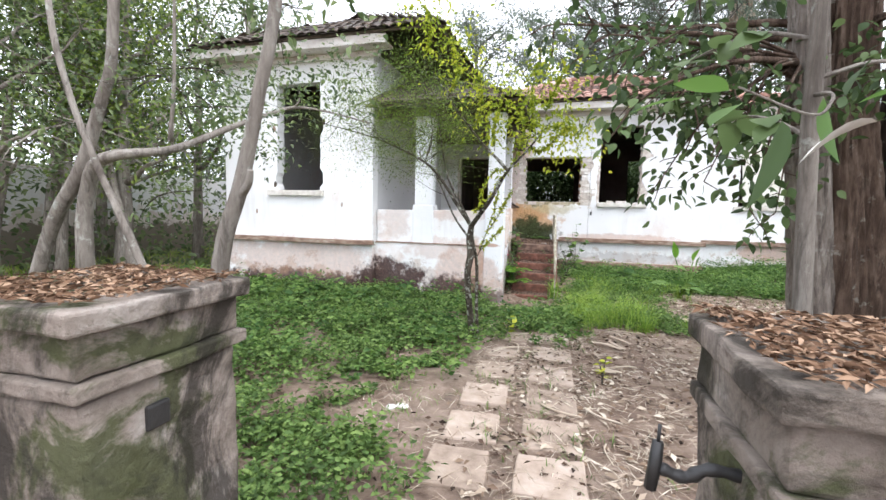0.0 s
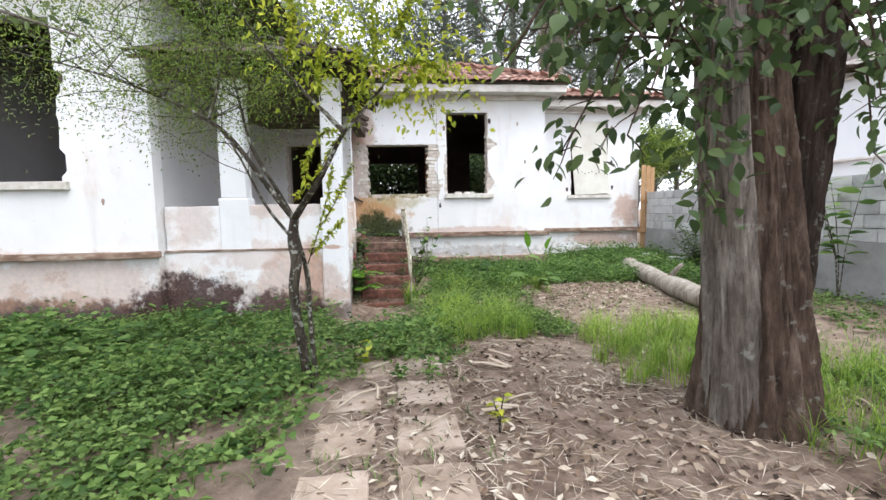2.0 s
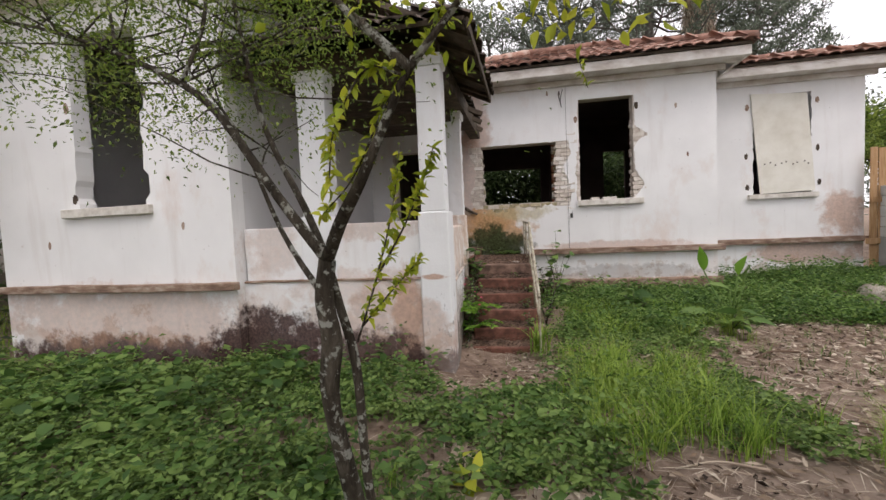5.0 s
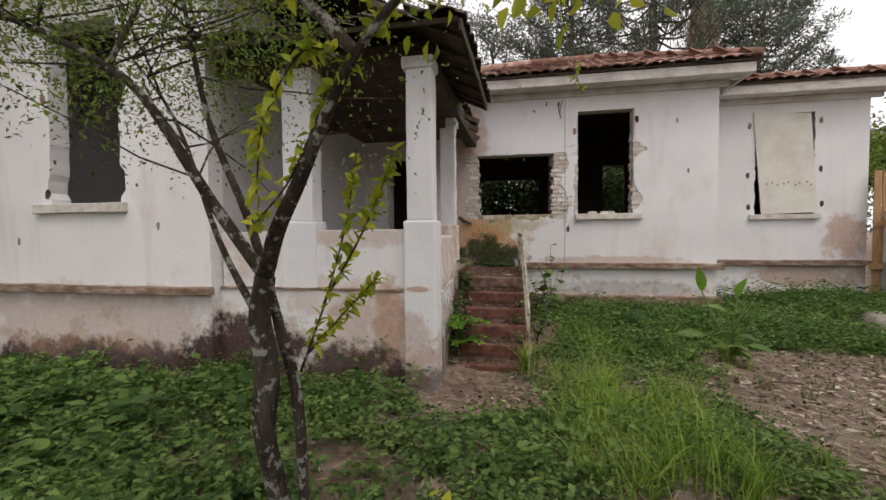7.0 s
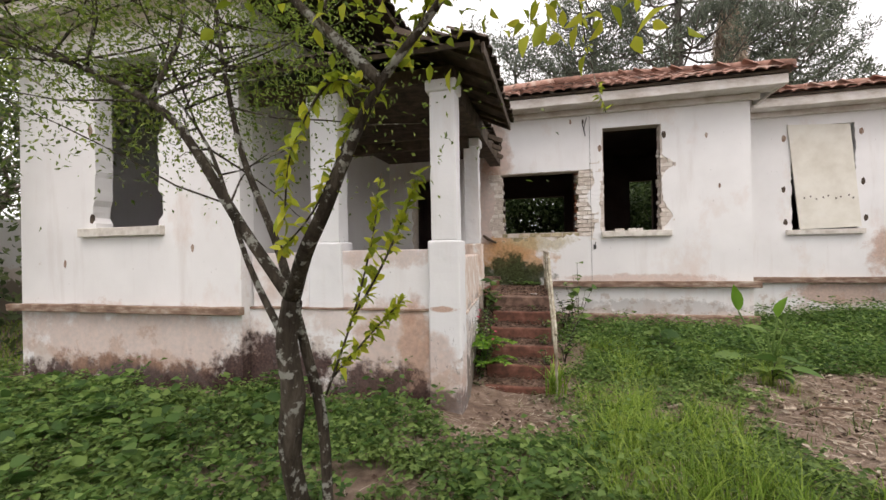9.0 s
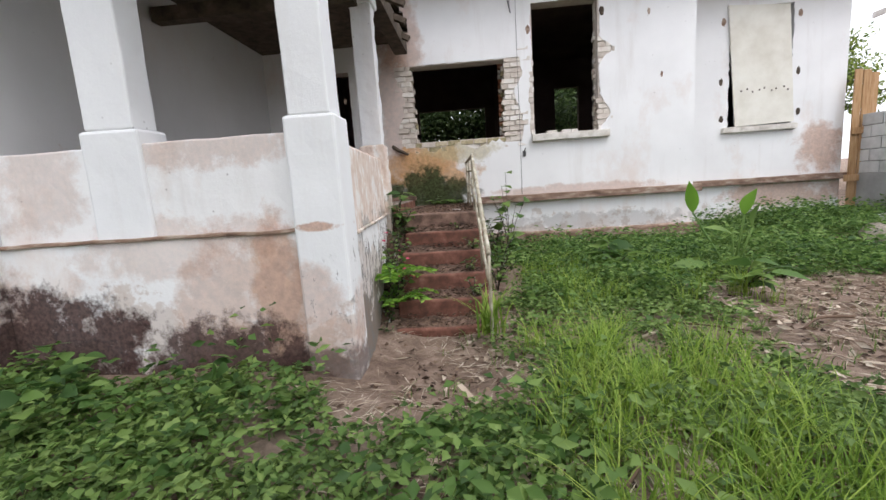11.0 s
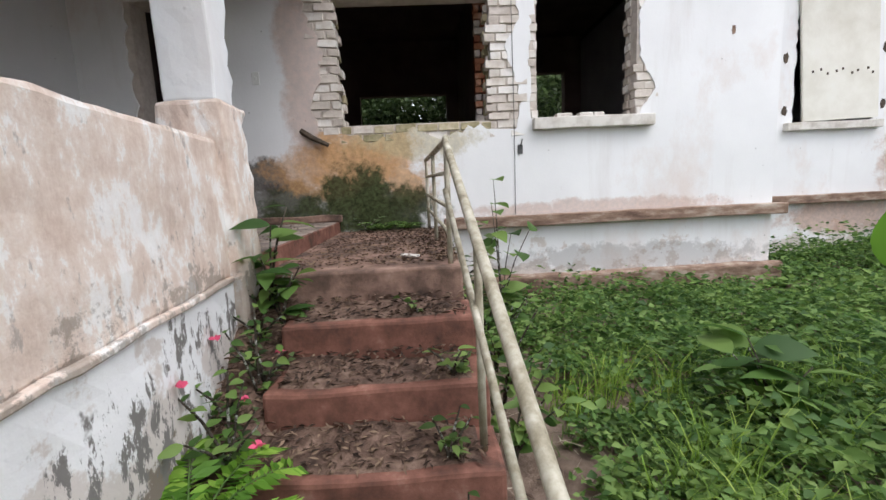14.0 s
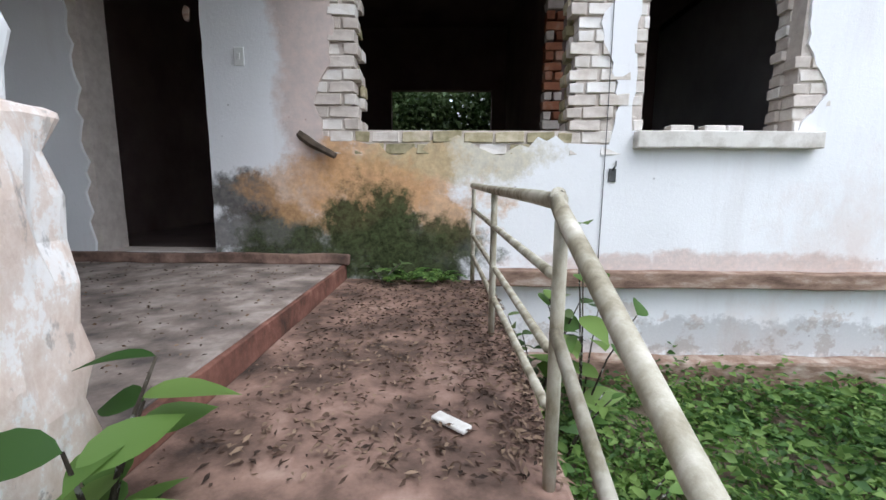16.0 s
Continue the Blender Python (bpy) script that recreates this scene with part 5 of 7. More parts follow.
hang = [
    [(1.96, 4.39, 1.97), (1.85, 4.42, 1.86), (1.73, 4.44, 1.66), (1.59, 4.48, 1.54)],
    [(1.92, 4.38, 1.94), (1.82, 4.36, 1.96), (1.71, 4.36, 1.80), (1.67, 4.38, 1.62)],
    [(1.59, 4.72, 1.04), (1.67, 4.76, 1.29), (1.75, 4.76, 1.56), (1.80, 4.74, 1.80)],
    [(1.67, 4.76, 1.29), (1.80, 4.74, 1.49), (1.89, 4.72, 1.66), (1.94, 4.70, 1.78)],
    [(1.61, 4.74, 1.10), (1.73, 4.78, 1.24), (1.85, 4.78, 1.36)],
    [(2.12, 4.33, 2.20), (2.25, 4.36, 2.14), (2.37, 4.38, 2.24), (2.49, 4.36, 2.36)],
    [(2.12, 4.33, 2.20), (2.17, 4.41, 2.44), (2.15, 4.46, 2.74), (2.19, 4.48, 3.04)],
    [(2.29, 4.26, 2.49), (2.37, 4.26, 2.69), (2.47, 4.24, 2.89)],
    [(1.96, 4.39, 1.97), (2.02, 4.48, 2.14), (2.07, 4.56, 2.36), (2.03, 4.61, 2.59)],
    [(2.17, 4.31, 2.27), (2.32, 4.21, 2.34), (2.49, 4.16, 2.34), (2.62, 4.14, 2.24)],
    [(1.80, 4.38, 2.16), (1.77, 4.48, 2.39), (1.82, 4.56, 2.69)],
    [(1.59, 4.34, 2.36), (1.67, 4.26, 2.59), (1.65, 4.26, 2.89)],
    [(1.32, 4.31, 2.69), (1.42, 4.26, 2.94), (1.37, 4.21, 3.24)],
    [(1.02, 4.36, 3.09), (1.12, 4.31, 3.34), (1.07, 4.26, 3.59)],
]
for k, q in enumerate(hang):
    shoot(q, 80 if k < 5 else 130, (0.048, 0.024), LEAF_LIME, young, 60 + k)
lime = [Vector(q[-1]) for q in hang[5:]] + [Vector(q[-2]) for q in hang[5:]]
crown("lime_crown", lime, [0.26] * len(lime), 110, (0.055, 0.026), LEAF_LIME, young, 77, False, 0.9, "bright lime green leaves")

# the big tree with three stems
big = thing("big_tree", "large tree with three joined rough-barked stems", "tree", (4.68, 4.08, 0))
def bark_stem(name, pts, radii, mat, sides, deep, seed, label=""):
    """A stem with furrowed bark: ridges that run up it and wander, cut into the mesh."""
    p = spline(pts, 22)
    q = np.interp(np.linspace(0, len(radii) - 1, len(p)), range(len(radii)), radii)
    verts, faces = [], []
    for i, c in enumerate(p):
        for k in range(sides):
            a = 2 * math.pi * k / sides
            o = Vector((math.cos(a), math.sin(a), 0))
            w = Vector((o.x * 2.6 + seed, o.y * 2.6, c.z * 0.55))
            ridge = 1 - abs(noise.noise(w * 2.2)) * 2
            r = q[i] * (1 + 0.16 * noise.noise(w * 0.6) + deep * (ridge - 0.5) + 0.05 * (0.5 - abs(noise.noise(Vector((w.x * 5.5, w.y * 5.5, c.z * 3.2)))) * 2) + 0.03 * noise.noise(Vector((w.x * 9, w.y * 9, c.z * 14))))
            verts.append(c + o * r)
        if i:
            a0, b0 = (i - 1) * sides, i * sides
            faces += [(a0 + k, a0 + (k + 1) % sides, b0 + (k + 1) % sides, b0 + k) for k in range(sides)]
    return under(link(name, verts, faces, mat, None, label, smooth=True), big)


bark_stem("trunk", [(4.69, 4.08, -0.2), (4.68, 4.08, 0.1), (4.67, 4.08, 0.5), (4.66, 4.08, 1.0), (4.62, 4.08, 1.6), (4.55, 4.08, 2.4), (4.52, 4.1, 3.5), (4.5, 4.1, 5.5), (4.45, 4.1, 10.0)], [0.44, 0.37, 0.31, 0.275, 0.24, 0.19, 0.175, 0.15, 0.05], BARK_BIG, 150, 0.13, 0.0)
# light from the left is painted in: paler left stem, darkened right stem
bark_stem("pale_stem", [(4.50, 3.99, -0.1), (4.46, 3.98, 0.5), (4.39, 3.97, 1.2), (4.30, 3.96, 1.9), (4.24, 3.96, 2.6), (4.15, 3.95, 4.0), (3.95, 3.8, 8.0)], [0.21, 0.175, 0.145, 0.13, 0.125, 0.11, 0.05], BARK_GREY, 110, 0.13, 5.0)
bark_stem("shaded_stem", [(4.84, 4.12, -0.1), (4.84, 4.12, 0.6), (4.88, 4.12, 1.2), (4.96, 4.14, 1.9), (5.03, 4.16, 2.6), (5.12, 4.2, 4.0), (5.4, 4.3, 7.5)], [0.22, 0.19, 0.18, 0.18, 0.175, 0.14, 0.06], BARK_SHADED, 110, 0.13, 9.0, "brown stem with its shade in the bark colour")
gbt = random.Random(31)
bl, cs = Bunch(), []
for p, d, L in [((4.24, 3.96, 2.7), (-1, -0.55, 0.05), 1.7), ((4.24, 3.96, 2.9), (-1, -0.1, 0.1), 1.9), ((4.25, 3.96, 3.2), (-0.7, -0.8, 0.05), 1.8), ((5.0, 4.15, 2.7), (0.5, -0.9, 0.05), 1.3), ((4.6, 4.0, 3.0), (0.1, -1, 0.0), 1.2), ((4.20, 3.96, 2.6), (-1, -0.25, 0.25), 1.5), ((4.20, 3.96, 3.0), (-0.8, 0.5, 0.3), 1.6), ((4.22, 3.96, 2.2), (-0.9, -0.5, 0.12), 1.0), ((5.00, 4.18, 2.6), (0.8, -0.4, 0.2), 1.3), ((5.00, 4.18, 2.3), (0.7, -0.8, 0.1), 1.0), ((5.05, 4.20, 3.2), (0.9, 0.3, 0.3), 1.6), ((4.60, 4.04, 3.6), (0, -1, 0.3), 1.8), ((4.60, 4.04, 4.2), (-0.6, -0.8, 0.3), 2.2), ((4.60, 4.14, 4.6), (0.5, 0.9, 0.4), 2.0), ((4.20, 3.94, 4.4), (-1, 0.3, 0.4), 2.2), ((5.10, 4.24, 4.4), (1, 0, 0.4), 2.2), ((4.50, 4.24, 6), (-0.7, 0.6, 0.5), 2.4), ((4.50, 4.24, 6.6), (0.7, -0.6, 0.5), 2.4), ((4.50, 4.24, 8), (0.2, 0.8, 0.6), 2)]:
    lp = limb_points(p, d, L, gbt, 6, 0.2, -0.02)
    bl.add(lp, [0.035 * (1 - 0.14 * j) for j in range(7)], 6)
    for j in (3, 4, 5, 6):
        for _ in range(2):
            tp = limb_points(lp[j], (gbt.uniform(-1, 1) + d[0] * 0.6, gbt.uniform(-1, 1) + d[1] * 0.6, gbt.uniform(-0.7, 0.25)), gbt.uniform(0.3, 0.65), gbt, 3, 0.3, -0.12)
            bl.add(tp, [0.01, 0.008, 0.006, 0.003], 4)
            cs += [tp[1], tp[2], tp[3]]
# drooping sprays round the stems
for p in [(3.02, 3.3, 2.3), (3.45, 3.3, 1.95), (3.72, 3.35, 1.6), (2.9, 3.35, 2.62), (3.15, 3.6, 1.72), (3.5, 3.6, 1.80), (3.26, 3.6, 2.3), (3.7, 3.6, 2.15), (4.2, 3.55, 2.2), (3.95, 3.55, 1.58), (5.1, 3.75, 2.05), (4.45, 3.55, 2.4), (5.25, 3.9, 1.75), (3.3, 3.9, 2.6), (5.4, 4.0, 2.4)]:
    q = Vector(p)
    root = Vector((4.2, 3.95, 2.75)) if q.x < 4.1 else Vector((5.0, 4.1, 2.85))
    mid = root.lerp(q, 0.6) + Vector((0, -0.05, 0.22))
    lp = spline([root, mid, q], 5)
    bl.add(lp, [0.014 - 0.001 * j for j in range(len(lp))], 5)
    for j in range(len(lp) // 2, len(lp)):
        tp = limb_points(lp[j], (gbt.uniform(-1, 1), gbt.uniform(-1, 1), gbt.uniform(-0.6, 0.4)), gbt.uniform(0.15, 0.35), gbt, 3, 0.3, -0.1)
        bl.add(tp, [0.005, 0.004, 0.003, 0.002], 4)
        cs += [tp[1], tp[2], tp[3]]
bl.put("limbs", BARK_BIG, big)["kind"] = "stuff"
crown("crown", cs, [0.16] * len(cs), 4, (0.088, 0.05), LEAF_DARK, big, 32, False, 0.8, "dark glossy pointed leaves", -0.7)

# a leafy shrub beside the gate pier
near = thing("gate_shrub", "thin shrub with broad dark leaves beside the gate pier", "shrub", (3.2, 1.36, 0))
tube("stem", spline([(3.22, 1.36, -0.1), (3.18, 1.36, 0.9), (3.135, 1.35, 1.7), (3.13, 1.35, 2.1), (3.12, 1.36, 3.0)], 5), [0.026 - 0.0005 * i for i in range(21)], BARK_PALE, near, 8, 0.15)
gn = np.random.default_rng(8)
sp = [[(3.135, 1.35, 1.75), (3.1, 1.5, 1.83), (3.05, 1.6, 1.86), (2.98, 1.65, 1.84)], [(3.13, 1.35, 2.0), (3.05, 1.5, 2.08), (2.95, 1.55, 2.06), (2.8, 1.6, 2.0)], [(3.13, 1.35, 2.2), (3.0, 1.45, 2.3), (2.9, 1.5, 2.3)], [(3.13, 1.35, 1.9), (3.3, 1.4, 1.95), (3.45, 1.45, 1.9)]]
at, way = [], []
for q in sp:
    p = spline(q, 5)
    tube("twig", p, [0.007 - 0.0003 * i for i in range(len(p))], BARK_PALE, near, 5)
    for i in range(4, len(p), 2):
        at.append(tuple(p[i]))
        way.append((gn.normal() * 0.7 - 0.2, gn.normal() * 0.7 - 0.2, -0.4 + gn.normal() * 0.4))
for k, (p, w) in enumerate(zip(at, way)):
    v, f = leaf_fine(np.array([p]), np.array([w]), 0.13, 0.075, gn, 0.2, 0.2)
    rows_mesh("leaf", v, f, LEAF_DARK, near)
tube("twig", spline([(3.13, 1.35, 1.86), (3.12, 1.25, 1.84), (3.08, 1.15, 1.80), (3.0, 1.05, 1.75), (2.85, 1.0, 1.80)], 5), [0.006 - 0.0002 * i for i in range(21)], BARK_PALE, near, 5)
for p, w, L, W in [((2.93, 1.0, 1.73), (-0.15, -0.1, -1.0), 0.20, 0.12), ((2.84, 1.02, 1.80), (-0.6, -0.1, 0.15), 0.11, 0.075), ((2.86, 1.02, 1.77), (-0.5, -0.2, -0.3), 0.10, 0.075), ((2.76, 1.03, 1.79), (-0.8, 0, -0.1), 0.11, 0.05), ((3.1, 1.1, 1.78), (0.7, -0.2, 0.3), 0.14, 0.08), ((3.05, 1.12, 1.8), (0.2, 0.2, -0.8), 0.13, 0.07)]:
    v, f = leaf_fine(np.array([p]), np.array([w]), L, W, gn, 0.15, 0.15)
    rows_mesh("broad_leaf", v, f, LEAF_FRESH if W < 0.1 else LEAF_DARK, near, "broad smooth green leaf")
v, f = leaf_fine(np.array([(3.1, 1.03, 1.73)]), np.array([(-0.9, -0.1, -0.25)]), 0.15, 0.05, gn, 0.5, 0.3)
rows_mesh("dry_leaf", v, f, PAPER, near, "curled dry pale leaf")

# trees of the wood at the wing's side
WOOD = [(-7.1, 6.0, 6.0, 1.8, 0.10, (0.5, 0.2), 12), (-7.5, 7.5, 7.5, 2.0, 0.11, (0.3, 0.1), 13), (-8.0, 5.4, 6.5, 2.0, 0.13, (0.8, 0.3), 14), (-5.45, 8.4, 7.5, 2.2, 0.15, (0.9, 0.2), 1), (-5.55, 6.4, 7.0, 2.2, 0.085, (-2.0, 0.3), 2), (-6.3, 6.7, 6.5, 2.6, 0.16, (0.2, 0.1), 3), (-8.3, 6.6, 8.0, 3.0, 0.2, (0.6, 0.3), 4), (-7.6, 9.8, 8.5, 3.0, 0.14, (0.3, 0), 5),
        (-9.8, 8.8, 8.0, 3.0, 0.16, (0.3, 0), 6), (-6.6, 11.5, 8.0, 2.8, 0.13, (0, 0), 7), (-6.4, 4.0, 6.5, 2.4, 0.12, (0.4, 0.4), 8), (-9.0, 4.0, 7.5, 3.0, 0.16, (0.2, 0), 9), (-12.0, 11.5, 9, 3.4, 0.18, (0, 0), 10), (-11.5, 6.0, 9, 3.4, 0.18, (0, 0), 11)]
for x, y, h, s, r, lean, k in WOOD:
    grow("wood_tree", (x, y, 0), h, s, r, BARK_PALE, LEAF_WOOD if k % 3 else LEAF_MID, 100 + k, "slender pale-barked tree with dense dark leaves", 11, lean, 0.3 if k not in (1, 2) else 0.4, 0.62, 20 if k > 5 else 25, (0.13, 0.055), "trees beside the wing")
# thin saplings behind the gate pier
def sapling(stems, leaves, seed, label):
    g = random.Random(seed)
    b = stems[0][0][0]
    t = thing("sapling", label, "tree", (b[0], b[1], 0), "saplings by the gate")
    for pts, r in stems:
        p = spline(pts, 5)
        tube("stem", p, [r * (1 - 0.45 * i / len(p)) for i in range(len(p))], BARK_PALE, t, 9, 0.25, seed=seed)
    tw, cs = Bunch(), []
    for c in leaves:
        for _ in range(3):
            lp = limb_points(c, (g.uniform(-1, 1), g.uniform(-0.6, 1), g.uniform(-0.5, 0.4)), g.uniform(0.25, 0.5), g, 4, 0.3, -0.05)
            tw.add(lp, [0.006, 0.005, 0.004, 0.003, 0.002], 4)
            cs += lp[1:]
    tw.put("twigs", BARK_SMALL, t)["kind"] = "stuff"
    crown("crown", cs, [0.13] * len(cs), 4, (0.06, 0.026), LEAF_WOOD, t, seed, False, 0.8, "small glossy green leaves", -0.3)
    return t


sapling([([(1.05, 1.46, -0.1), (1.10, 1.44, 0.8), (1.17, 1.42, 1.33), (1.27, 1.42, 1.60), (1.33, 1.42, 1.81), (1.37, 1.42, 1.98), (1.43, 1.44, 2.3), (1.5, 1.5, 3.2)], 0.038), ([(1.27, 1.42, 1.58), (1.33, 1.40, 1.63), (1.35, 1.39, 1.68)], 0.02)],
        [(1.45, 1.7, 2.6), (1.1, 1.9, 2.55)], 201, "leaning pale sapling behind the gate pier")
sapling([([(0.75, 1.78, -0.1), (0.55, 1.76, 0.7), (0.33, 1.75, 1.22), (0.06, 1.75, 1.72), (-0.14, 1.75, 2.14), (-0.25, 1.75, 2.56), (-0.35, 1.8, 3.2)], 0.024)],
        [(-0.3, 1.9, 2.3), (-0.1, 2.3, 2.4), (-0.6, 1.9, 2.5)], 202, "thin leaning sapling beside the gate")
sapling([([(-1.5, 2.15, -0.1), (-1.25, 2.1, 0.6), (-1.04, 2.1, 1.09), (-0.84, 2.1, 1.46), (-0.6, 2.1, 1.76), (-0.38, 2.1, 2.2), (-0.28, 2.1, 2.47), (-0.2, 2.1, 3.2)], 0.055), ([(-0.62, 2.12, -0.1), (-0.6, 2.1, 1.14), (-0.59, 2.1, 1.46), (-0.45, 2.08, 1.78), (-0.2, 2.05, 1.85)], 0.06), ([(0.14, 2.12, 1.93), (0.19, 2.12, 2.3), (0.22, 2.12, 3.0)], 0.014)],
        [(-0.9, 2.2, 2.1), (-1.2, 2.6, 1.9), (-0.5, 2.8, 2.3), (-1.6, 2.5, 2.4), (-0.9, 3.0, 1.7), (0.0, 2.5, 2.5), (-0.3, 2.4, 1.6), (0.2, 2.4, 2.2)], 203, "forked pale tree with small leaves beside the gate")
arm = thing("low_branch", "long bare pale branch reaching towards the house", "branch", (-0.2, 1.95, 1.8))
tube("branch", spline([(-0.26, 2.02, 1.82), (-0.13, 2.05, 1.85), (0.02, 2.27, 1.91), (0.05, 2.7, 2.12), (0.06, 3.1, 2.30), (0.06, 3.5, 2.46), (0.22, 3.75, 2.48), (0.6, 4.0, 2.40)], 4), [0.034 - 0.0010 * i for i in range(29)], BARK_PALE, arm, 8, 0.2)
tube("stub", spline([(0.06, 3.5, 2.46), (0.10, 3.53, 2.52), (0.10, 3.54, 2.62)], 4), [0.012 - 0.001 * i for i in range(9)], BARK_PALE, arm, 6, 0.1)
oc = [Vector((-0.9 + 0.16 * i, 3.5 + 0.45 * math.sin(i * 1.7), 2.72 + 0.2 * math.sin(i * 2.3))) for i in range(11)] + [Vector((-0.55 + 0.09 * i, 3.3 + 0.3 * math.sin(i * 2.1), 2.25 + 0.2 * math.sin(i * 1.3))) for i in range(6)]
crown("crown", oc, [0.26] * len(oc), 75, (0.06, 0.028), LEAF_WOOD, arm, 71, False, 0.7, "small dark leaves hanging over the yard")
tagged(worn_box("wall_side", -10.4, -10.2, 1.0, 14.0, -0.3, 2.5, PLASTER_SHADE_GREY, None, 0.02, 0.02, 0.6), "pale stained boundary wall behind the trees", "wall", kind="structure")
# undergrowth under the wood
g = np.random.default_rng(55)
n = 11000
at = np.stack([-16 + 11 * g.uniform(0, 1, n) ** 1.3, g.uniform(2.5, 16, n), g.uniform(0, 1, n) ** 1.4 * 3.2], 1)
at = at[(at[:, 0] < -7.0) | (at[:, 2] < 0.5) | (at[:, 1] > 9.5)]
n = len(at)
v, f = leaf_small(at, g.normal(size=(n, 3)), 0.2, 0.11, g)
tagged(rows_mesh("undergrowth", v, f, LEAF_WOOD), "dense dark leafy undergrowth beside the house", "undergrowth", kind="stuff")

# tall trees behind the house
BEHIND = [(-4.0, 30, 17, 4.2, 0.28, 20), (0.2, 32, 17, 4.0, 0.28, 21), (3.4, 34, 16, 3.6, 0.25, 22), (-9, 29, 15, 5, 0.3, 23), (-14, 26, 13, 5, 0.35, 25), (16.5, 27, 6.0, 3.0, 0.2, 27), (21, 30, 7, 3.5, 0.25, 28)]
for x, y, h, s, r, k in BEHIND:
    grow("tall_tree", (x, y, 0), h, s, r, BARK_HAZED, LEAF_HAZED if k < 26 else LEAF_MID, k, "tall hazy grey-green tree behind the house", 10, (0, 0), 0.5, 0.7, 42, (0.28, 0.11), "trees behind the house", 3)
for x, y, h, s, r, k in [(0.5, 20.5, 5, 2.4, 0.15, 40), (3.8, 20.2, 5, 2.4, 0.15, 41), (6.5, 20.8, 4.6, 2.4, 0.15, 42), (-2.5, 20.5, 5, 2.4, 0.15, 43)]:
    grow("yard_tree", (x, y, 0), h, s, r, BARK_HAZED, LEAF_DARK, k, "leafy tree in the yard behind the house", 10, (0, 0), 0.12, 0.8, 130, (0.2, 0.1), "trees in the back yard", 3)


def araucaria(base, tall, seed, tilt=0.0):
    g = random.Random(seed)
    b = Vector(base)
    t = thing("monkey_puzzle_tree", "tall dark pine with tiers of upturned branches", "tree", b, "pines behind the house")
    tube("trunk", [b + Vector((tilt * f * f, 0, tall * f - 0.2)) for f in (0, 0.25, 0.5, 0.75, 1)], [0.34, 0.3, 0.26, 0.2, 0.08], BARK_HAZED, t, 10, 0.1)
    bl, cs = Bunch(), []
    for k in range(11):
        f = 0.48 + 0.52 * k / 10
        for j in range(7):
            a = j * 0.9 + k * 0.35 + g.uniform(-0.15, 0.15)
            L = tall * 0.27 * (1.25 - 0.75 * (f - 0.48) / 0.52) * g.uniform(0.8, 1.1)
            d = Vector((math.cos(a), math.sin(a), 0))
            p = b + Vector((tilt * f * f, 0, tall * f))
            lp = [p + d * L * q + Vector((0, 0, L * (-0.10 * math.sin(q * 3.1) + 0.22 * q * q))) for q in (0, 0.3, 0.6, 0.85, 1.0)]
            bl.add(lp, [0.07, 0.055, 0.045, 0.035, 0.02], 5)
            for q in (0.72, 0.88, 1.0):
                c = p + d * L * q + Vector((0, 0, L * (-0.10 * math.sin(q * 3.1) + 0.22 * q * q) + 0.1))
                for _ in range(2):
                    cs.append(c + Vector((g.uniform(-0.45, 0.45), g.uniform(-0.45, 0.45), g.uniform(-0.05, 0.3))))
    bl.put("branches", BARK_HAZED, t)["kind"] = "stuff"
    crown("needles", cs, [0.36] * len(cs), 46, (0.26, 0.06), PINE, t, seed, True, 0.75, "", 0.5)
    return t


araucaria((9.2, 29, 0), 17.5, 1)
araucaria((14.6, 31, 0), 14.2, 2, 1.0)
araucaria((5.2, 32, 0), 16.5, 3)


def palm(base, tall, seed):
    g = random.Random(seed)
    b = Vector(base)
    t = thing("palm_tree", "tall palm with a skirt of dead hanging fronds", "palm", b)
    tube("trunk", [b + Vector((0.2 * f, 0, tall * f - 0.2)) for f in (0, 0.3, 0.6, 1)], [0.34, 0.27, 0.25, 0.28], BARK_HAZED, t, 10, 0.1)
    top = b + Vector((0.2, 0, tall))
    gg = np.random.default_rng(seed)
    for dead in (False, True):
        stems, at, way = Bunch(), [], []
        for k in range(20 if dead else 22):
            a = g.uniform(0, 6.28)
            L = g.uniform(2.6, 3.6)
            d = Vector((math.cos(a), math.sin(a), 0))
            pts = []
            for q in (0, 0.2, 0.4, 0.6, 0.8, 1.0):
                if dead:
                    pts.append(top + d * (0.35 + 0.35 * math.sin(q * 2.5)) * 0.9 + Vector((0, 0, -L * 1.1 * q)))
                else:
                    pts.append(top + d * L * q + Vector((0, 0, L * (0.75 * q - 1.15 * q * q) * g.uniform(0.9, 1.1))))
            stems.add(pts, [0.045, 0.04, 0.032, 0.025, 0.018, 0.01], 4)
            for i in range(60):
                q = 0.15 + 0.85 * i / 60
                j = min(int(q * 5), 4)
                p = pts[j].lerp(pts[j + 1], q * 5 - j)
                at.append(tuple(p))
                way.append((g.uniform(-1, 1) * 0.5, g.uniform(-1, 1) * 0.5, -1.0 if dead else -0.75))
        stems.put("dead_stalks" if dead else "stalks", STRAW if dead else BARK_HAZED, t)
        v, f = leaf_small(np.array(at), np.array(way), 0.8, 0.06, gg)
        rows_mesh("dead_fronds" if dead else "fronds", v, f, STRAW if dead else LEAF_HAZED, t, "brown dead hanging fronds" if dead else "")["kind"] = "stuff"
    return t


palm((11.1, 28.0, 0), 13.6, 5)

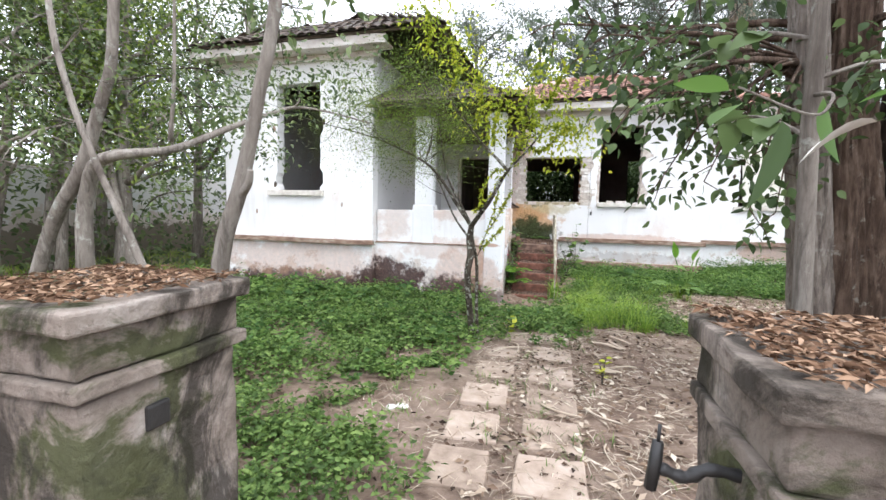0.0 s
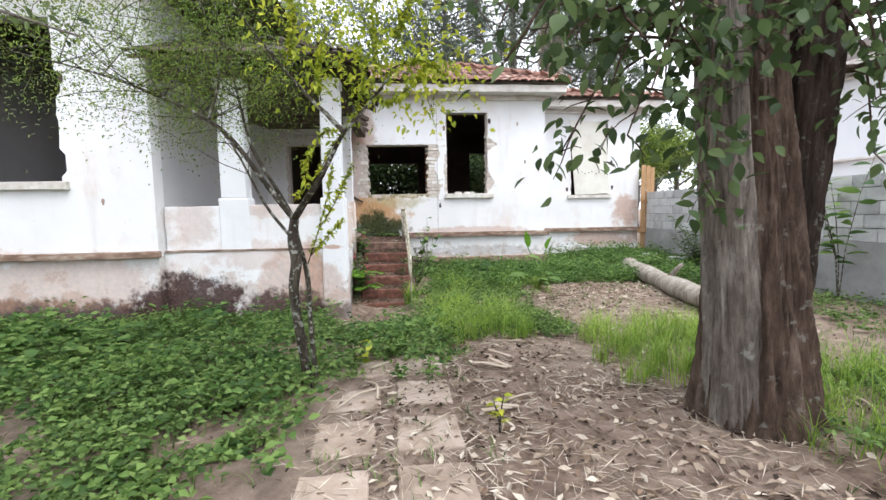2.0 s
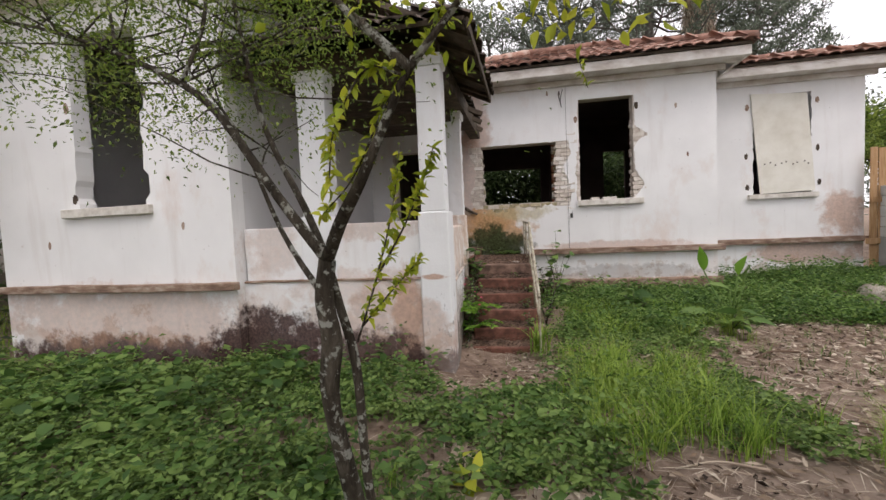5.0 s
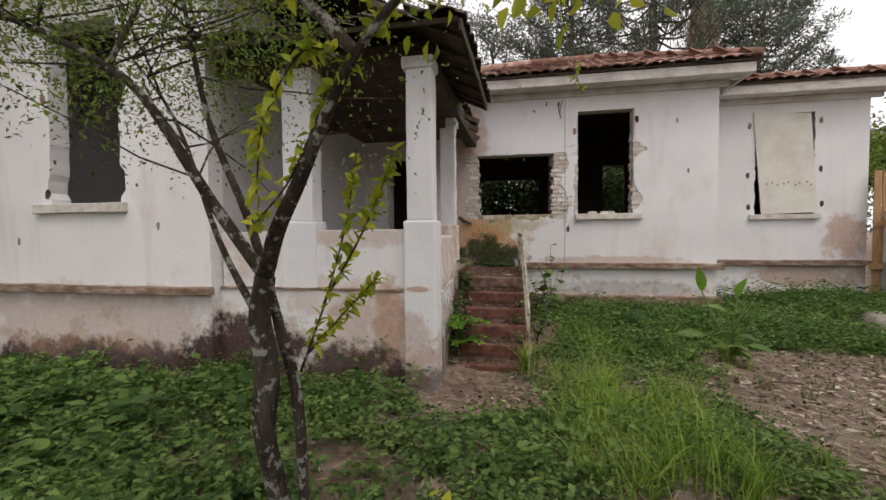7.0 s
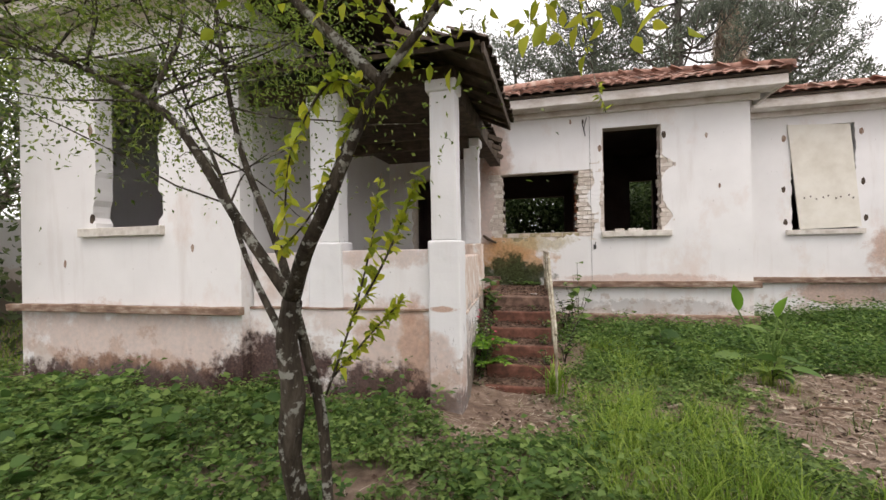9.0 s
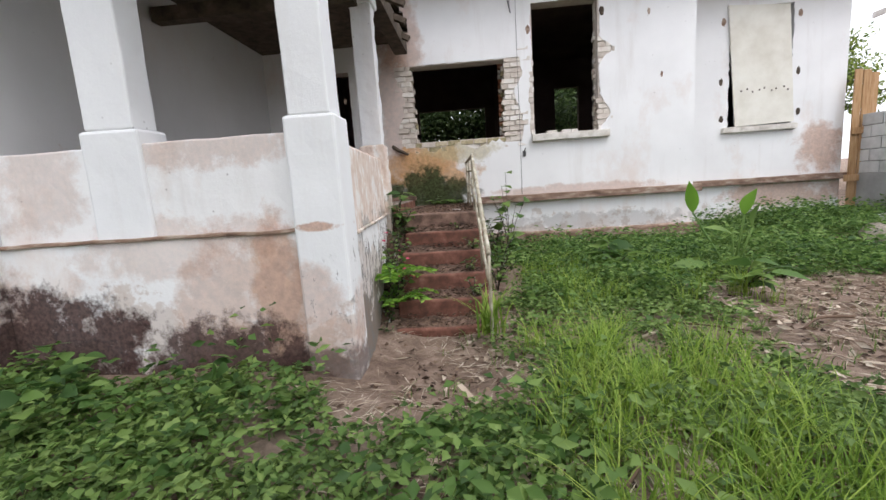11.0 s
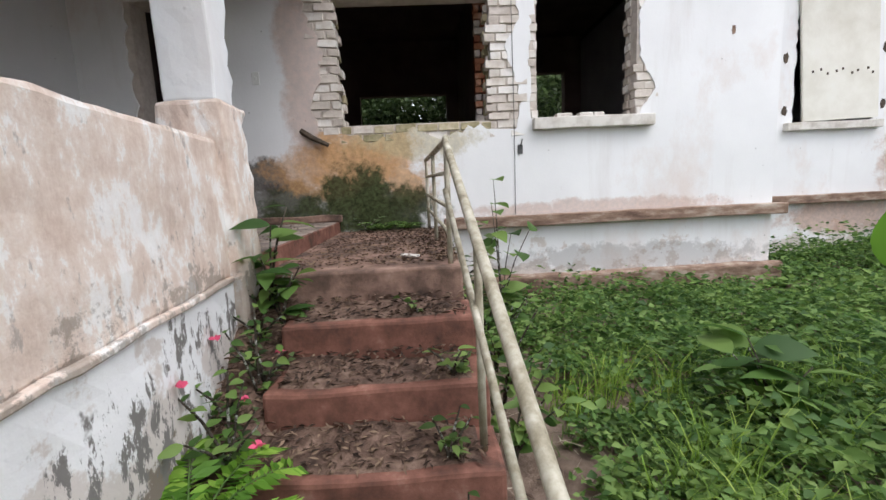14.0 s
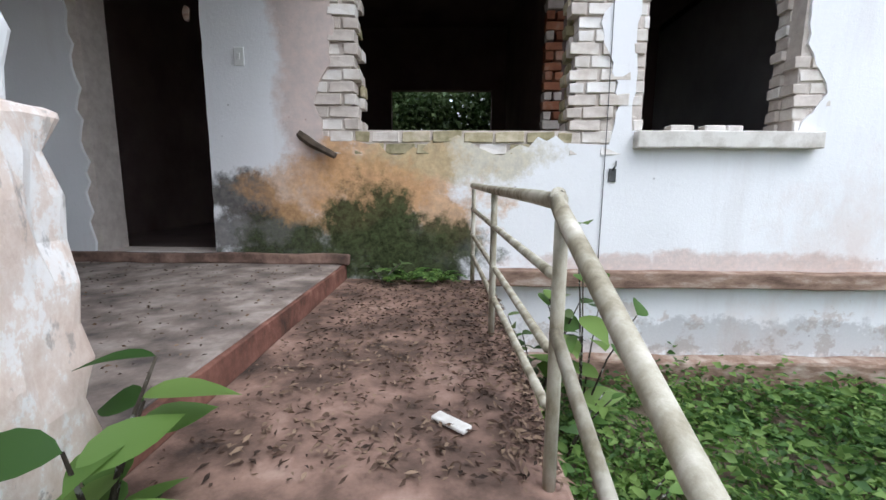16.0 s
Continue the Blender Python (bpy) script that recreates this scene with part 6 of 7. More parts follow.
# added ring of trees that shapes the light, partly unseen behind the camera
gr = random.Random(77)
for k in range(34):
    a = radians(-100 + 9.6 * k + gr.uniform(-3, 3))
    r = gr.uniform(34, 46)
    x, y = 2 + r * math.cos(a), 6 + r * math.sin(a)
    if -14 < x < 24 and y > 20:
        continue
    far_h = gr.uniform(7, 11) if y > 10 or x < 0 else gr.uniform(6, 9)
    grow("ring_tree", (x, y, 0), far_h, 4.2, 0.25, BARK_HAZED, LEAF_HAZED, 300 + k, "distant leafy tree added to ring the plot", 9, (0, 0), 0.12, 1.4, 22, (0.5, 0.24), "trees round the plot", 2)

# ---- ground cover ----
G = np.random.default_rng(2024)


def ground_z(x, y):
    return np.array([height(a, b) for a, b in zip(x, y)])


def patchy(x, y, s=0.9, k=0.0):
    return np.array([noise.noise(Vector((a * s, b * s, k))) for a, b in zip(x, y)])


def soft_box(x, y, x0, x1, y0, y1, e=0.35):
    fx = np.clip(np.minimum(x - x0, x1 - x) / e + 0.5, 0, 1)
    fy = np.clip(np.minimum(y - y0, y1 - y) / e + 0.5, 0, 1)
    return fx * fy


def built(x, y):
    """True where a wall, step, pier or slab stands."""
    b = (x > -4.5) & (x < -0.9) & (y > 7.32)
    b |= (x > -1.1) & (x < 1.52) & (y > 7.48)
    b |= (x > 1.3) & (x < 2.42) & (y > 8.5)
    b |= (x > 1.0) & (x < 5.9) & (y > 11.9)
    b |= (x > 5.7) & (y > 13.0)
    b |= (x > 8.95)
    b |= (x > 1.1) & (x < 1.7) & (y > 0.5) & (y < 1.06)
    b |= (x > 2.75) & (x < 3.3) & (y > 0.54) & (y < 1.06)
    return b


def green(x, y):
    """How thickly weeds grow at a place."""
    w = soft_box(x, y, -7, 1.45, 2.6, 7.5, 0.5)
    w = np.maximum(w, soft_box(x, y, 0.4, 1.7, 0.2, 2.5, 0.4) * 0.9)
    w = np.maximum(w, soft_box(x, y, -7, 0.6, -2, 2.6, 0.6) * 0.7)
    w *= 1 - 0.75 * soft_box(x, y, 0.2, 1.9, 2.55, 3.5, 0.3)
    w = np.maximum(w, soft_box(x, y, 1.5, 3.0, 4.9, 7.0, 0.5) * 0.62)
    w = np.maximum(w, soft_box(x, y, 2.5, 4.2, 6.0, 9.5, 0.5) * 0.75)
    w = np.maximum(w, soft_box(x, y, 2.45, 9.0, 9.3, 13.2, 0.4) * 0.95)
    w *= 1 - 0.85 * soft_box(x, y, 2.3, 2.95, 9.0, 10.7, 0.3)
    w *= 1 - 0.8 * soft_box(x, y, 1.3, 2.5, 6.9, 8.4, 0.4)
    w = np.maximum(w, soft_box(x, y, 7.4, 9.0, 5.0, 11, 0.5) * 0.55)
    w = np.maximum(w, soft_box(x, y, 4.8, 9.0, -2, 4.5, 0.6) * 0.6)
    return w


def scatter(n, x0, x1, y0, y1, weight, cut=0.35, k=0.0):
    x, y = G.uniform(x0, x1, n), G.uniform(y0, y1, n)
    w = weight(x, y) * (np.where(x > 2.2, 0.95, 0.66) + 1.0 * patchy(x, y, 1.1, k) + 1.25 * patchy(x, y, 3.1, k + 9))
    keep = (G.uniform(0, 1, n) < w) & ~built(x, y) & (w > cut * 0.5)
    return x[keep], y[keep]


def weed_bed(name, n, x0, x1, y0, y1, per, tall, leaf, mat, label, k=0.0, weight=green):
    x, y = scatter(n, x0, x1, y0, y1, weight, 0.35, k)
    z = ground_z(x, y)
    m = len(x)
    hgt = tall * G.uniform(0.35, 1.2, m) * np.clip(0.85 + 1.3 * patchy(x, y, 1.6, 5) + 1.4 * patchy(x, y, 4.2, 6), 0.2, 2.4)
    stems = 3
    each = per // stems
    az = np.repeat(G.uniform(0, 2 * math.pi, m * stems), each)
    xx, yy, zz, hh = (np.repeat(q, stems * each) for q in (x, y, z, hgt))
    step = np.tile(np.arange(each), m * stems)
    f = np.clip((step + 1) / each + G.normal(size=len(az)) * 0.06, 0.1, 1.1)
    reach = hh * 0.95 * f
    turn = np.where(step % 2 == 0, 1.0, -1.0) * (1.25 - 0.9 * (step == each - 1)) + G.normal(size=len(az)) * 0.25
    d = np.stack([np.cos(az + turn), np.sin(az + turn), G.uniform(-0.25, 0.4, len(az))], 1)
    at = np.stack([xx + np.cos(az) * reach, yy + np.sin(az) * reach, zz + hh * (1.5 * f - 0.75 * f * f) + 0.01], 1)
    v, fc = leaf_small(at, d, leaf[0], leaf[1], G)
    return tagged(rows_mesh(name, v, fc, mat), label, "weeds", kind="stuff")


weed_bed("weeds_lawn", 9800, -5.5, 1.9, 2.3, 7.5, 15, 0.17, (0.056, 0.032), WEED, "low green weeds covering the front yard")
weed_bed("weeds_gate", 4200, -2.5, 1.9, 0.6, 2.8, 13, 0.13, (0.05, 0.028), WEED, "low green weeds beside the gate", 2.0)
weed_bed("weeds_wall", 8500, 2.4, 9.0, 8.6, 13.1, 15, 0.19, (0.048, 0.025), LEAF_FRESH, "thick green weeds along the house wall", 3.0)
weed_bed("weeds_yard", 5000, 1.5, 5.0, 5.4, 9.6, 12, 0.14, (0.05, 0.028), WEED, "patchy weeds between path and steps", 4.0)
weed_bed("weeds_clumps", 1500, -4.5, 2.8, 3.2, 7.3, 18, 0.27, (0.075, 0.042), LEAF_FRESH, "taller bright green weed clumps in the yard", 31.0)
weed_bed("weeds_clumps", 1500, 2.7, 8.8, 8.6, 12.9, 18, 0.27, (0.075, 0.042), LEAF_FRESH, "taller bright green weed clumps by the house wall", 33.0)
weed_bed("weeds_side", 4200, 4.8, 9.0, -2, 9.5, 11, 0.16, (0.06, 0.034), WEED, "patchy weeds along the block wall", 6.0)


def broad(x, y):
    return soft_box(x, y, -3.6, 0.8, 5.0, 7.3, 0.6) * (0.25 + 0.75 * soft_box(x, y, -2.8, -0.6, 5.6, 7.0, 0.5))


x, y = scatter(420, -3.8, 1.0, 4.8, 7.4, broad, 0.1, 8.0)
per = 6
z = ground_z(x, y)
a = G.uniform(0, 6.28, len(x) * per)
d = np.stack([np.cos(a), np.sin(a), G.uniform(0.1, 0.6, len(a))], 1)
at = np.stack([np.repeat(x, per), np.repeat(y, per), np.repeat(z, per) + G.uniform(0.08, 0.30, len(a))], 1)
v, f = leaf_fine(at, d, 0.13, 0.085, G, 0.15, 0.3)
tagged(rows_mesh("broad_weeds", v, f, LEAF_FRESH), "broad-leaved green weeds before the wing wall", "weeds", kind="stuff")


def tall_grass(x, y):
    w = soft_box(x, y, 2.7, 3.8, 5.7, 7.9, 0.4)
    w = np.maximum(w, soft_box(x, y, 4.2, 5.9, 4.6, 6.3, 0.4))
    w = np.maximum(w, soft_box(x, y, 4.9, 7.5, 2.2, 4.8, 0.6) * 0.8)
    w = np.maximum(w, soft_box(x, y, 1.45, 1.85, 4.9, 5.4, 0.2) * 0.7)
    w = np.maximum(w, soft_box(x, y, 2.9, 4.8, 8.4, 10.0, 0.5) * 0.3)
    w = np.maximum(w, soft_box(x, y, -12, -4.6, 5.0, 12, 0.6) * 0.5)
    return w


x, y = scatter(3400, 1.4, 7.6, 2.0, 10.2, tall_grass, 0.2, 12.0)
per = 22
z = ground_z(x, y)
at = np.stack([np.repeat(x, per) + G.normal(size=len(x) * per) * 0.045, np.repeat(y, per) + G.normal(size=len(x) * per) * 0.045, np.repeat(z, per) - 0.01], 1)
v, f = blade_arrays(at, 0.30, 0.0065, G, 0.6)
tagged(rows_mesh("tall_grass", v, f, GRASS), "tufts of bright green tall grass", "grass", kind="stuff")
n = 16000
x, y = G.uniform(-14, -4.6, n), G.uniform(3, 14, n)
at = np.stack([x, y, ground_z(x, y) - 0.01], 1)
v, f = blade_arrays(at, 0.16, 0.014, G, 0.5)
tagged(rows_mesh("wood_grass", v, f, GRASS), "short grass under the trees beside the house", "grass", kind="stuff")


def turf(x, y):
    return 0.25 + 0.5 * green(x, y) - 0.25 * soft_box(x, y, 2.7, 4.6, 2.5, 6.5, 0.6)


x, y = scatter(15000, -5.0, 8.9, 0.4, 11.5, turf, 0.1, 15.0)
per = 5
at = np.stack([np.repeat(x, per) + G.normal(size=len(x) * per) * 0.03, np.repeat(y, per) + G.normal(size=len(x) * per) * 0.03, np.repeat(ground_z(x, y), per) - 0.005], 1)
v, f = blade_arrays(at, 0.085, 0.007, G, 0.8)
tagged(rows_mesh("short_grass", v, f, WEED), "thin short grass over the soil", "grass", kind="stuff")


# dry litter: straw, dead leaves and sticks
def mulch(x, y):
    w = soft_box(x, y, 1.6, 4.7, 0.3, 7.2, 0.7)
    w = np.maximum(w, soft_box(x, y, 3.8, 7.4, 6.3, 10.5, 0.7))
    w = np.maximum(w, soft_box(x, y, 1.4, 2.8, 6.6, 8.6, 0.3) * 0.8)
    w = np.maximum(w, soft_box(x, y, -3, 2, 2.3, 3.7, 0.5) * 0.6)
    return np.maximum(w, 0.12)


def flat_bits(n, x0, x1, y0, y1, length, width, mat, name, label, k, weight=mulch):
    x, y = scatter(n, x0, x1, y0, y1, weight, 0.05, k)
    z = ground_z(x, y) + 0.012 + 0.02 * G.uniform(0, 1, len(x)) ** 2
    a = G.uniform(0, 6.28, len(x))
    d = np.stack([np.cos(a), np.sin(a), G.normal(size=len(x)) * 0.12], 1)
    v, f = leaf_small(np.stack([x, y, z], 1), d, length, width, G, 0.25)
    return tagged(rows_mesh(name, v, f, mat), label, "litter", kind="stuff")


flat_bits(40000, 1.0, 8.0, 0.2, 10.8, 0.16, 0.006, STRAW, "straw_litter", "dry straw and stalks strewn on the soil", 20)
flat_bits(22000, -4.5, 8.8, 0.2, 11.5, 0.055, 0.028, LITTER, "leaf_litter", "small brown dead leaves on the soil", 21)
flat_bits(3500, 2.0, 7.0, 1.5, 9.5, 0.09, 0.035, STRAW, "chip_litter", "pale wood chips and husks on the soil", 22)


def stick(points, r, label, mat=None, group="sticks"):
    ob = tube("stick", spline(points, 4), [r * (1 - 0.5 * i / (4 * (len(points) - 1) + 1)) for i in range(4 * (len(points) - 1) + 1)], mat or STRAW, None, 6, 0.2)
    return tagged(ob, label, "stick", group)


gs = random.Random(14)
for i in range(46):
    x, y = gs.uniform(1.9, 6.2), gs.uniform(2.0, 8.2)
    a, L = gs.uniform(0, 6.28), gs.uniform(0.18, 0.6)
    z = height(x, y) + 0.03
    stick([(x, y, z), (x + L * 0.5 * math.cos(a), y + L * 0.5 * math.sin(a), z + gs.uniform(0, 0.03)), (x + L * math.cos(a + 0.25), y + L * math.sin(a + 0.25), z)], gs.uniform(0.005, 0.013), "dry pale stick lying on the soil", STRAW if i % 3 else LITTER)
for i, (x, y, a) in enumerate([(3.08, 5.05, 1.2), (3.15, 5.1, 0.7), (3.02, 5.1, 1.7), (3.2, 5.35, 0.9), (3.0, 4.35, 1.5), (2.95, 4.3, 1.9), (2.2, 7.2, 0.5)]):
    bmh = bmesh.new()
    add_box(bmh, -0.022, 0.022, -0.12, 0.12, 0, 0.012, 0.004)
    for vv in bmh.verts:
        vv.co.z += 0.25 * vv.co.y * vv.co.y + 0.15 * abs(vv.co.x)
        vv.co.x *= 1 - 1.5 * abs(vv.co.y)
    ob = part("dry_husk", bmh, STRAW)
    ob.location, ob.rotation_euler = (x, y, height(x, y) + 0.03), (0.1, 0, a)
    tagged(ob, "pale dry palm husk lying on the soil", "husk", "dry husks")
for i, (x, y) in enumerate([(1.30, 2.95), (1.37, 3.0), (5.2, 9.9), (4.6, 10.4), (5.6, 10.2)]):
    bmh = bmesh.new()
    bmesh.ops.create_icosphere(bmh, subdivisions=2, radius=0.036)
    for vv in bmh.verts:
        vv.co = Vector((vv.co.x * 1.3, vv.co.y, vv.co.z * 0.55)) + 0.02 * noise.noise_vector(vv.co * 14 + Vector((i, 0, 0)))
    ob = part("stone", bmh, PAPER)
    ob.location = (x, y, height(x, y) + 0.02)
    tagged(ob, "pale broken stone lying among weeds", "stone", "loose stones")


def litter_on(name, n, x0, x1, y0, y1, z, length, width, mat, label, stack=0.012, heap=1.0):
    x, y = x1 - (x1 - x0) * G.uniform(0, 1, n) ** heap, G.uniform(y0, y1, n)
    a = G.uniform(0, 6.28, n)
    d = np.stack([np.cos(a), np.sin(a), G.normal(size=n) * 0.15], 1)
    zz = (z(x, y) if callable(z) else np.full(n, z)) + 0.006 + stack * G.uniform(0, 1, n)
    v, f = leaf_small(np.stack([x, y, zz], 1), d, length, width, G, 0.35)
    return tagged(rows_mesh(name, v, f, mat), label, "litter", kind="stuff")


litter_on("pier_leaves", 1500, 1.18, 1.64, 0.55, 1.0, 1.335, 0.028, 0.009, DRY_RUST, "brown dead leaves on a gate pier")
litter_on("pier_leaves", 1500, 2.81, 3.25, 0.6, 1.0, 1.335, 0.028, 0.009, DRY_RUST, "brown dead leaves on a gate pier")
litter_on("landing_leaves", 2400, 1.45, 2.33, 9.93, 11.9, 0.83, 0.032, 0.011, LITTER, "dark dead leaves on the landing", 0.015, 2.4)
litter_on("landing_leaves", 900, 1.36, 2.3, 9.9, 11.9, 0.83, 0.018, 0.008, LITTER, "dark dead leaves on the landing")
litter_on("porch_leaves", 700, -0.8, 1.27, 9.95, 11.95, 0.935, 0.020, 0.009, LITTER, "dark dead leaves on the porch floor")
for i in range(1, 6):
    z = 0.83 - 0.18 * i
    y = 9.83 - 0.277 * i
    litter_on("step_leaves", 380, 1.55, 2.34, y + 0.04, y + 0.275, lambda a, b, z=z, y=y: z + 0.05 * np.clip((b - y - 0.08) / 0.22, 0, 1), 0.042, 0.012, LITTER, "dead leaves and twigs on a step")
scrap = box("pale_scrap", -0.06, 0.06, -0.02, 0.02, 0, 0.012, PAPER, None, 0.005)
scrap.location, scrap.rotation_euler = (2.08, 10.16, 0.84), (0.05, 0, -0.7)
tagged(scrap, "pale curled strip of bark on the landing", "scrap")

def soil_bank():
    xs, ys = np.linspace(1.26, 1.80, 17), np.linspace(7.9, 9.86, 54)
    verts = []
    for yy in ys:
        for xx in xs:
            line = 0.83 - 0.65 * (9.83 - yy) if yy > 8.5 else -0.04 - 0.25 * (8.5 - yy)
            z = line - 0.05 - 0.9 * max(0.0, xx - 1.42) + 0.05 * noise.noise(Vector((xx * 7, yy * 7, 2))) + 0.02 * noise.noise(Vector((xx * 25, yy * 25, 5)))
            verts.append((xx, yy, z - (0.12 if xx > 1.74 else 0)))
    nx = len(xs)
    faces = [(j * nx + i, j * nx + i + 1, (j + 1) * nx + i + 1, (j + 1) * nx + i) for j in range(len(ys) - 1) for i in range(nx - 1)]
    ob = link("soil_bank", verts, faces, MUD, smooth=True)
    return tagged(ob, "dark soil heaped along the edge of the steps", "soil", kind="structure")


soil_bank()
litter_on("bank_leaves", 1300, 1.33, 1.60, 8.3, 9.8, lambda a, b: 0.83 - 0.65 * (9.83 - b) - 0.04 - 0.9 * np.maximum(0.0, a - 1.42), 0.05, 0.014, LITTER, "dead leaves and twigs on the soil beside the steps", 0.03)
for i in range(1, 6):
    z, y = 0.83 - 0.18 * i, 9.83 - 0.277 * i
    xs, ys = np.linspace(1.56, 2.33, 22), np.linspace(y + 0.03, y + 0.275, 9)
    verts = [(xx, yy, z + 0.004 + 0.05 * max(0.0, (yy - y - 0.06) / 0.22 * (0.55 + 0.9 * noise.noise(Vector((xx * 5, yy * 6, i * 3)))) - 0.12) - 0.01 * (yy < y + 0.05)) for yy in ys for xx in xs]
    faces = [(j * 22 + k, j * 22 + k + 1, (j + 1) * 22 + k + 1, (j + 1) * 22 + k) for j in range(8) for k in range(21)]
    under(link("dirt", verts, faces, MUD, smooth=True, label="brown dirt caught on the tread"), stairs)

# ---- plants of the steps and the wall ----
def plant(name, base, stems, tall, leaf, per, mat, label, seed, spread=0.25, category="plant", flowers=0, curve=0.3):
    g = random.Random(seed)
    gg = np.random.default_rng(seed)
    t = thing(name, label, category, base)
    b, at, way, tops = Bunch(), [], [], []
    for k in range(stems):
        a = g.uniform(0, 6.28)
        h = tall * g.uniform(0.55, 1.1)
        p = [Vector(base) + Vector((math.cos(a) * spread * f * f, math.sin(a) * spread * f * f, h * f - 0.02)) for f in (0, 0.35, 0.7, 1.0)]
        b.add(p, [0.008, 0.006, 0.005, 0.003], 5)
        tops.append(p[-1])
        for i in range(per):
            f = 0.3 + 0.7 * i / max(1, per - 1)
            j = min(int(f * 3), 2)
            q = p[j].lerp(p[j + 1], min(1.0, f * 3 - j))
            c = i * 2.4 + g.uniform(-0.3, 0.3)
            at.append(tuple(q))
            way.append((math.cos(c), math.sin(c), g.uniform(0.0, 0.5)))
    b.put("stems", BARK_SMALL, t)["kind"] = "stuff"
    v, f = (leaf_fine if leaf[0] > 0.055 else leaf_arrays)(np.array(at), np.array(way), leaf[0], leaf[1], gg, 0.2, curve)
    rows_mesh("leaves", v, f, mat, t)["kind"] = "stuff"
    for k in range(flowers):
        p = tops[k % len(tops)] + Vector((g.uniform(-0.05, 0.05), g.uniform(-0.05, 0.05), g.uniform(-0.06, 0.04)))
        dd = np.array([(math.cos(q * 1.256), math.sin(q * 1.256), 0.35) for q in range(5)])
        v, f = leaf_arrays(np.repeat(np.array([tuple(p)]), 5, axis=0), dd, 0.026, 0.026, gg, 0.1, 0.2)
        rows_mesh("flower", v, f, PETAL, t, "bright pink five-petalled flower")
    return t


plant("broadleaf_plant", (1.43, 9.74, 0.72), 4, 0.46, (0.16, 0.085), 5, LEAF_FRESH, "leafy green plant growing beside the steps", 1, 0.12)
plant("broadleaf_plant", (1.48, 9.70, 0.60), 4, 0.30, (0.16, 0.08), 5, LEAF_FRESH, "leafy green plant growing beside the steps", 2, 0.12)
plant("flowering_plant", (1.49, 9.05, 0.29), 5, 0.36, (0.07, 0.036), 8, LEAF_FRESH, "small plant with bright pink flowers by the steps", 3, 0.14, "flowering plant", 3)
plant("flowering_plant", (1.53, 8.80, 0.11), 6, 0.36, (0.07, 0.036), 8, LEAF_FRESH, "small plant with bright pink flowers by the steps", 4, 0.16, "flowering plant", 4)
plant("flowering_plant", (1.48, 9.36, 0.36), 3, 0.40, (0.06, 0.032), 7, LEAF_FRESH, "small plant with bright pink flowers by the steps", 5, 0.1, "flowering plant", 2)
for i in range(9):
    y = 8.45 + 0.16 * i
    plant("bank_weed", (1.44 + 0.05 * math.sin(i * 2.3), y, 0.74 - 0.65 * (9.83 - y)), 4, 0.2 + 0.05 * math.sin(i * 1.7), (0.052, 0.026), 7, LEAF_FRESH if i % 2 else LEAF_DARK, "small leafy weed rooted beside the steps", 70 + i, 0.12)
plant("step_weed", (2.26, 9.35, 0.47), 3, 0.16, (0.06, 0.03), 6, WEED, "small weed rooted on a step", 6, 0.1)
plant("step_weed", (2.22, 9.08, 0.29), 4, 0.18, (0.06, 0.03), 6, WEED, "small weed rooted on a step", 7, 0.12)
plant("step_weed", (2.25, 8.8, 0.11), 4, 0.18, (0.06, 0.03), 6, WEED, "small weed rooted on a step", 8, 0.12)
plant("step_weed", (2.12, 9.66, 0.65), 2, 0.12, (0.05, 0.026), 5, WEED, "small weed rooted on a step", 9, 0.08)
plant("rail_plant", (2.80, 11.3, 0.0), 6, 1.2, (0.24, 0.13), 4, LEAF_FRESH, "tall broad-leaved weed growing through the rail", 10, 0.25)
plant("rail_plant", (2.6, 11.45, 0.02), 5, 0.85, (0.12, 0.06), 9, LEAF_DARK, "dark leafy weed behind the rail", 11, 0.2)
plant("corner_plant", (1.62, 11.85, 0.83), 3, 0.16, (0.09, 0.04), 7, LEAF_DARK, "small weed in the landing corner", 12, 0.12)
plant("dock_plant", (3.75, 9.5, 0.05), 4, 0.42, (0.26, 0.13), 7, LEAF_FRESH, "broad-leaved dock plant among weeds", 13, 0.18)
plant("dock_plant", (4.6, 8.7, 0.05), 3, 0.3, (0.24, 0.12), 6, LEAF_FRESH, "broad-leaved dock plant among weeds", 14, 0.18)
plant("path_sapling", (1.88, 5.35, 0.0), 2, 0.30, (0.15, 0.08), 4, LEAF_LIME, "small lime green sapling beside the path", 15, 0.06)
plant("path_sapling", (2.92, 4.05, 0.0), 3, 0.26, (0.08, 0.035), 6, LEAF_LIME, "small lime green sapling in the litter", 16, 0.06)
plant("dark_bush", (8.45, 10.0, 0.05), 22, 1.15, (0.10, 0.04), 26, LEAF_DARK, "dark green bush before the block wall", 17, 0.5, "bush")
plant("wall_shrub", (8.6, 7.1, 0.0), 5, 2.1, (0.26, 0.12), 12, LEAF_FRESH, "tall leafy shrub before the block wall", 18, 0.5, "shrub")
for i, (x, y) in enumerate([(2.5, 9.4), (2.55, 9.9), (2.6, 10.4), (2.62, 11.0), (2.55, 11.6)]):
    plant("rail_weed", (x, y, height(x, y)), 6, 0.55, (0.09, 0.045), 9, LEAF_FRESH, "green weed crowding the side of the steps", 40 + i, 0.22)


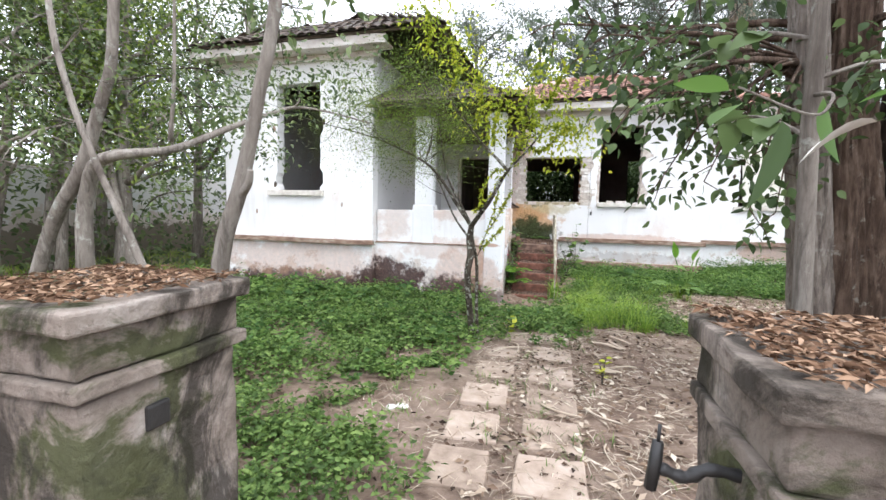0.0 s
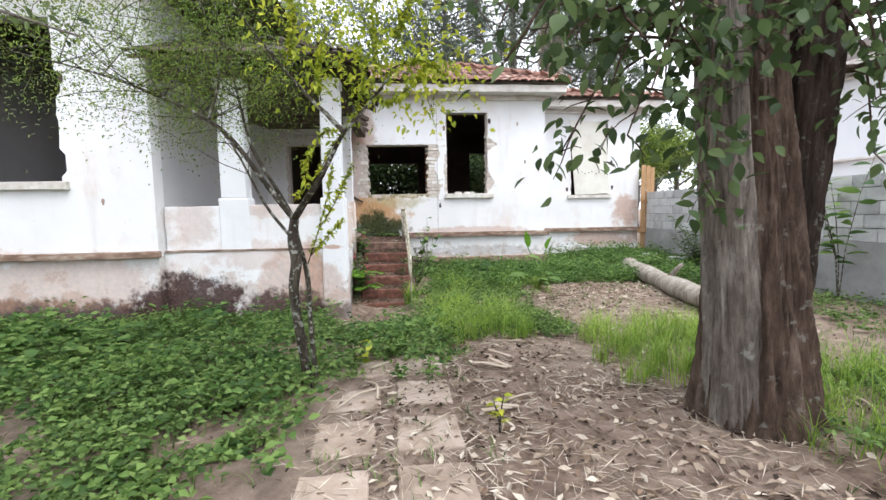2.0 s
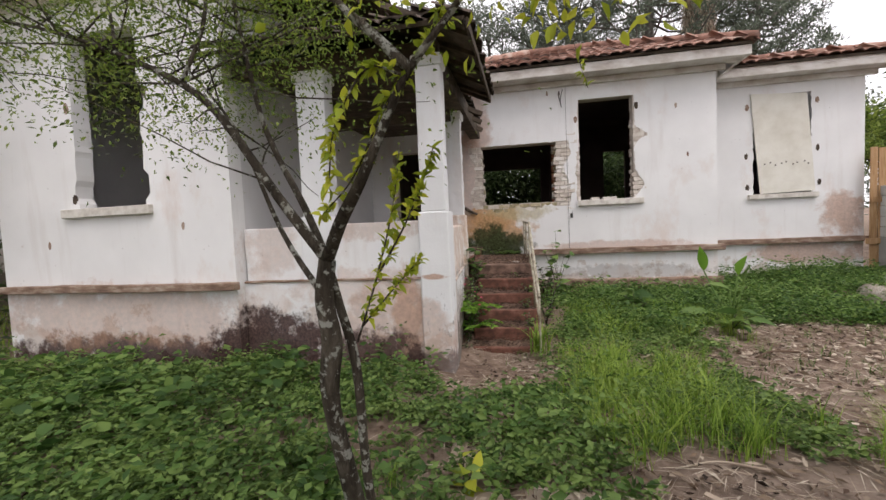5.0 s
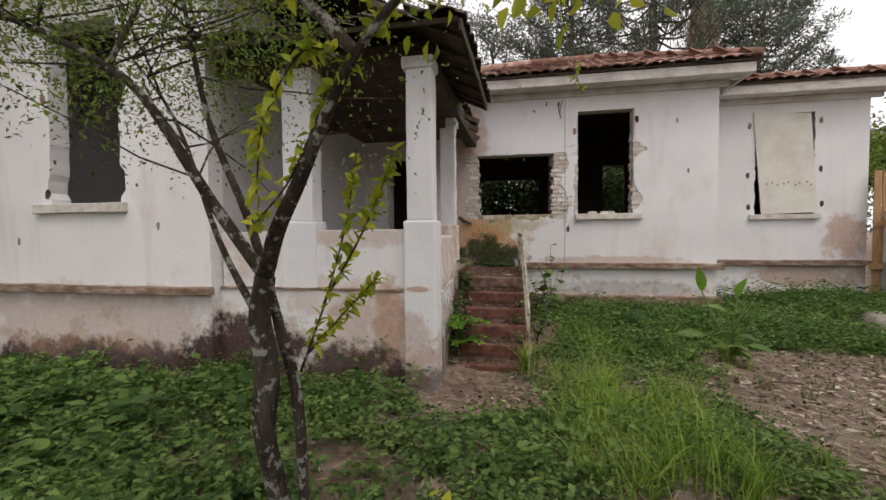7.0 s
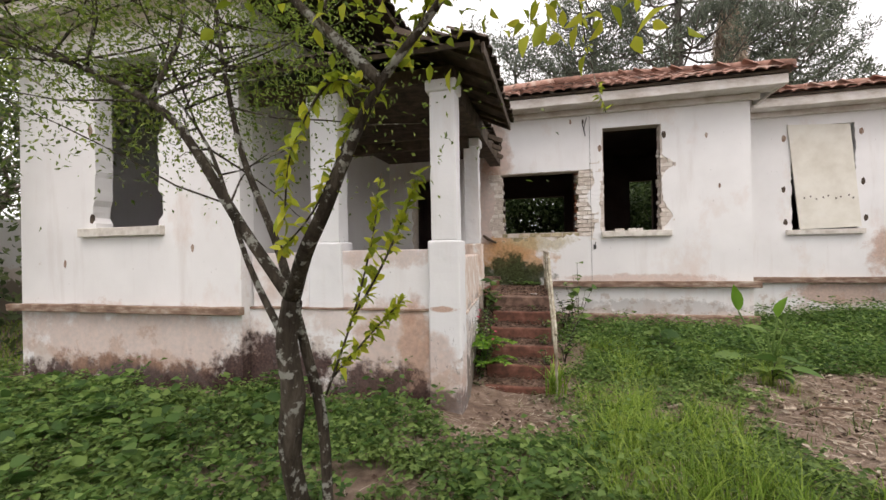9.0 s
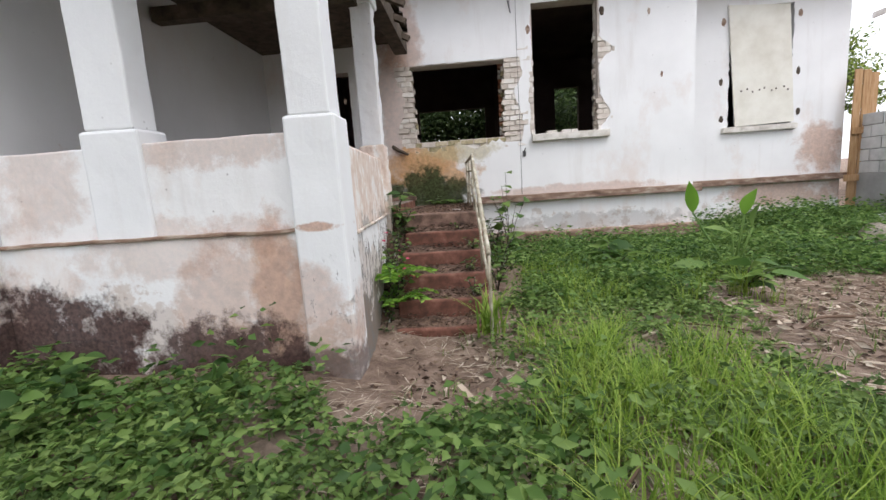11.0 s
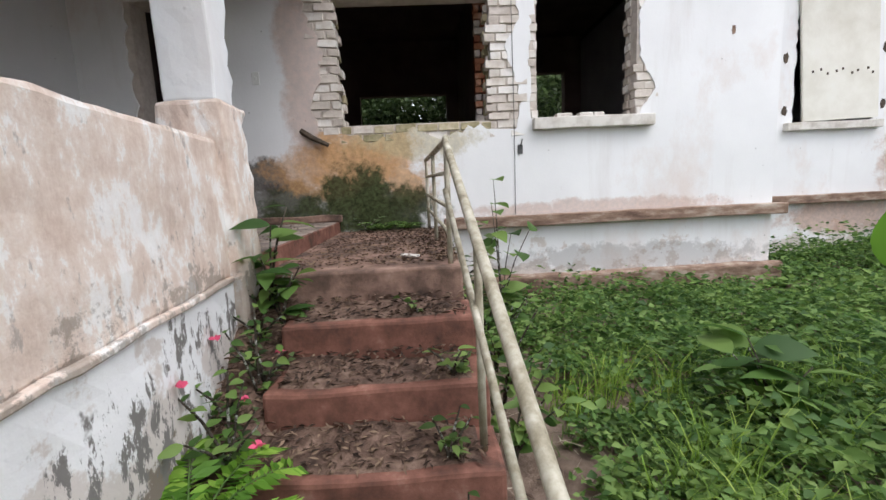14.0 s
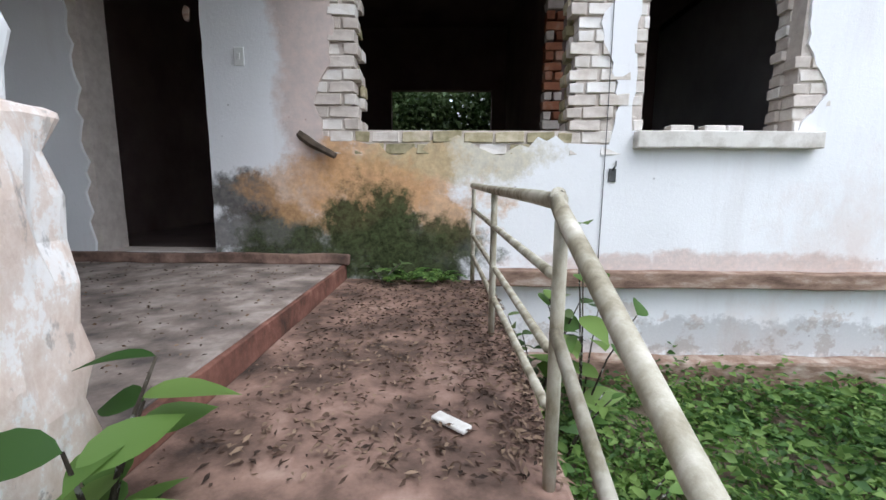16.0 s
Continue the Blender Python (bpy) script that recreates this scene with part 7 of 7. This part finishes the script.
def fern(base, n, size, seed, label):
    g = random.Random(seed)
    gg = np.random.default_rng(seed)
    t = thing("fern", label, "fern", base, "ferns by the steps")
    for k in range(n):
        a = 2 * math.pi * k / n + g.uniform(-0.3, 0.3)
        L = size * g.uniform(0.7, 1.1)
        p = [Vector(base) + Vector((math.cos(a) * L * f, math.sin(a) * L * f, L * (0.95 * f - 0.75 * f * f))) for f in (0, 0.2, 0.4, 0.6, 0.8, 1.0)]
        at, way = [], []
        for i in range(26):
            f = 0.12 + 0.88 * i / 26
            j = min(int(f * 5), 4)
            q = p[j].lerp(p[j + 1], f * 5 - j)
            for s in (-1, 1):
                at.append(tuple(q))
                way.append((-math.sin(a) * s + 0.45 * math.cos(a), math.cos(a) * s + 0.45 * math.sin(a), -0.1))
        v, f = leaf_small(np.array(at), np.array(way), L * 0.21, L * 0.075, gg, 0.1)
        fr = rows_mesh("frond", v, f, LEAF_BRIGHT if size > 0.3 else LEAF_FRESH, t)
        tube("frond_stem", p, [0.004, 0.004, 0.003, 0.003, 0.002, 0.001], LEAF_FRESH, fr, 4)
    return t


fern((1.50, 8.76, 0.30), 10, 0.40, 1, "bright green fern at the foot of the steps")
fern((1.53, 8.70, 0.10), 8, 0.34, 2, "bright green fern at the foot of the steps")
fern((1.78, 11.9, 0.84), 6, 0.26, 3, "small dark fern in the landing corner")
fern((2.0, 11.92, 0.84), 6, 0.24, 4, "small dark fern in the landing corner")

# grass clump at the rail's foot
g2 = np.random.default_rng(4)
at = np.array([(2.36, 8.25, -0.06)]) + g2.normal(size=(60, 3)) * np.array([0.05, 0.05, 0.0])
v, f = blade_arrays(at, 0.36, 0.016, g2, 0.6)
tagged(rows_mesh("rail_grass", v, f, GRASS), "clump of long grass at the rail foot", "grass", kind="stuff")

# the large-leaved plant before the wall
canna = thing("canna_plant", "bright green plant with large upright leaves", "plant", (4.85, 9.3, 0.05))
for k, (dx, dy, h, a, L, tip) in enumerate([(0.1, 0.0, 0.62, 0.2, 0.42, (0.25, 0.0, 0.9)), (-0.05, 0.7, 0.6, 2.9, 0.32, (-0.1, 0.0, 1.0)), (0.02, 0.05, 0.42, 1.0, 0.40, (-0.75, 0.1, 0.35)), (-0.3, -0.1, 0.16, 0, 0.4, (-0.9, -0.2, 0.12)), (0.15, -0.05, 0.5, 0, 0.36, (0.05, -0.1, 1.0))]):
    p = [(4.85 + dx * f, 9.3 + dy * f, 0.05 + h * f) for f in (0, 0.5, 1.0)]
    tube("stem", p, [0.014, 0.012, 0.009], LEAF_FRESH, canna, 6)
    gg = np.random.default_rng(k)
    v, f = leaf_fine(np.array([p[-1]]), np.array([tip]), L, 0.16, gg, 0.35, 0.15)
    rows_mesh("leaf", v, f, LEAF_BRIGHT if k in (0, 1) else LEAF_FRESH, canna)

# the bare twig hanging over the wall
tw2 = thing("hanging_vine", "thin vine with a few leaves hanging from above", "vine", (2.05, 4.9, 2.4))
shoot([(2.35, 5.6, 3.6), (2.5, 5.8, 3.0), (2.55, 5.9, 2.75), (2.6, 5.9, 2.5), (2.66, 5.9, 2.28)], 26, (0.055, 0.028), LEAF_LIME, tw2, 91)
